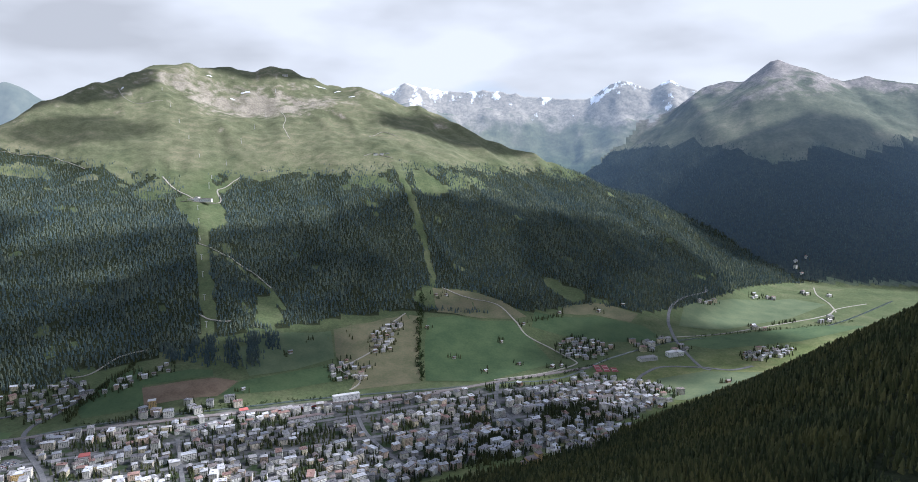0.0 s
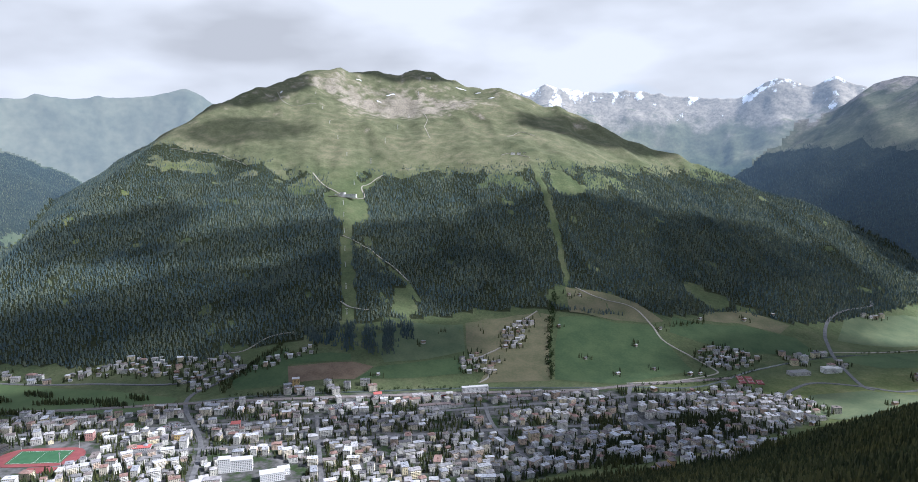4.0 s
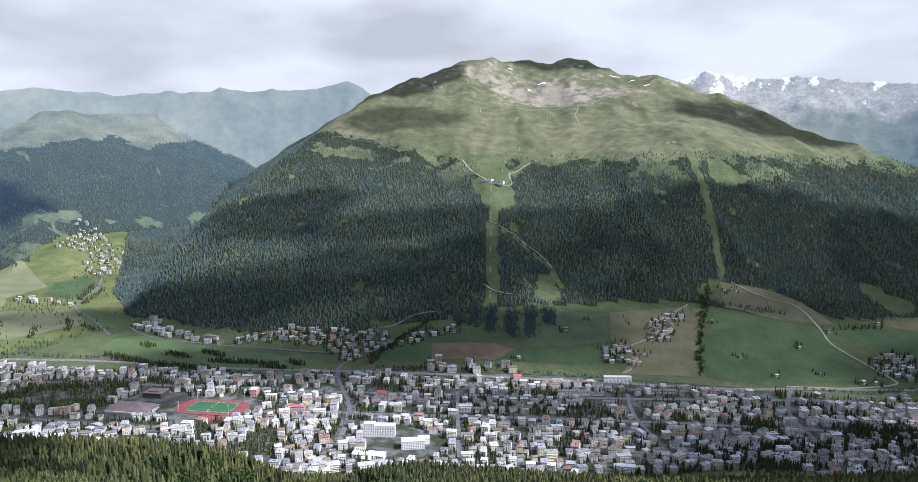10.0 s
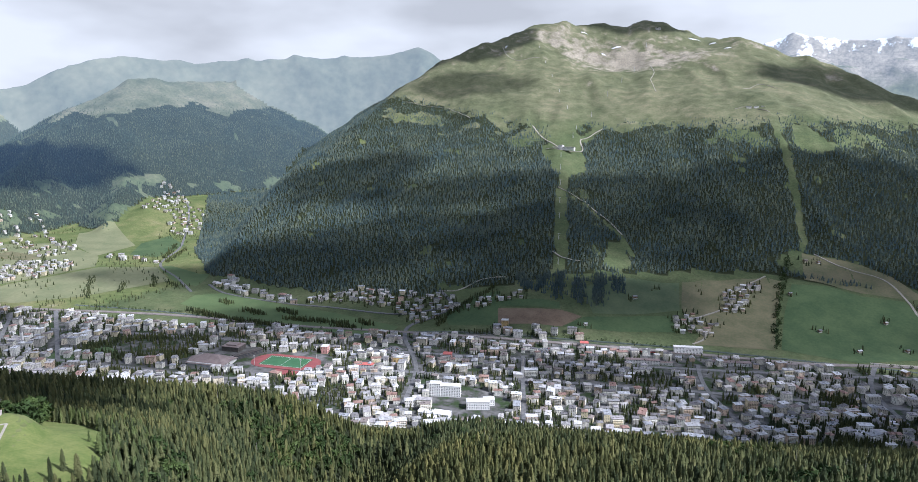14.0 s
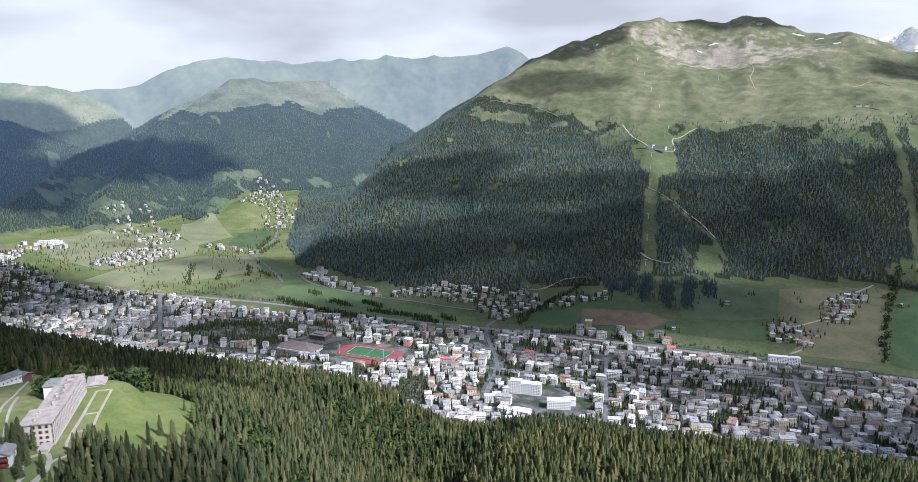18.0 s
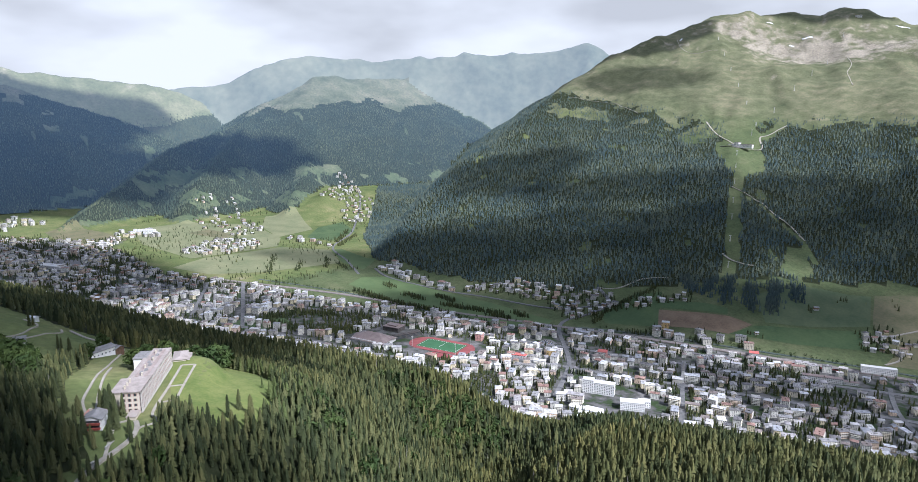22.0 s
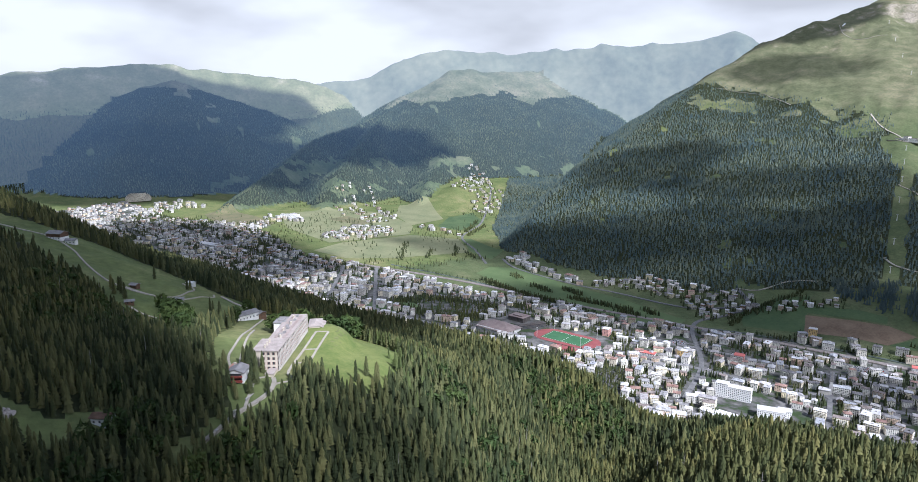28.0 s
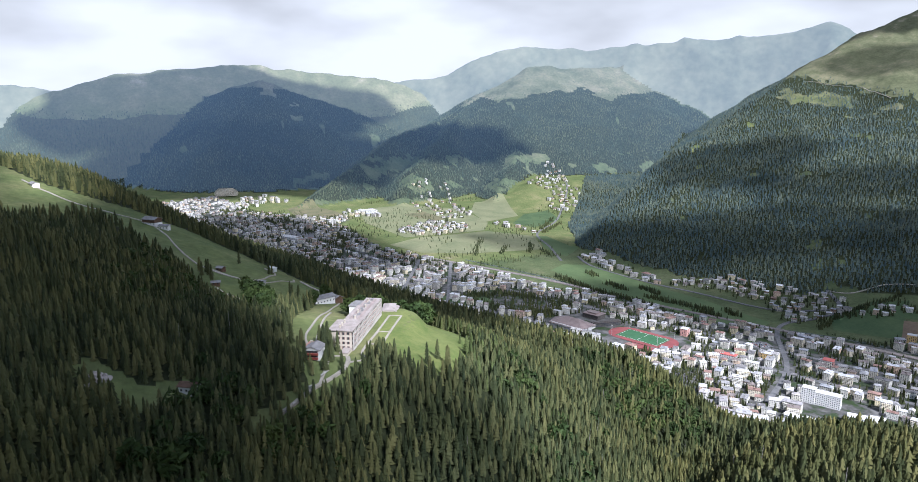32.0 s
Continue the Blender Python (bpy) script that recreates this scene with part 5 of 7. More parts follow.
CREAM = plain("cream_render", (0.42, 0.37, 0.29), (0.57, 0.51, 0.42), 5, 0.9)
WHITE_PAINT = plain("white_paint", (0.70, 0.69, 0.66), (0.84, 0.83, 0.80), 2, 0.7)
ROOF_FELT = plain("pale_rose_roof_felt", (0.25, 0.215, 0.19), (0.41, 0.36, 0.325), 6, 0.9)
PINK_BRICK = plain("pinkish_shutters", (0.26, 0.165, 0.135), (0.38, 0.26, 0.215), 1.2, 0.85)
HOTEL_WHITE = plain("weathered_cream_paint", (0.40, 0.37, 0.325), (0.54, 0.51, 0.455), 2, 0.8)
ROOF_STRIP = plain("brown_roof_strip", (0.24, 0.19, 0.165), (0.36, 0.30, 0.27), 3, 0.9)
DARK_GLASS = plain("dark_window", (0.025, 0.028, 0.03), (0.06, 0.065, 0.07), 2, 0.12, 0, 0.6)
RED_WOOD = plain("red_painted_wood", (0.17, 0.04, 0.03), (0.26, 0.07, 0.05), 1.5, 0.7)
SLATE = plain("grey_shingles", (0.17, 0.165, 0.16), (0.29, 0.28, 0.27), 3, 0.8)
OLD_TILE = plain("faded_rose_tiles", (0.36, 0.17, 0.13), (0.52, 0.28, 0.22), 1.5, 0.9)
STONE = plain("grey_stone_wall", (0.24, 0.23, 0.21), (0.42, 0.40, 0.37), 1.4, 0.95)
CONCRETE_CAP = plain("pale_coping", (0.36, 0.35, 0.32), (0.50, 0.48, 0.45), 1.5, 0.9)
BROWN_WOOD = plain("brown_boards", (0.09, 0.055, 0.035), (0.18, 0.11, 0.07), 1.6, 0.85)

HX, HY, HZ = -365.0, 146.0, 323.0
HTURN = math.degrees(math.atan2(0.585, -0.81))
hotel = tagged(new("sanatorium_hotel"), "long cream old sanatorium hotel with flat red-brown roof and balcony front", "hotel")
hotel.matrix_basis = pose(HX, HY, HZ, 0, 0, HTURN)
# local x runs along the building from its near end, y from the balcony front back to the hill
HH, HL, HD = 12.2, 72.0, 15.5
long_wing = part("long_wing", mesh_from("long_wing", [(*box(20, HL, 1.3, 10.5, -8, HH - 0.4), CREAM)]), hotel, "cream rendered long wing")
end_wing = part("end_wing", mesh_from("end_wing", [(*box(0, 20, 1.3, HD, -8, HH), CREAM)]), hotel, "cream rendered end wing")
part("back_wing", mesh_from("back_wing", [(*box(26, HL - 8, 10.5, 15, -8, HH - 3.4), CREAM)]), hotel)
part("end_roof", mesh_from("end_roof", [join_boxes([(-0.7, 20.6, 0.2, HD + 0.7, HH, HH + 0.5)], ROOF_FELT)]), hotel, "flat pale red-brown roof")
part("long_roof", mesh_from("long_roof", [join_boxes([(20.62, HL + 0.7, 0.2, 11.1, HH - 0.4, HH + 0.15)], ROOF_FELT)]), hotel, "flat red-brown roof with roof lights")
part("back_roof", mesh_from("back_roof", [join_boxes([(25.6, HL - 7.6, 10.52, 15.5, HH - 3.4, HH - 3.0)], ROOF_FELT)]), hotel)
for y in (2.6, 7.6):
    part("roof_strip", mesh_from("roof_strip", [join_boxes([(23, HL - 3, y, y + 1.9, HH + 0.15, HH + 0.42)], ROOF_STRIP)]), hotel, "red-brown raised strip of the roof")
lantern = mesh_from("roof_light", [join_boxes([(-1.3, 1.3, -0.8, 0.8, 0, 0.9), (-1.0, 1.0, -0.5, 0.5, 0.9, 1.2)], SLATE)])
stack = mesh_from("chimney", [join_boxes([(-0.6, 0.6, -0.4, 0.4, 0, 1.9), (-0.75, 0.75, -0.55, 0.55, 1.9, 2.1)], CREAM)])
for k in range(11):
    ob = part("roof_light" if k % 3 else "chimney", lantern if k % 3 else stack, hotel)
    ob.location = (24 + 4.3 * k, 5.6 + 1.6 * (k % 2), HH + 0.15)
for k in range(3):
    part("chimney", stack, hotel).location = (4 + 5 * k, 9.5, HH + 0.5)
FLOORS, BAY = 4, 3.0
part("balcony_back_wall", mesh_from("balcony_back_wall", [(*box(0.1, HL - 0.1, 1.22, 1.3, -1, HH - 0.5), PINK_BRICK)]), hotel, "pinkish wall behind the balconies")
pane = mesh_from("window", [(*box(-0.7, 0.7, -0.03, 0.08, 0, 1.75), DARK_GLASS)])
french = mesh_from("french_window", [join_boxes([(-1.05, 1.05, -0.03, 0.08, 0, 2.15)], DARK_GLASS), join_boxes([(-1.2, -1.05, -0.06, 0.08, 0, 2.3), (1.05, 1.2, -0.06, 0.08, 0, 2.3), (-1.05, 1.05, -0.06, 0.08, 2.15, 2.3), (-0.05, 0.05, -0.05, 0.06, 0, 2.15)], HOTEL_WHITE)])
pillar = mesh_from("pillar", [join_boxes([(-0.22, 0.22, 0, 0.4, -0.2, HH - 0.3)], HOTEL_WHITE)])
bay_rail = mesh_from("balcony_rail", [join_boxes([(-1.27, 1.27, 0.08, 0.2, 0, 0.7)], PINK_BRICK), join_boxes([(-1.27, 1.27, 0.05, 0.24, 0.7, 0.8)], HOTEL_WHITE)])
nb = int(HL / BAY)
for f in range(FLOORS):
    z = 0.3 + f * 2.95
    slab = part("balcony_slab", mesh_from("balcony_slab", [join_boxes([(0.0, HL, 0.0, 1.28, z - 0.25, z - 0.02)], HOTEL_WHITE)]), hotel)
    for k in range(nb):
        x = (k + 0.5) * BAY
        part("french_window", french, end_wing if x < 20 else long_wing).location = (x, 1.2, z)
        if f:
            part("balcony_rail", bay_rail, slab).location = (x, 0, z)
for k in range(nb + 1):
    part("pillar", pillar, hotel).location = (min(HL - 0.25, max(0.25, k * BAY)), 0, 0)
shutter_w = mesh_from("end_window", [join_boxes([(-0.05, 0.02, -0.6, 0.6, 0, 1.6)], DARK_GLASS), join_boxes([(-0.09, 0.02, -1.0, -0.62, 0, 1.6), (-0.09, 0.02, 0.62, 1.0, 0, 1.6)], PINK_BRICK)])
for f in range(FLOORS):
    for y in (3.4, 6.4, 9.4):
        part("end_window", shutter_w, end_wing).location = (0.0, y, 0.9 + f * 2.95)
for f in range(FLOORS):
    for k in range(5):
        ob = part("window", pane, end_wing)
        ob.location, ob.rotation_euler = (2.5 + 4 * k, HD, 0.9 + f * 2.95), (0, 0, math.pi)
part("entrance_annexe", mesh_from("entrance_annexe", [join_boxes([(-9, 0, 1.5, 6.0, -7, 1.5)], CREAM), join_boxes([(-9.4, 0, 1.1, 6.4, 1.5, 1.8)], ROOF_FELT)]), hotel, "low cream annexe with flat roof")

lodge = tagged(new("gate_lodge"), "small cream gate lodge with tiled roof beside the drive", "building")
lodge.matrix_basis = pose(-352, 137, 317.5, 0, 0, HTURN)
part("wall", mesh_from("walls", [(*box(-2, 2, -2, 2, -4, 4.2), CREAM)]), lodge)
part("roof", mesh_from("roof", [([(-2.5, -2.5, 4.1), (2.5, -2.5, 4.1), (2.5, 2.5, 4.1), (-2.5, 2.5, 4.1), (0, 0, 6.2)], [(3, 2, 1, 0), (0, 1, 4), (1, 2, 4), (2, 3, 4), (3, 0, 4)], PINK_BRICK)]), lodge)

pavilion = tagged(new("banquet_pavilion"), "brown-roofed banquet pavilion with veranda behind the hotel", "building")
pavilion.matrix_basis = pose(-436, 199, 319.5, 0, 0, HTURN + 8) @ Matrix.Diagonal((0.78, 0.8, 0.9, 1))
part("hall", mesh_from("hall", [(*box(-10, 12, -5, 5, -8, 5.0), CREAM)]), pavilion)
part("veranda", mesh_from("veranda", [join_boxes([(-9, 11, -8.5, -5, -8, 3.0)], WHITE_PAINT), join_boxes([(-8.5, 10.5, -8.6, -8.45, 0.8, 2.5)], DARK_GLASS)]), pavilion, "white glazed veranda")
part("hall_roof", mesh_from("hall_roof", [([(-11, -6, 4.9), (13, -6, 4.9), (13, 6, 4.9), (-11, 6, 4.9), (-6, 0, 6.4), (8, 0, 6.4)], [(3, 2, 1, 0), (0, 1, 5, 4), (1, 2, 5), (2, 3, 4, 5), (3, 0, 4)], ROOF_FELT)]), pavilion, "low brown hipped roof")
part("veranda_roof", mesh_from("veranda_roof", [([(-9.5, -9, 2.9), (11.5, -9, 2.9), (11.5, -5, 4.0), (-9.5, -5, 4.0), (-9.5, -9, 3.1), (11.5, -9, 3.1), (11.5, -5, 4.2), (-9.5, -5, 4.2)], [(3, 2, 1, 0), (4, 5, 6, 7), (0, 1, 5, 4), (1, 2, 6, 5), (2, 3, 7, 6), (3, 0, 4, 7)], ROOF_FELT)]), pavilion)
annexe = tagged(new("back_annexe"), "white annexe with dark flat roof at the hotel's far end", "building")
annexe.matrix_basis = pose(-446, 178, 319, 0, 0, HTURN)
part("wall", mesh_from("walls", [(*box(-7, 7, -4, 4, -6, 8), WHITE_PAINT)]), annexe)
part("roof", mesh_from("roof", [join_boxes([(-7.6, 7.6, -4.6, 4.6, 8, 8.4), (-3, 3, -2, 2, 8.4, 9)], SLATE)]), annexe)
for k in range(5):
    ob = part("window", pane, annexe)
    ob.location = (-5 + 2.5 * k, -4.02, 5.0)


def alpine_hut(name, label, x, y, turn, L, W, H, wall, roof_mat, stone=0.0, red=False, lift=0.3):
    """A gabled hut: walls, roof, door, windows, a stone base where it has one."""
    h = tagged(new(name), label, "house")
    h.matrix_basis = pose(x, y, float(lie(x, y)) + lift, 0, 0, turn)
    R = H + W * 0.2
    p = [(a, b, c) for a in (-L / 2, L / 2) for b, c in ((-W / 2, -3), (W / 2, -3), (W / 2, H), (0, R), (-W / 2, H))]
    part("wall", mesh_from("walls", [(p, [(0, 1, 2, 3, 4), (9, 8, 7, 6, 5), (0, 4, 9, 5), (1, 6, 7, 2)], wall)]), h)
    e, o = 0.8, 0.32
    rp = []
    for a in (-L / 2 - e, L / 2 + e):
        rp += [(a, -W / 2 - e, H - o), (a, 0, R), (a, W / 2 + e, H - o), (a, -W / 2 - e, H - o + 0.25), (a, 0, R + 0.25), (a, W / 2 + e, H - o + 0.25)]
    part("roof", mesh_from("roof", [(rp, [(0, 1, 4, 3), (1, 2, 5, 4), (9, 10, 7, 6), (10, 11, 8, 7), (3, 4, 10, 9), (4, 5, 11, 10), (6, 7, 1, 0), (7, 8, 2, 1), (0, 3, 9, 6), (5, 2, 8, 11)], roof_mat)]), h)
    if stone:
        part("stone_base", mesh_from("stone_base", [join_boxes([(-L / 2 - 0.1, L / 2 + 0.1, -W / 2 - 0.1, W / 2 + 0.1, -3, stone)], WHITE_PAINT)]), h)
    n = max(2, int(L / 3))
    for k in range(n):
        ob = part("window", pane, h)
        ob.location, ob.scale = (-L / 2 + L * (k + 0.5) / n, -W / 2 - (0.12 if stone > 1 else 0.02), max(0.9, stone * 0.5)), (0.7, 1, 0.6)
    if red:
        for zz in (2.6, 5.2):
            part("balcony", mesh_from("balcony", [join_boxes([(L / 2, L / 2 + 1.4, -W * 0.44, W * 0.44, zz, zz + 0.9)], RED_WOOD)]), h, "red wooden balcony")
            part("window_band", mesh_from("window_band", [join_boxes([(L / 2 - 0.05, L / 2 + 0.04, -W * 0.4, W * 0.4, zz + 0.95, zz + 2.2)], DARK_GLASS)]), h)
    return h


alpine_hut("chalet_restaurant", "chalet with red balconies and grey roof beside the drive", -356, 119, HTURN + 180, 10, 9, 8, WHITE_PAINT, SLATE, 2.4, True, -2.5)
wing = tagged(new("chalet_wing"), "low rose-roofed wing behind the red chalet", "house")
wing.matrix_basis = pose(-362, 121, float(lie(-362, 121)) - 1.0, 0, 0, HTURN + 90)
part("wall", mesh_from("walls", [(*box(-4.5, 4.5, -3, 3, -3, 5.2), CREAM)]), wing)
part("roof", mesh_from("roof", [([(-5, -3.5, 5.0), (5, -3.5, 5.0), (5, 3.5, 5.0), (-5, 3.5, 5.0), (-3, 0, 7.2), (3, 0, 7.2)], [(3, 2, 1, 0), (0, 1, 5, 4), (1, 2, 5), (2, 3, 4, 5), (3, 0, 4)], OLD_TILE)]), wing, "faded rose tiled roof")
part("chimney", stack, wing).location = (1.5, 0.8, 5.8)
alpine_hut("greenhouse_barn", "long white barn with grey roof on the lawn", -506, 168, 108, 24, 9, 4.2, WHITE_PAINT, SLATE)
alpine_hut("barn", "dark timber barn with grey roof beside the white barn", -510, 183, 20, 8, 7, 5, BROWN_WOOD, SLATE)
alpine_hut("alp_inn", "white and brown alpine inn on the upper meadow", -728, 66, 40, 16, 10, 6, BROWN_WOOD, SLATE, 2.6)
alpine_hut("alp_shed", "white shed beside the alpine inn", -716, 76, 60, 9, 6, 3.4, WHITE_PAINT, SLATE)
alpine_hut("hay_hut", "grey weathered hay hut on the meadow", -546, 131, 70, 7, 6, 3.2, STONE, SLATE)
alpine_hut("hay_hut", "brown weathered hay hut on the meadow", -583, 106, 40, 6, 5, 3, BROWN_WOOD, SLATE)
alpine_hut("hay_hut", "low dark hut beside the spruces", -528, 93, 80, 6, 4, 2.6, BROWN_WOOD, SLATE)
alpine_hut("alp_house", "lone white house high on the meadow", -848, -38, 20, 12, 7, 3.6, WHITE_PAINT, SLATE)
alpine_hut("lift_hut", "white lift hut at the meadow's edge", -628, 160, 30, 7, 4, 3, WHITE_PAINT, WHITE_PAINT)
alpine_hut("forest_hut", "dark hut with white gable in the ravine clearing", -346, 50, 50, 9, 6, 3.6, WHITE_PAINT, BROWN_WOOD)

# rubble heap in the ravine clearing
HEAP = plain("pale_rubble", (0.22, 0.19, 0.17), (0.52, 0.47, 0.42), 1.6, 0.95)
heap = tagged(new("rubble_heap"), "heap of pale broken rock in the ravine clearing", "rocks")
heap.matrix_basis = pose(-354, 8, float(lie(-354, 8)))
rr = random.Random(77)
rock_meshes = []
for k in range(5):
    bm = bmesh.new()
    bmesh.ops.create_icosphere(bm, subdivisions=1, radius=1.0)
    for vert in bm.verts:
        vert.co *= rr.uniform(0.65, 1.2)
    me = bpy.data.meshes.new("rock")
    bm.to_mesh(me)
    bm.free()
    me.materials.append(HEAP)
    rock_meshes.append(me)
for k in range(70):
    a, d = rr.uniform(0, 6.28), 8.5 * rr.random() ** 0.7
    s = rr.uniform(0.6, 1.9)
    ob = part("rock", rock_meshes[k % 5], heap)
    ob.location, ob.scale = (d * math.cos(a), d * math.sin(a) * 0.8, max(-0.5, 4.2 * (1 - d / 9)) - 0.2), (s, s * rr.uniform(0.7, 1.2), s * rr.uniform(0.6, 1))
    ob.rotation_euler = (rr.uniform(0, 3), rr.uniform(0, 3), rr.uniform(0, 3))
for k, (line, w, what) in enumerate((
    ([(-322, 90), (-329, 108), (-333, 122), (-338, 131), (-347, 136), (-357, 139)], 3.6, "pale drive up to the hotel"),
    ([(-331, 114), (-340, 120), (-350, 126), (-358, 135)], 2.4, "pale gravel drive behind the chalet"),
    ([(-362, 118), (-394, 125), (-434, 145), (-470, 164), (-505, 184)], 2.0, "pale gravel path over the lawn"),
    ([(-376, 126), (-405, 137), (-432, 149), (-462, 163)], 2.0, "pale gravel path over the lawn"),
    ([(-342, 134), (-350, 148), (-362, 150), (-392, 172), (-421, 193)], 2.2, "pale garden walk along the hotel"),
    ([(-350, 148), (-356, 157), (-386, 178), (-416, 200)], 2.2, "pale garden walk along the meadow"),
    ([(-373, 158), (-369, 166)], 2.0, "pale cross walk of the garden"),
    ([(-392, 172), (-388, 179)], 2.0, "pale cross walk of the garden"),
    ([(-421, 193), (-416, 200)], 2.0, "pale cross walk of the garden"),
    ([(-736, 62), (-690, 74), (-659, 77), (-614, 83), (-584, 93), (-560, 118), (-575, 140), (-610, 158), (-626, 152)], 2.2, "pale gravel track over the alp"),
    ([(-524, 92), (-511, 98), (-498, 112)], 2.2, "pale footpath on the alp"),
    ([(-584, 96), (-555, 122), (-560, 140), (-578, 165), (-600, 172)], 2.2, "pale footpath on the alp"),
    ([(-520, 190), (-540, 196), (-570, 180), (-598, 178)], 2.6, "pale track behind the barn"),
    ([(-870, -50), (-820, -20), (-765, 30), (-736, 62)], 2.6, "pale track on the upper meadow"),
)):
    ribbon("path_%d" % (k + 1), line, w * 0.68, GRAVEL, 0.35 + 0.02 * k, what, "path", 3.0)

LAWN = plain("unmown_hay_grass", (0.095, 0.135, 0.030), (0.185, 0.205, 0.062), 16, 0.95, relief=0.5)
drape("hay_meadow", OPEN_GROUND[0], LAWN, 0.22, 6.0, "lush yellow-green hay meadow below the hotel", "meadow")
dry_wall = tagged(new("retaining_wall"), "low grey stone wall beside the drive", "wall")
for (x0, y0), (x1, y1) in (((-324, 97), (-330, 106)), ((-330, 106), (-335, 116)), ((-335, 116), (-341, 124))):
    q = part("wall_section", mesh_from("wall_section", [(*box(0, math.hypot(x1 - x0, y1 - y0), -0.3, 0.3, -2.5, 1.6), STONE), join_boxes([(0, math.hypot(x1 - x0, y1 - y0), -0.42, 0.42, 1.6, 1.78)], CONCRETE_CAP)]), dry_wall)
    q.matrix_basis = pose(x0, y0, float(lie(x0, y0)), 0, 0, math.degrees(math.atan2(y1 - y0, x1 - x0)))

# spruces and broad trees that stand singly
def lobed_crown(seed, clumps=90, top=1.0):
    """A broad crown one metre high, of many small leaf clumps."""
    r = np.random.default_rng(seed)
    pts, tris = [], []
    for k in range(clumps):
        a, s = r.uniform(0, 6.28), r.uniform(-0.95, 1)
        rad_ = 0.36 * math.sqrt(max(0, 1 - s * s)) * r.uniform(0.7, 1.12) * (1 + 0.2 * math.sin(3 * a + seed))
        c = np.array((rad_ * math.cos(a), rad_ * math.sin(a), 0.58 + 0.40 * s))
        q = r.normal(size=(3, 3)) * 0.075
        b = len(pts)
        pts += [tuple(c + q[0]), tuple(c + q[1]), tuple(c + q[2]), tuple(c - q.sum(0) * 0.7)]
        tris += [(b, b + 1, b + 2), (b, b + 1, b + 3), (b + 1, b + 2, b + 3)]
    return np.array(pts), np.array(tris)


def crown_mesh(name, template, mat, tint):
    p, t = template
    me = bpy.data.meshes.new(name)
    me.from_pydata(p.tolist(), [], t.tolist())
    me.materials.append(mat)
    me.attributes.new("tint", "FLOAT", "POINT").data.foreach_set("value", np.full(len(p), tint, np.float32))
    return me


trunk_me = mesh_from("trunk", [([(0.016 * math.cos(a), 0.016 * math.sin(a), -0.05) for a in np.arange(6) * math.pi / 3] + [(0.004 * math.cos(a), 0.004 * math.sin(a), 0.9) for a in np.arange(6) * math.pi / 3], [(k, (k + 1) % 6, 6 + (k + 1) % 6, 6 + k) for k in range(6)], BARK)])
tr = random.Random(9)
SPRUCE_CROWNS = [crown_mesh("crown", spruce_template(11, 12, 500 + k, slim=0.13 + 0.015 * (k % 4), skip=0.05 + 0.07 * (k % 3 == 0)), NEEDLES, tr.uniform(0.1, 0.95)) for k in range(12)]
BROAD_CROWNS = [crown_mesh("crown", lobed_crown(600 + k, 130), LEAVES, tr.uniform(0.1, 0.9)) for k in range(5)]


def tree(kind, x, y, tall):
    root = new("spruce" if kind == "spruce" else "broadleaf_tree")
    root.matrix_basis = pose(x, y, float(lie(x, y)), 0, 0, tr.uniform(0, 360)) @ Matrix.Diagonal((tall * tr.uniform(0.9, 1.15), tall * tr.uniform(0.9, 1.15), tall, 1))
    tagged(root, "tall dark green spruce on the slope" if kind == "spruce" else "round green broadleaf tree on the slope", "tree", "trees near the sanatorium")
    part("trunk", trunk_me, root)
    part("crown", tr.choice(SPRUCE_CROWNS if kind == "spruce" else BROAD_CROWNS), root)


sx, sy = scatter(-400, -260, 30, 260, 5.4, 61)
keep = single_stand(sx, sy)
for plot in OPEN_GROUND:
    keep &= ~inside(sx, sy, plot)
for x, y in zip(sx[keep], sy[keep]):
    tree("spruce", float(x), float(y), tr.uniform(7, 13))
for x, y, h in ((-352, 112, 13), (-348, 106, 12), (-362, 111, 12), (-345, 113, 9), (-336, 104, 11), (-372, 116, 12), (-380, 112, 13), (-388, 114, 11), (-334, 128, 9), (-330, 134, 10), (-329, 142, 11), (-334, 146, 12), (-369, 131, 17), (-364, 127, 16), (-360, 130, 15), (-366, 125, 14), (-371, 127, 13), (-345, 149, 13), (-348, 154, 12), (-342, 146, 11), (-350, 160, 11), (-352, 167, 9), (-340, 152, 12), (-338, 112, 11), (-344, 108, 12), (-437, 181, 8)):
    tree("spruce", x, y, h)
for x, y, h in ((-366, 136, 14), (-347, 126, 14), (-349, 124, 12), (-348, 148, 12), (-349, 156, 13), (-339, 147, 11), (-340, 120, 12), (-341, 130, 9), (-333, 168, 13), (-336, 181, 14), (-344, 192, 13), (-375, 128, 12), (-336, 195, 14), (-335, 203, 13)):
    tree("spruce", x, y, h)
for x, y, h in ((-455, 112, 11), (-463, 118, 12), (-468, 108, 12), (-476, 117, 11), (-484, 110, 13), (-490, 119, 12), (-498, 124, 10), (-446, 112, 11), (-505, 114, 12), (-513, 121, 11), (-521, 114, 10), (-446, 224, 13), (-453, 231, 14), (-440, 230, 12), (-459, 240, 14), (-452, 216, 12), (-436, 222, 11), (-498, 160, 9), (-456, 176, 10), (-462, 186, 11), (-470, 190, 10), (-476, 205, 12), (-484, 212, 11), (-530, 180, 9), (-300, 20, 13), (-304, 44, 12), (-296, 34, 14)):
    tree("broadleaf", x, y, h * 1.25)
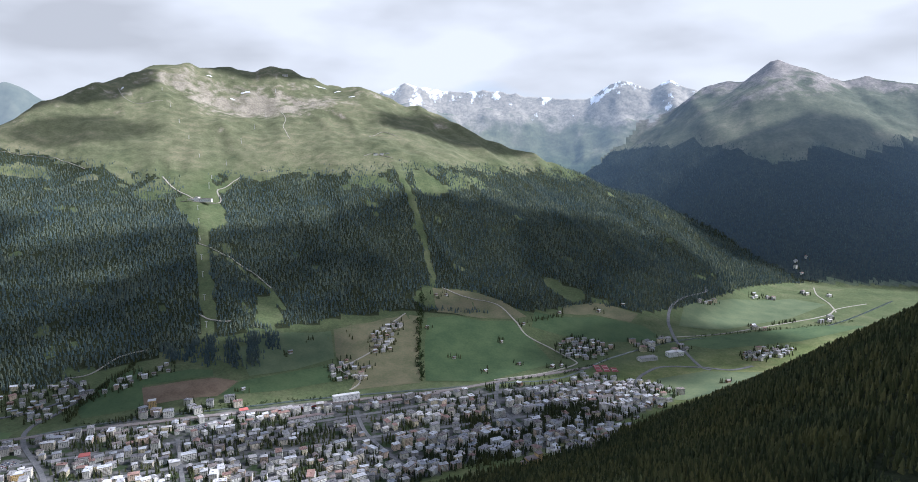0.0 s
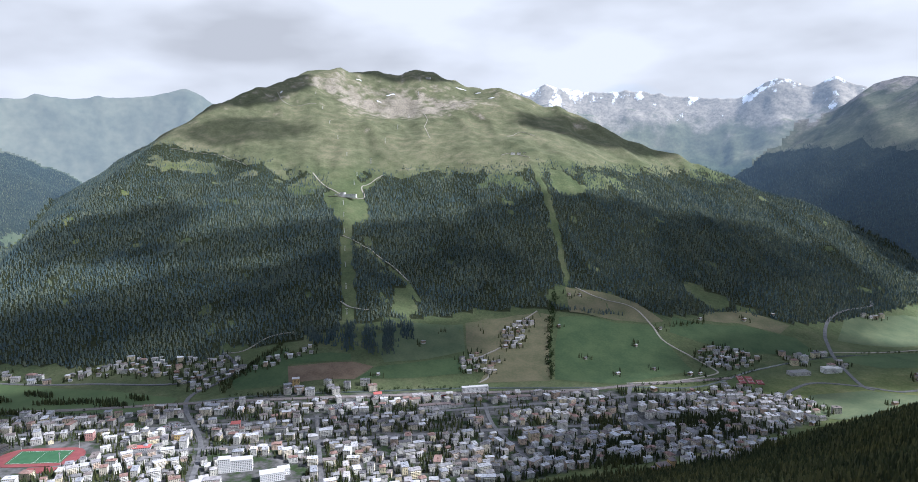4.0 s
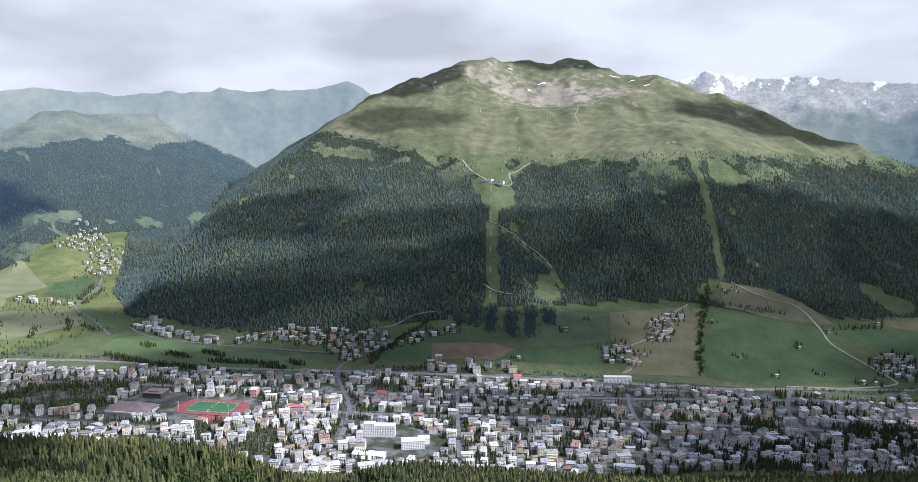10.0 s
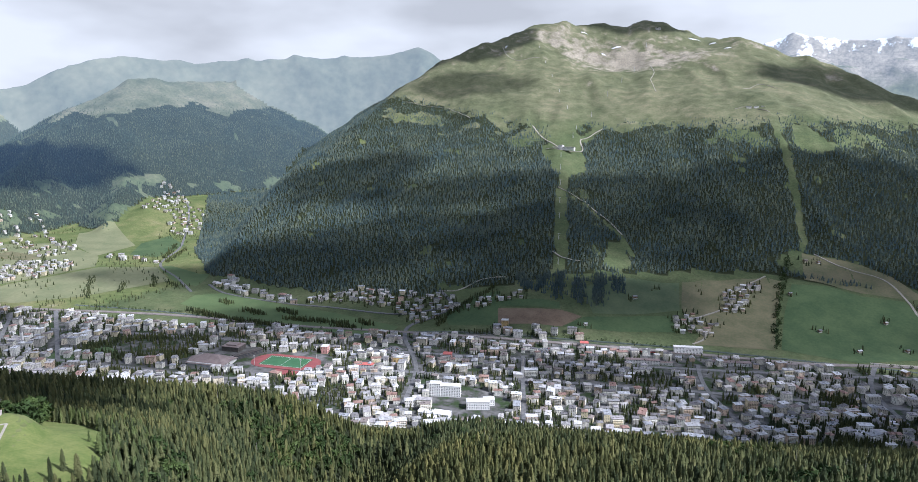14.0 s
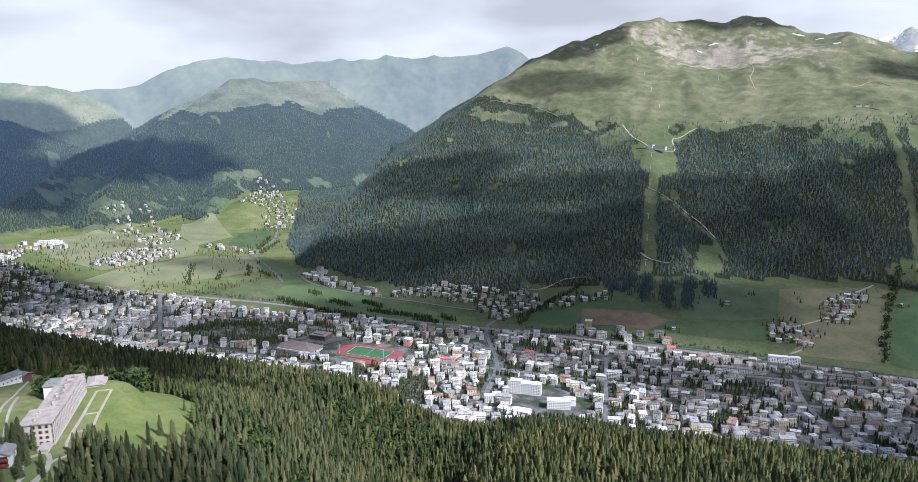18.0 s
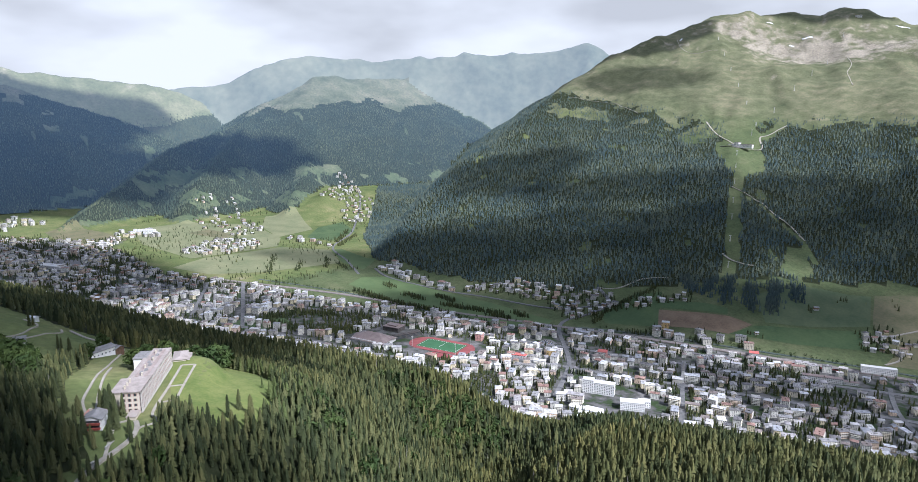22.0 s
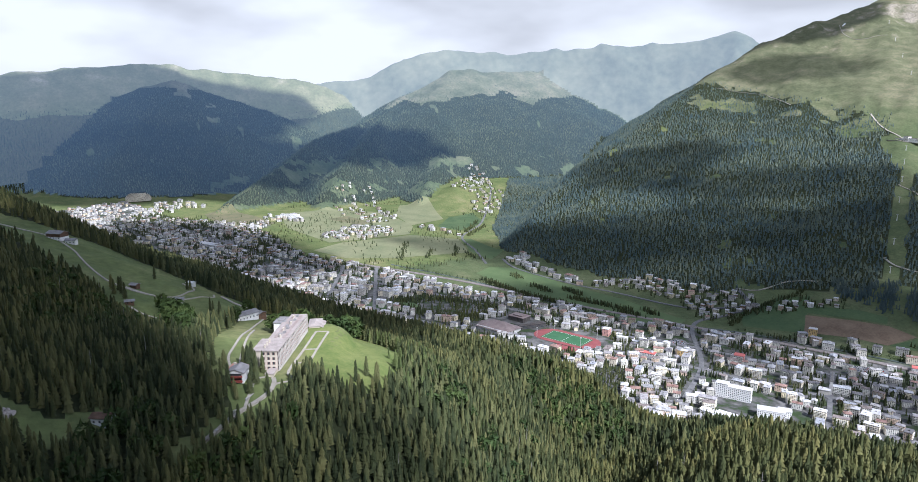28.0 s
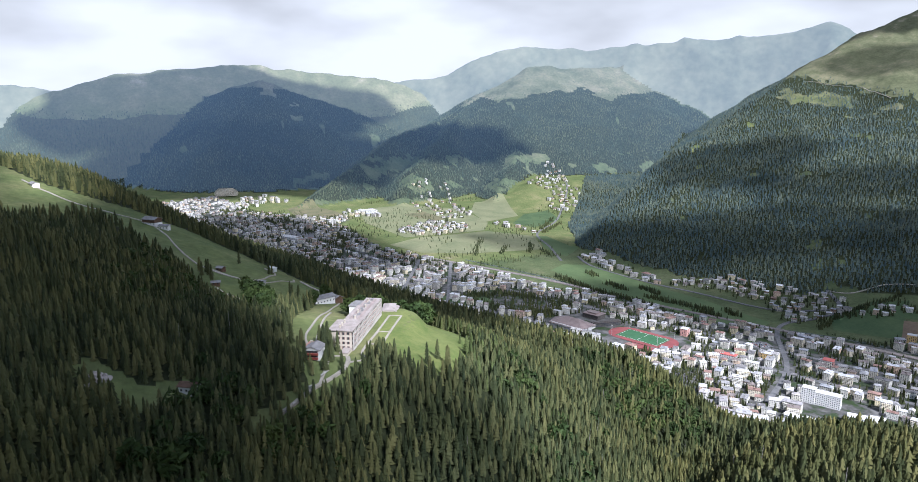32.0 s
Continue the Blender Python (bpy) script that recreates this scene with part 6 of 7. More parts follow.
for x, y, h in ((-620, 128, 13), (-600, 150, 12), (-606, 154, 11), (-565, 92, 12), (-560, 86, 13), (-553, 92, 14), (-548, 86, 12), (-540, 92, 13), (-572, 88, 11), (-520, 150, 12), (-524, 156, 11), (-528, 150, 12)):
    tree("spruce", x, y, h)

# pale dead trunks and light broadleaf trees in the wood below the eye
dx_, dy_ = scatter(-560, 60, 40, 480, 24.0, 62)
dz_, dl_ = height(dx_, dy_)
dk = wooded(dx_, dy_, dz_, dl_) & (np.hypot(dx_, dy_) > 150) & (hash2(np.round(dx_), np.round(dy_), 9) < 0.16)
snag = mesh_from("trunk", [([(0.17 * math.cos(a), 0.17 * math.sin(a), -0.5) for a in np.arange(6) * math.pi / 3] + [(0.05 * math.cos(a), 0.05 * math.sin(a), 14) for a in np.arange(6) * math.pi / 3], [(k, (k + 1) % 6, 6 + (k + 1) % 6, 6 + k) for k in range(6)] + [(6, 7, 8, 9, 10, 11)], DEAD_WOOD)])
stub = mesh_from("branch", [([(0, -0.05, 0), (0, 0.05, 0), (0, 0, 0.1), (1.1, 0, 0.25)], [(0, 1, 3), (1, 2, 3), (2, 0, 3)], DEAD_WOOD)])
for x, y in zip(dx_[dk], dy_[dk]):
    root = tagged(new("dead_spruce"), "bare pale trunk of a dead spruce in the wood", "tree", "dead spruces in the wood")
    root.matrix_basis = pose(float(x), float(y), float(lie(x, y)), tr.uniform(-3, 3), tr.uniform(-3, 3), tr.uniform(0, 360))
    part("trunk", snag, root)
    for k in range(7):
        q = part("branch", stub, root)
        q.location, q.rotation_euler = (0, 0, 6 + 1.05 * k), (0, 0, 2.4 * k)
bx_, by_ = scatter(-620, 40, 20, 520, 9.0, 63)
bz_, bl_ = height(bx_, by_)
bk = wooded(bx_, by_, bz_, bl_) & (np.hypot(bx_, by_) > 120) & (fbm(bx_, by_, 60, 64, 2) + 0.3 * hash2(np.round(bx_), np.round(by_), 11) > 0.30)
bx_, by_ = bx_[bk], by_[bk]
plant("broadleaf_trees", bx_, by_, lie(bx_, by_) - 1.0, np.random.default_rng(65).uniform(7, 12, len(bx_)), [lobed_crown(820 + k, 70) for k in range(5)], LEAVES, 66, "light green birches and maples among the spruces")

# ---- landmarks of the valley ----
RED_TRACK = plain("red_running_track", (0.20, 0.055, 0.055), (0.28, 0.085, 0.08), 12, 0.9)
TURF = plain("sports_turf", (0.035, 0.105, 0.045), (0.055, 0.145, 0.065), 14, 0.9)
BROWN_ROOF = plain("brown_metal_roof", (0.17, 0.13, 0.12), (0.25, 0.20, 0.18), 9, 0.6)
DARK_CLAD = plain("dark_cladding", (0.05, 0.045, 0.04), (0.11, 0.10, 0.09), 5, 0.7)
CONCRETE = plain("pale_concrete", (0.48, 0.47, 0.45), (0.64, 0.63, 0.60), 6, 0.9)
GOLD = plain("golden_lattice", (0.58, 0.51, 0.38), (0.78, 0.72, 0.60), 6, 0.6, 0.0)
RED_ROOF = plain("red_roof", (0.40, 0.10, 0.09), (0.52, 0.16, 0.13), 6, 0.8)
OCHRE = plain("ochre_render", (0.60, 0.40, 0.16), (0.72, 0.52, 0.24), 5, 0.9)
OLD_ROSE = plain("rose_render", (0.50, 0.26, 0.22), (0.62, 0.36, 0.31), 5, 0.9)

def oval(length, width, n=40):
    """A running track's outline: two straights and two bends."""
    r, s = width / 2, (length - width) / 2
    return [(math.copysign(s, math.cos(a)) + r * math.cos(a), r * math.sin(a)) for a in (np.arange(n) + 0.5) * 2 * math.pi / n]


SX, SY, ST = -966.0, 976.0, 15.0
ground_plate = tagged(new("sports_ground"), "red running track round a green pitch", "stadium")
ground_plate.matrix_basis = pose(SX, SY, float(lie(SX, SY)) + 1.0, 0, 0, ST)
part("track", mesh_from("track", [(*prism(oval(150, 76), -2, 0.0), RED_TRACK)]), ground_plate, "red synthetic running track")
part("pitch", mesh_from("pitch", [(*box(-48, 48, -26, 26, -1, 0.12), TURF)]), ground_plate, "green artificial turf pitch")
part("training_court", mesh_from("training_court", [(*box(2, 52, -64, -42, -2, 0.05), RED_TRACK)]), ground_plate, "red training court")
line_me = mesh_from("pitch_lines", [join_boxes([(-45, 45, -24, -23.6, 0.1, 0.16), (-45, 45, 23.6, 24, 0.1, 0.16), (-45, -44.6, -24, 24, 0.1, 0.16), (44.6, 45, -24, 24, 0.1, 0.16), (-0.2, 0.2, -24, 24, 0.1, 0.16)], WHITE_PAINT)])
part("pitch_lines", line_me, ground_plate)
mast = mesh_from("floodlight", [join_boxes([(-0.25, 0.25, -0.25, 0.25, 0, 20), (-1.6, 1.6, -0.4, 0.4, 20, 21.8)], CONCRETE)])
for x in (-52, 52):
    for y in (-34, 34):
        part("floodlight", mast, ground_plate).location = (x, y, 0)
stands = tagged(new("grandstand_hall"), "dark flat-roofed hall beside the sports ground", "building")
stands.matrix_basis = pose(-1062, 962, float(lie(-1062, 962)), 0, 0, ST + 62)
part("hall", mesh_from("hall", [(*box(-32, 32, -7, 7, -3, 9), DARK_CLAD)]), stands)
part("roof", mesh_from("roof", [join_boxes([(-33, 33, -8, 8, 9, 9.8), (-30, 30, -4, 0, 9.8, 11)], DARK_CLAD)]), stands)
for k in range(3):
    part("window_band", mesh_from("window_band", [join_boxes([(-31, 31, -7.06, -6.9, 1.2 + 2.7 * k, 2.6 + 2.7 * k)], GLASS)]), stands)
hall2 = tagged(new("school_hall"), "dark brown hall with stepped flat roof", "building")
hall2.matrix_basis = pose(-1118, 975, float(lie(-1118, 975)), 0, 0, ST)
part("hall", mesh_from("hall", [(*box(-20, 20, -15, 15, -3, 10), DARK_CLAD)]), hall2)
part("roof", mesh_from("roof", [join_boxes([(-21, 21, -16, 16, 10, 10.8), (-12, 12, -9, 9, 10.8, 13.5)], BROWN_ROOF)]), hall2)
rink = tagged(new("ice_hall"), "great ice hall with folded brown roof", "stadium")
rink.matrix_basis = pose(-1094, 896, float(lie(-1094, 896)), 0, 0, ST)
ro = [(-44, -26), (44, -26), (48, 0), (44, 28), (-44, 28), (-48, 0)]
part("hall", mesh_from("hall", [(*prism([(x * 0.93, y * 0.93) for x, y in ro], -3, 7), CONCRETE)]), rink)
part("roof", mesh_from("roof", [([(x, y, 5.0 if k in (0, 1, 3, 4) else 10.0) for k, (x, y) in enumerate(ro)] + [(-14, 1, 19), (14, 1, 19)], [(0, 1, 7, 6), (1, 2, 7), (2, 3, 7), (3, 4, 6, 7), (4, 5, 6), (5, 0, 6), (5, 4, 3, 2, 1, 0)], BROWN_ROOF)]), rink, "folded brown roof")


def slab_building(name, label, x, y, turn, boxes, wall, roof_mat, storeys=4, category="building"):
    """A large building of several boxes, each with its roof and rows of windows."""
    b = tagged(new(name), label, category)
    b.matrix_basis = pose(x, y, float(lie(x, y)) + 0.3, 0, 0, turn)
    for x0, x1, y0, y1, h in boxes:
        part("block", mesh_from("block", [(*box(x0, x1, y0, y1, -4, h), wall)]), b)
        part("roof", mesh_from("roof", [join_boxes([(x0 - 0.4, x1 + 0.4, y0 - 0.4, y1 + 0.4, h, h + 0.5)], roof_mat)]), b)
        rows = [r for r in windows_of(x1 - x0, y1 - y0, max(1, int(h / 3)), 0.3, 3.0, 3.0)]
        cx, cy = (x0 + x1) / 2, (y0 + y1) / 2
        ob = part("glazing", mesh_from("glazing", [only_fronts(rows, GLASS)]), b)
        ob.location = (cx, cy, 0)
        tagged(ob, kind="stuff")
    return b


slab_building("grand_hotel", "large white stepped hotel in full sun", -592, 1006, VALLEY, [(-22, 14, -8, 8, 20), (14, 34, -6, 9, 24), (-20, 4, -24, -10, 12)], WHITE_PAINT, CONCRETE)
slab_building("congress_hotel", "large white hotel with pale flat roofs", -520, 985, VALLEY + 8, [(-20, 20, -9, 9, 14), (-30, -10, -24, -9, 10)], WHITE_PAINT, CONCRETE)
slab_building("thermal_baths", "low white halls with pale roofs at the wood's edge", -566, 918, VALLEY - 10, [(-26, 4, -9, 9, 7), (4, 30, -6, 8, 6), (-10, 10, 9, 20, 5)], WHITE_PAINT, WHITE_PAINT)
slab_building("station", "long railway station building with brown roof", -330, 1352, VALLEY - 1, [(-34, 34, -6, 6, 9), (-60, -36, -4, 4, 5)], CONCRETE, BROWN_ROOF)
slab_building("long_shed", "long brown-roofed goods shed by the tracks", -190, 1432, VALLEY - 1, [(-60, 30, -7, 7, 6)], CONCRETE, BROWN_ROOF)
slab_building("long_block", "long white apartment block beyond the tracks", -262, 1462, VALLEY - 1, [(-30, 30, -6, 6, 14)], WHITE_PAINT, CONCRETE)
slab_building("red_roofed_shop", "building with a bright red roof by the car park", -470, 1388, VALLEY, [(-9, 9, -8, 8, 8)], CONCRETE, RED_ROOF)
slab_building("ochre_house", "ochre apartment house at the meadow's edge", -672, 1400, VALLEY, [(-8, 8, -7, 7, 14)], OCHRE, CONCRETE)
slab_building("rose_house", "old rose apartment house among pale ones", -935, 1062, VALLEY, [(-7, 7, -8, 8, 15)], OLD_ROSE, CONCRETE)
slab_building("rose_house", "old rose town house with a gabled neighbour", -690, 1165, VALLEY, [(-9, 9, -8, 8, 13)], OLD_ROSE, RED_ROOF)
slab_building("ochre_house", "ochre town house in a row", -770, 1100, VALLEY, [(-9, 9, -7, 7, 11)], OCHRE, CONCRETE)
slab_building("red_roofed_hall", "low hall with a long red roof", -812, 1040, VALLEY, [(-19, 19, -7, 7, 6)], CONCRETE, RED_ROOF)
slab_building("solar_hall", "hall with pale striped roof", -760, 1010, VALLEY, [(-14, 14, -11, 11, 8)], CONCRETE, SLATE)
slab_building("works_hall", "pale industrial hall beside the road", 500, 1756, 20, [(-26, 26, -11, 11, 8)], CONCRETE, SLATE)
slab_building("white_works", "white industrial block beside the river", 583, 1790, 20, [(-22, 6, -9, 9, 13), (8, 26, -9, 9, 11)], WHITE_PAINT, CONCRETE)
slab_building("clinic", "long white clinic above the upper town", -2729, 1060, VALLEY + 20, [(-44, 40, -8, 8, 15), (-20, 10, -20, -8, 12)], WHITE_PAINT, CONCRETE)
slab_building("school", "long pale hall with flat roof in the upper town", -2313, 616, VALLEY, [(-45, 45, -14, 14, 8)], CONCRETE, CONCRETE)
slab_building("lime_works", "ochre gravel works on the wood's edge", 122, 1098, 30, [(-14, 6, -8, 8, 12), (6, 16, -6, 6, 18), (-24, -14, -6, 6, 8)], OCHRE, BROWN_ROOF)
slab_building("lift_station", "white lift station with dark hall on the ski run", -958, 2466, -12, [(-40, -12, -6, 6, 8), (-12, 4, -8, 8, 15), (4, 56, -5, 5, 9)], WHITE_PAINT, BROWN_ROOF)
slab_building("summit_station", "small dark lift station on the summit", -985, 3925, 0, [(-14, 14, -7, 7, 9)], CONCRETE, DARK_CLAD)
slab_building("alp_hamlet", "row of white alp buildings at the tree line", -340, 2960, 10, [(-34, -16, -5, 5, 6), (-6, 10, -5, 5, 6), (20, 34, -5, 5, 6)], WHITE_PAINT, SLATE)
for k, x, y in ((0, -520, 1150), (1, -1560, 760)):
    church = tagged(new("church"), "stone church with a tall pointed spire", "church")
    church.matrix_basis = pose(x, y, float(lie(x, y)), 0, 0, VALLEY)
    part("nave", KINDS["house"][1][0], church)
    part("roof", KINDS["house"][1][1], church)
    steeple = part("tower", mesh_from("tower", [(*box(-11.5, -6.5, -2.5, 2.5, -3, 24), CONCRETE)]), church)
    part("spire", mesh_from("spire", [([(-11.8, -2.8, 24), (-6.2, -2.8, 24), (-6.2, 2.8, 24), (-11.8, 2.8, 24), (-9, 0, 44)], [(3, 2, 1, 0), (0, 1, 4), (1, 2, 4), (2, 3, 4), (3, 0, 4)], SLATE)]), steeple, "tall dark spire")

# the oval hotel at the far end of the valley
egg = tagged(new("oval_hotel"), "egg-shaped hotel with pale golden lattice front", "hotel")
egg.matrix_basis = pose(-3560, 618, float(lie(-3560, 618)) + 4, 0, 0, 80)
for k in range(9):
    s = math.sqrt(max(0.05, 1 - ((k - 2.2) / 7.4) ** 2))
    part("storey", mesh_from("storey", [(*prism([(58 * s * math.cos(a), 24 * s * math.sin(a)) for a in np.arange(28) * math.pi / 14], k * 4.4, k * 4.4 + 2.9), GOLD)]), egg)
    part("window_band", mesh_from("window_band", [(*prism([(56.5 * s * math.cos(a), 22.5 * s * math.sin(a)) for a in np.arange(28) * math.pi / 14], k * 4.4 + 2.9, k * 4.4 + 4.4), DARK_GLASS)]), egg)

# tennis courts, trains, lift masts
for k in range(5):
    q = tagged(new("tennis_court", mesh_from("tennis_court", [(*box(-16, 16, -8, 8, -1, 0.1), RED_TRACK), join_boxes([(-12, 12, -5.5, -5.3, 0.1, 0.14), (-12, 12, 5.3, 5.5, 0.1, 0.14), (-0.1, 0.1, -6, 6, 0.1, 0.9)], WHITE_PAINT)])), "red clay tennis court among lawns", "court", "tennis courts")
    q.matrix_basis = pose(352 + 20 * (k % 3), 1672 + 22 * (k // 3), float(lie(352 + 20 * (k % 3), 1672 + 22 * (k // 3))) + 1.2, 0, 0, 90)
TRAIN_RED = plain("red_railway_paint", (0.30, 0.04, 0.03), (0.42, 0.07, 0.05), 4, 0.5)
for j, (off, n) in enumerate(((10, 5), (15, 4))):
    for k in range(n):
        x, y = -395 + 17.5 * k + off * 0.39, 1408 + 6.2 * k - off * 0.92 + j * 4
        car = tagged(new("railway_carriage"), "red railway carriage standing at the station", "train", "carriages at the station")
        car.matrix_basis = pose(x, y, float(lie(x, y)) + 1.6, 0, 0, math.degrees(math.atan2(6.2, 17.5)))
        part("body", mesh_from("body", [(*box(-8.2, 8.2, -1.4, 1.4, 0.6, 3.4), TRAIN_RED)]), car)
        part("roof", mesh_from("roof", [join_boxes([(-8.2, 8.2, -1.3, 1.3, 3.4, 3.8)], SLATE)]), car)
        part("window_band", mesh_from("window_band", [join_boxes([(-7.4, 7.4, -1.44, 1.44, 1.9, 2.7)], DARK_GLASS)]), car)
for line, n, tall in (([(-640, 1650), (-955, 2450)], 7, 16), ([(-960, 2480), (-1000, 3860)], 6, 22), ([(-930, 2600), (-1550, 3560)], 6, 14)):
    (x0, y0), (x1, y1) = line
    for k in range(n):
        x, y = x0 + (x1 - x0) * (k + 0.5) / n, y0 + (y1 - y0) * (k + 0.5) / n
        m_ = tagged(new("lift_mast"), "grey steel mast of the mountain lift", "mast", "masts of the lifts")
        m_.matrix_basis = pose(x, y, float(lie(x, y)) - 0.5, 0, 0, math.degrees(math.atan2(y1 - y0, x1 - x0)))
        part("tower", mesh_from("tower", [([(-1.2, -1.2, 0), (1.2, -1.2, 0), (1.2, 1.2, 0), (-1.2, 1.2, 0), (-0.4, -0.4, tall), (0.4, -0.4, tall), (0.4, 0.4, tall), (-0.4, 0.4, tall)], [(0, 1, 5, 4), (1, 2, 6, 5), (2, 3, 7, 6), (3, 0, 4, 7), (4, 5, 6, 7)], CONCRETE)]), m_)
        part("crossarm", mesh_from("crossarm", [join_boxes([(-0.5, 0.5, -3.5, 3.5, tall, tall + 0.6)], CONCRETE)]), m_)

# car parks
CAR_PAINTS = [plain("car_paint_" + n_, tuple(c * 0.85 for c in col), col, 3, 0.35, 0.0, 0.5) for n_, col in (("white", (0.7, 0.7, 0.7)), ("silver", (0.45, 0.46, 0.47)), ("black", (0.03, 0.03, 0.035)), ("red", (0.32, 0.04, 0.03)), ("blue", (0.05, 0.09, 0.22)))]


def car_meshes(paint):
    outline = [(-2.15, 0.35), (2.15, 0.35), (2.15, 0.8), (1.1, 0.95), (-2.0, 1.0)]
    body = ([(x, -0.88, z) for x, z in outline] + [(x, 0.88, z) for x, z in outline], [(4, 3, 2, 1, 0), (5, 6, 7, 8, 9)] + [(k, (k + 1) % 5, 5 + (k + 1) % 5, 5 + k) for k in range(5)], paint)
    cabin = ([(x, y, z) for z, a0, a1, w_ in ((0.95, -1.9, 1.05, 0.8), (1.48, -1.45, 0.3, 0.62)) for x, y in ((a0, -w_), (a1, -w_), (a1, w_), (a0, w_))], [(4, 5, 6, 7), (0, 1, 5, 4), (1, 2, 6, 5), (2, 3, 7, 6), (3, 0, 4, 7)], DARK_GLASS)
    return mesh_from("body", [body]), mesh_from("cabin", [cabin])


wheel_me = mesh_from("wheel", [([(0.32 * math.cos(a), y, 0.32 + 0.32 * math.sin(a)) for y in (-0.11, 0.11) for a in np.arange(8) * math.pi / 4], [tuple(range(7, -1, -1)), tuple(range(8, 16))] + [(k, (k + 1) % 8, 8 + (k + 1) % 8, 8 + k) for k in range(8)], DARK_CLAD)])
CAR_KINDS = [car_meshes(p_) for p_ in CAR_PAINTS]
cr = random.Random(21)
for (x0, y0), (x1, y1) in [[(-828, 1119), (-809, 1162)], [(-539, 1304), (-499, 1335)]]:
    way_, n_ = math.atan2(y1 - y0, x1 - x0), int(math.hypot(x1 - x0, y1 - y0) / 2.9)
    for lane in range(3):
        for k in range(n_):
            if cr.random() < 0.3:
                continue
            x = x0 + 2.9 * k * math.cos(way_) - lane * 9 * math.sin(way_)
            y = y0 + 2.9 * k * math.sin(way_) + lane * 9 * math.cos(way_)
            car = tagged(new("parked_car"), "small parked car in the car park", "car", "cars in the car parks")
            car.matrix_basis = pose(x, y, float(lie(x, y)) + 0.75, 0, 0, math.degrees(way_) + 90)
            b_me, c_me = cr.choice(CAR_KINDS)
            part("body", b_me, car)
            part("cabin", c_me, car)
            for wx in (-1.35, 1.35):
                for wy in (-0.82, 0.82):
                    part("wheel", wheel_me, car).location = (wx, wy, 0)
for k, ((x0, y0), (x1, y1)) in enumerate([[(-828, 1119), (-809, 1162)], [(-539, 1304), (-499, 1335)]]):
    way_ = math.atan2(y1 - y0, x1 - x0)
    c_, s_ = math.cos(way_), math.sin(way_)
    drape("car_park_%d" % (k + 1), [(x0 + a * c_ - b * s_, y0 + a * s_ + b * c_) for a, b in ((-6, -6), (math.hypot(x1 - x0, y1 - y0) + 6, -6), (math.hypot(x1 - x0, y1 - y0) + 6, 25), (-6, 25))], ASPHALT, 0.7, 12.0, "grey asphalt car park", "car park")

# ---- trees between the houses, on the golf course, along the streams ----
bh = np.array([(b[0], b[1]) for b in built])


def clear_of_houses(x, y, reach=9.0):
    ok_ = np.ones(len(x), bool)
    for k in range(0, len(x), 400):
        d = np.hypot(x[k:k + 400, None] - bh[None, :, 0], y[k:k + 400, None] - bh[None, :, 1]).min(1)
        ok_[k:k + 400] = d > reach
    return ok_


tx, ty = scatter(-3100, 500, 400, 1700, 8.0, 71)
th = fbm(tx, ty, 90, 99, 3)
sel = urban(tx, ty) & ((th > 0.0) | (np.random.default_rng(3).random(len(tx)) < 0.16)) & ~inside(tx, ty, NO_HOUSE[0]) & ~inside(tx, ty, NO_HOUSE[1]) & ~near_line(tx, ty, RAILWAY, 34)
for plot in NO_HOUSE[3:]:
    sel &= ~inside(tx, ty, plot) | (np.random.default_rng(4).random(len(tx)) < 0.5) & inside(tx, ty, NO_HOUSE[-1])
for line, w in STREETS:
    sel &= ~near_line(tx, ty, line, w + 5)
sel &= ~inside(tx, ty, PARK_LAWN)
tx, ty = tx[sel], ty[sel]
ok2 = clear_of_houses(tx, ty, 8.2)
tx, ty = tx[ok2], ty[ok2]
plant("town_trees", tx, ty, lie(tx, ty) - 0.3, np.random.default_rng(5).uniform(7, 15, len(tx)), MEDIUM, NEEDLES, 72, "dark conifers between the houses of the town", tints=np.random.default_rng(6).uniform(0, 0.45, len(tx)))


def row_of_trees(name, lines, label, seed, lo=5, hi=11, gap=5.0, broad=5.0, mat=NEEDLES, temps=None):
    r = np.random.default_rng(seed)
    X, Y = [], []
    for line in lines:
        for (x0, y0), (x1, y1) in zip(line, line[1:]):
            n = max(1, int(math.hypot(x1 - x0, y1 - y0) / gap))
            t = (np.arange(n) + r.uniform(0, 1, n)) / n
            X.append(x0 + (x1 - x0) * t + r.normal(0, broad, n))
            Y.append(y0 + (y1 - y0) * t + r.normal(0, broad, n))
    X, Y = np.concatenate(X), np.concatenate(Y)
    return plant(name, X, Y, lie(X, Y) - 0.3, r.uniform(lo, hi, len(X)), temps or MEDIUM, mat, seed, label, tints=r.uniform(0, 0.5, len(X)))


# two or three trees beside each house that stands outside the town
gr = np.random.default_rng(41)
out_ = bh[~urban(bh[:, 0], bh[:, 1])]
gx_t, gy_t = np.repeat(out_[:, 0], 5), np.repeat(out_[:, 1], 5)
ga, gd = gr.uniform(0, 6.28, len(gx_t)), gr.uniform(9, 19, len(gx_t))
gx_t, gy_t = gx_t + gd * np.cos(ga), gy_t + gd * np.sin(ga)
ok3 = clear_of_houses(gx_t, gy_t, 7.5)
gx_t, gy_t = gx_t[ok3], gy_t[ok3]
plant("garden_trees", gx_t, gy_t, lie(gx_t, gy_t) - 0.3, gr.uniform(8, 14, len(gx_t)), MEDIUM, NEEDLES, 73, "dark trees in the gardens of the chalets", tints=gr.uniform(0, 0.45, len(gx_t)))

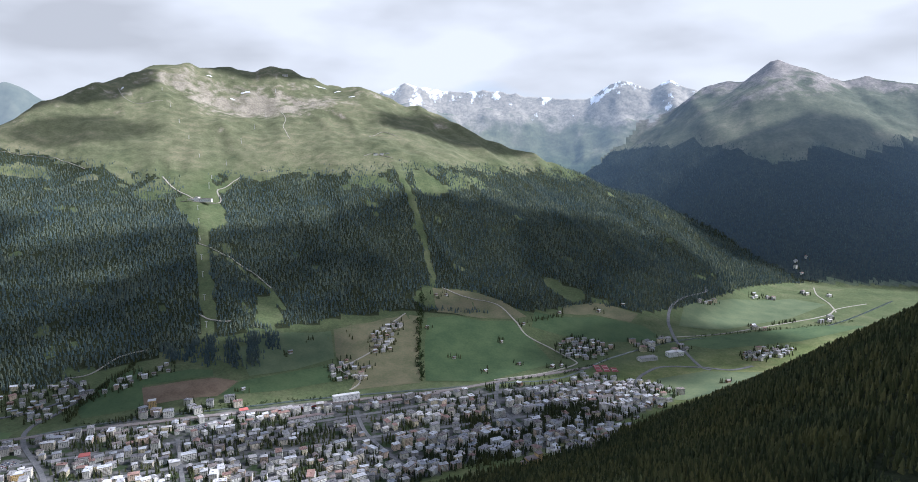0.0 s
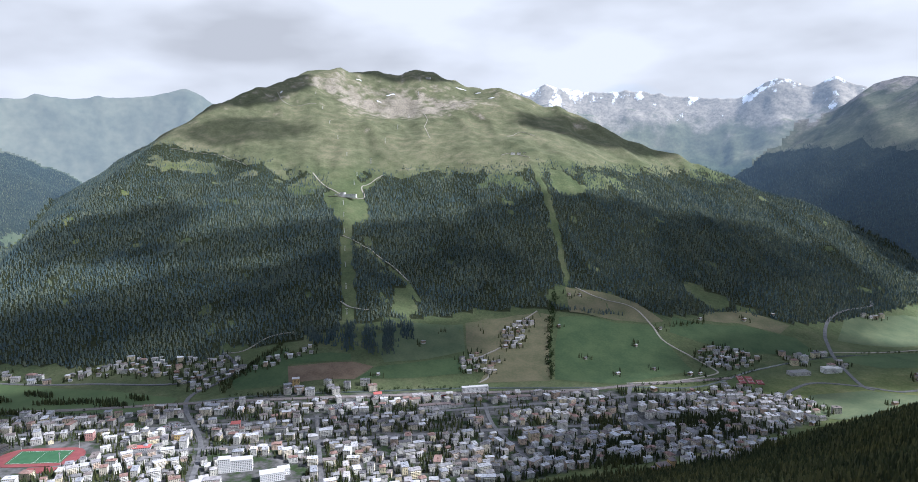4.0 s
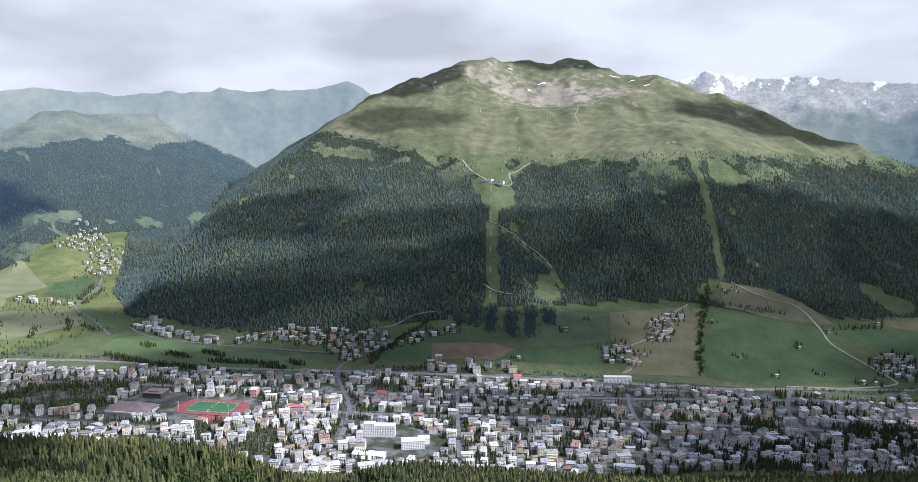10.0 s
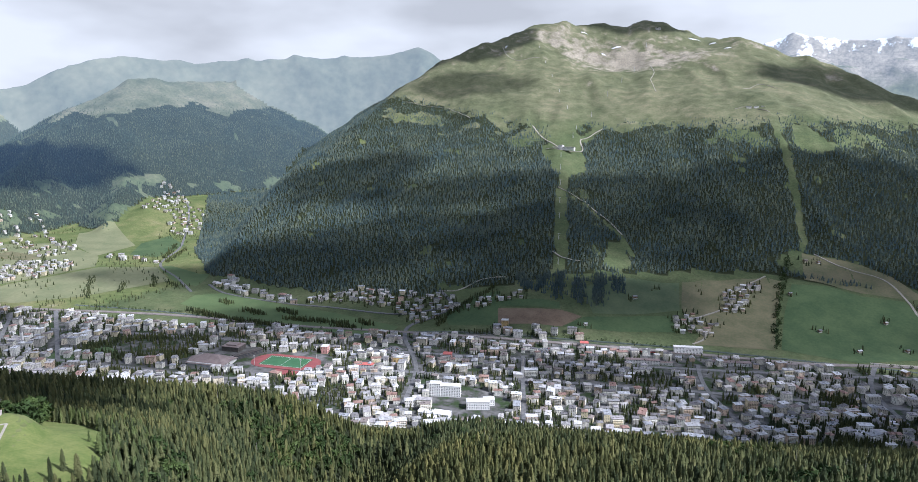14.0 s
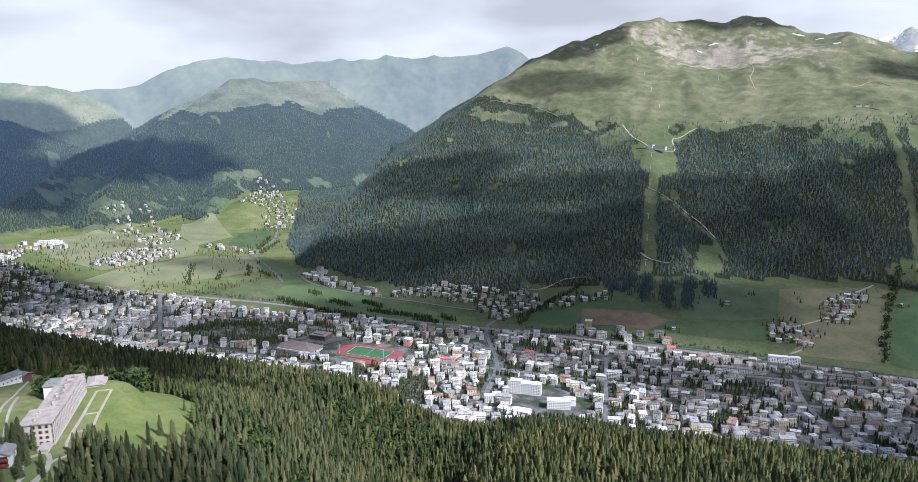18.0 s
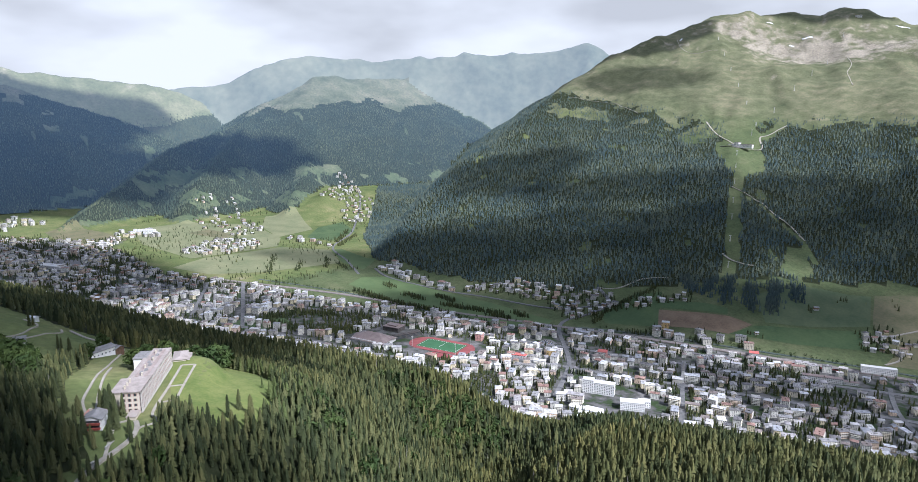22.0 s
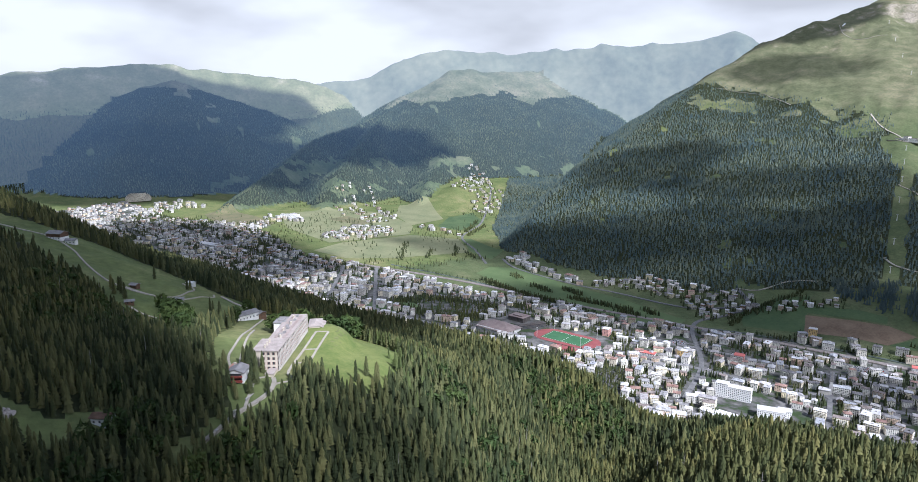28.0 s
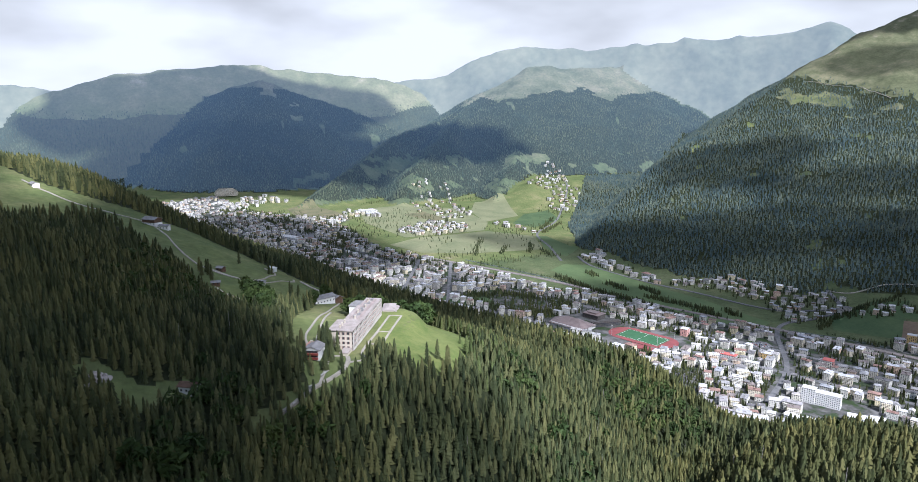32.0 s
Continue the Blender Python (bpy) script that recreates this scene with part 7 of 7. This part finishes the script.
LOBES = [lobed_crown(800 + k, 26) for k in range(4)]
row_of_trees("larch_row", [[(-470, 246), (-436, 266), (-400, 258), (-352, 232), (-328, 212)], [(-452, 262), (-400, 270), (-345, 246)]], "yellow-green larches along the hay meadow, sunlight put into their colour", 80, 9, 14, 2.2, 5, SUN_TINTED_LARCH, FINE)
row_of_trees("golf_trees", [[(-1020, 1239), (-1111, 1217), (-1180, 1195)], [(-1249, 1199), (-1330, 1195)], [(-1011, 1272), (-960, 1262)], [(-1400, 1215), (-1440, 1230)], [(-1120, 1150), (-1300, 1120), (-1450, 1120)], [(-1040, 1215), (-980, 1225)], [(-1180, 1240), (-1260, 1245)]], "rows of dark trees on the golf course", 81, 8, 14, 1.3, 6)
row_of_trees("stream_trees", [[(-118, 2000), (-117, 1900), (-119, 1823), (-112, 1720), (-106, 1660), (-100, 1580)]], "bushes and trees along the mountain stream", 82, 4, 12, 3.0, 5, LEAVES, LOBES)
row_of_trees("river_trees", [[(700, 1975), (900, 2030), (1138, 2105), (1300, 2160)], [(79, 1588), (246, 1625), (400, 1760)], [(-250, 1490), (-529, 1408), (-794, 1322)], [(-1050, 1168), (-1250, 1130), (-1453, 1098), (-1700, 1015)]], "bushes along the river", 83, 3, 8, 6.0, 4, LEAVES, LOBES)
row_of_trees("field_trees", [[(210, 1935), (250, 1960), (300, 1985)], [(472, 1512), (490, 1535)], [(395, 1476), (380, 1490)], [(-800, 1480), (-815, 1420), (-850, 1360)], [(-760, 1530), (-800, 1490)], [(1000, 2120), (1100, 2160)], [(-480, 1790), (-470, 1770)], [(-395, 1720), (-390, 1700)], [(-300, 1760), (-292, 1745)]], "small groups of spruces in the meadows", 84, 7, 13, 3.5, 5)
row_of_trees("park_trees", [[(-1400, 800), (-1370, 900), (-1300, 950), (-1230, 990), (-1185, 930), (-1230, 850), (-1300, 810), (-1400, 800)], [(-1390, 830), (-1350, 920), (-1290, 940)], [(-1180, 900), (-1240, 830)]], "dark trees round the park lawn", 85, 8, 14, 1.6, 11)
row_of_trees("slope_trees", [[(60, 1180), (120, 1260), (210, 1360), (281, 1408), (300, 1420)], [(-62, 1130), (41, 1147), (100, 1190)], [(10, 1190), (76, 1201)]], "dark trees at the lower end of the town", 86, 9, 16, 1.2, 14)
row_of_trees("forest_tongues", [[(-636, 1662), (-604, 1558)], [(-585, 1660), (-548, 1564)], [(-539, 1698), (-504, 1572)], [(-499, 1708), (-476, 1651)], [(-673, 1646), (-659, 1572)], [(-740, 1622), (-682, 1569)]], "tongues of spruce wood reaching down into the meadows", 88, 9, 15, 0.6, 9, HAZED_MOUNTAIN_NEEDLES)
row_of_trees("hedge_trees", [[(-770, 1570), (-786, 1507), (-812, 1461), (-828, 1401), (-821, 1334)]], "dark row of trees along the lane to the forest", 89, 6, 12, 1.4, 4)
row_of_trees("lower_town_trees", [[(-53, 1158), (11, 1207), (90, 1278)], [(174, 1351), (242, 1415), (301, 1443)], [(20, 1353), (52, 1322)], [(202, 1335), (287, 1394)]], "dense dark trees among the last houses of the town", 90, 10, 17, 0.7, 13)
row_of_trees("upper_meadow_trees", [[(-1780, 1050), (-1900, 1130), (-2000, 1200)], [(-1760, 1130), (-1860, 1220)], [(-1740, 1230), (-1850, 1310)], [(-1680, 1260), (-1760, 1290)], [(-2050, 1500), (-2250, 1700)], [(-1990, 1460), (-2140, 1660)], [(-2300, 1240), (-2420, 1280)]], "small trees in rows on the meadows", 87, 7, 12, 3.0, 6)

# loose trees over the upper valley's meadows and gardens
lx, ly = scatter(-3150, -1650, 700, 2150, 17.0, 91)
lu, lv = uv(lx, ly)
lz, ll = height(lx, ly)
pick_ = (fbm(lx, ly, 150, 97, 3) + 0.25 * np.random.default_rng(92).uniform(-1, 1, len(lx)) > 0.24) & (ll == 0) & (lz < floor_z(lu) + 12) & (lv < 2900) & ~urban(lx, ly) & ~wooded(lx, ly, lz, ll)
lx, ly = lx[pick_], ly[pick_]
ok4 = clear_of_houses(lx, ly, 9.0)
lx, ly = lx[ok4], ly[ok4]
plant("meadow_trees", lx, ly, lie(lx, ly) - 0.3, np.random.default_rng(93).uniform(6, 12, len(lx)), MEDIUM, NEEDLES, 94, "scattered dark trees on the upper valley's meadows", tints=np.random.default_rng(95).uniform(0, 0.5, len(lx)))
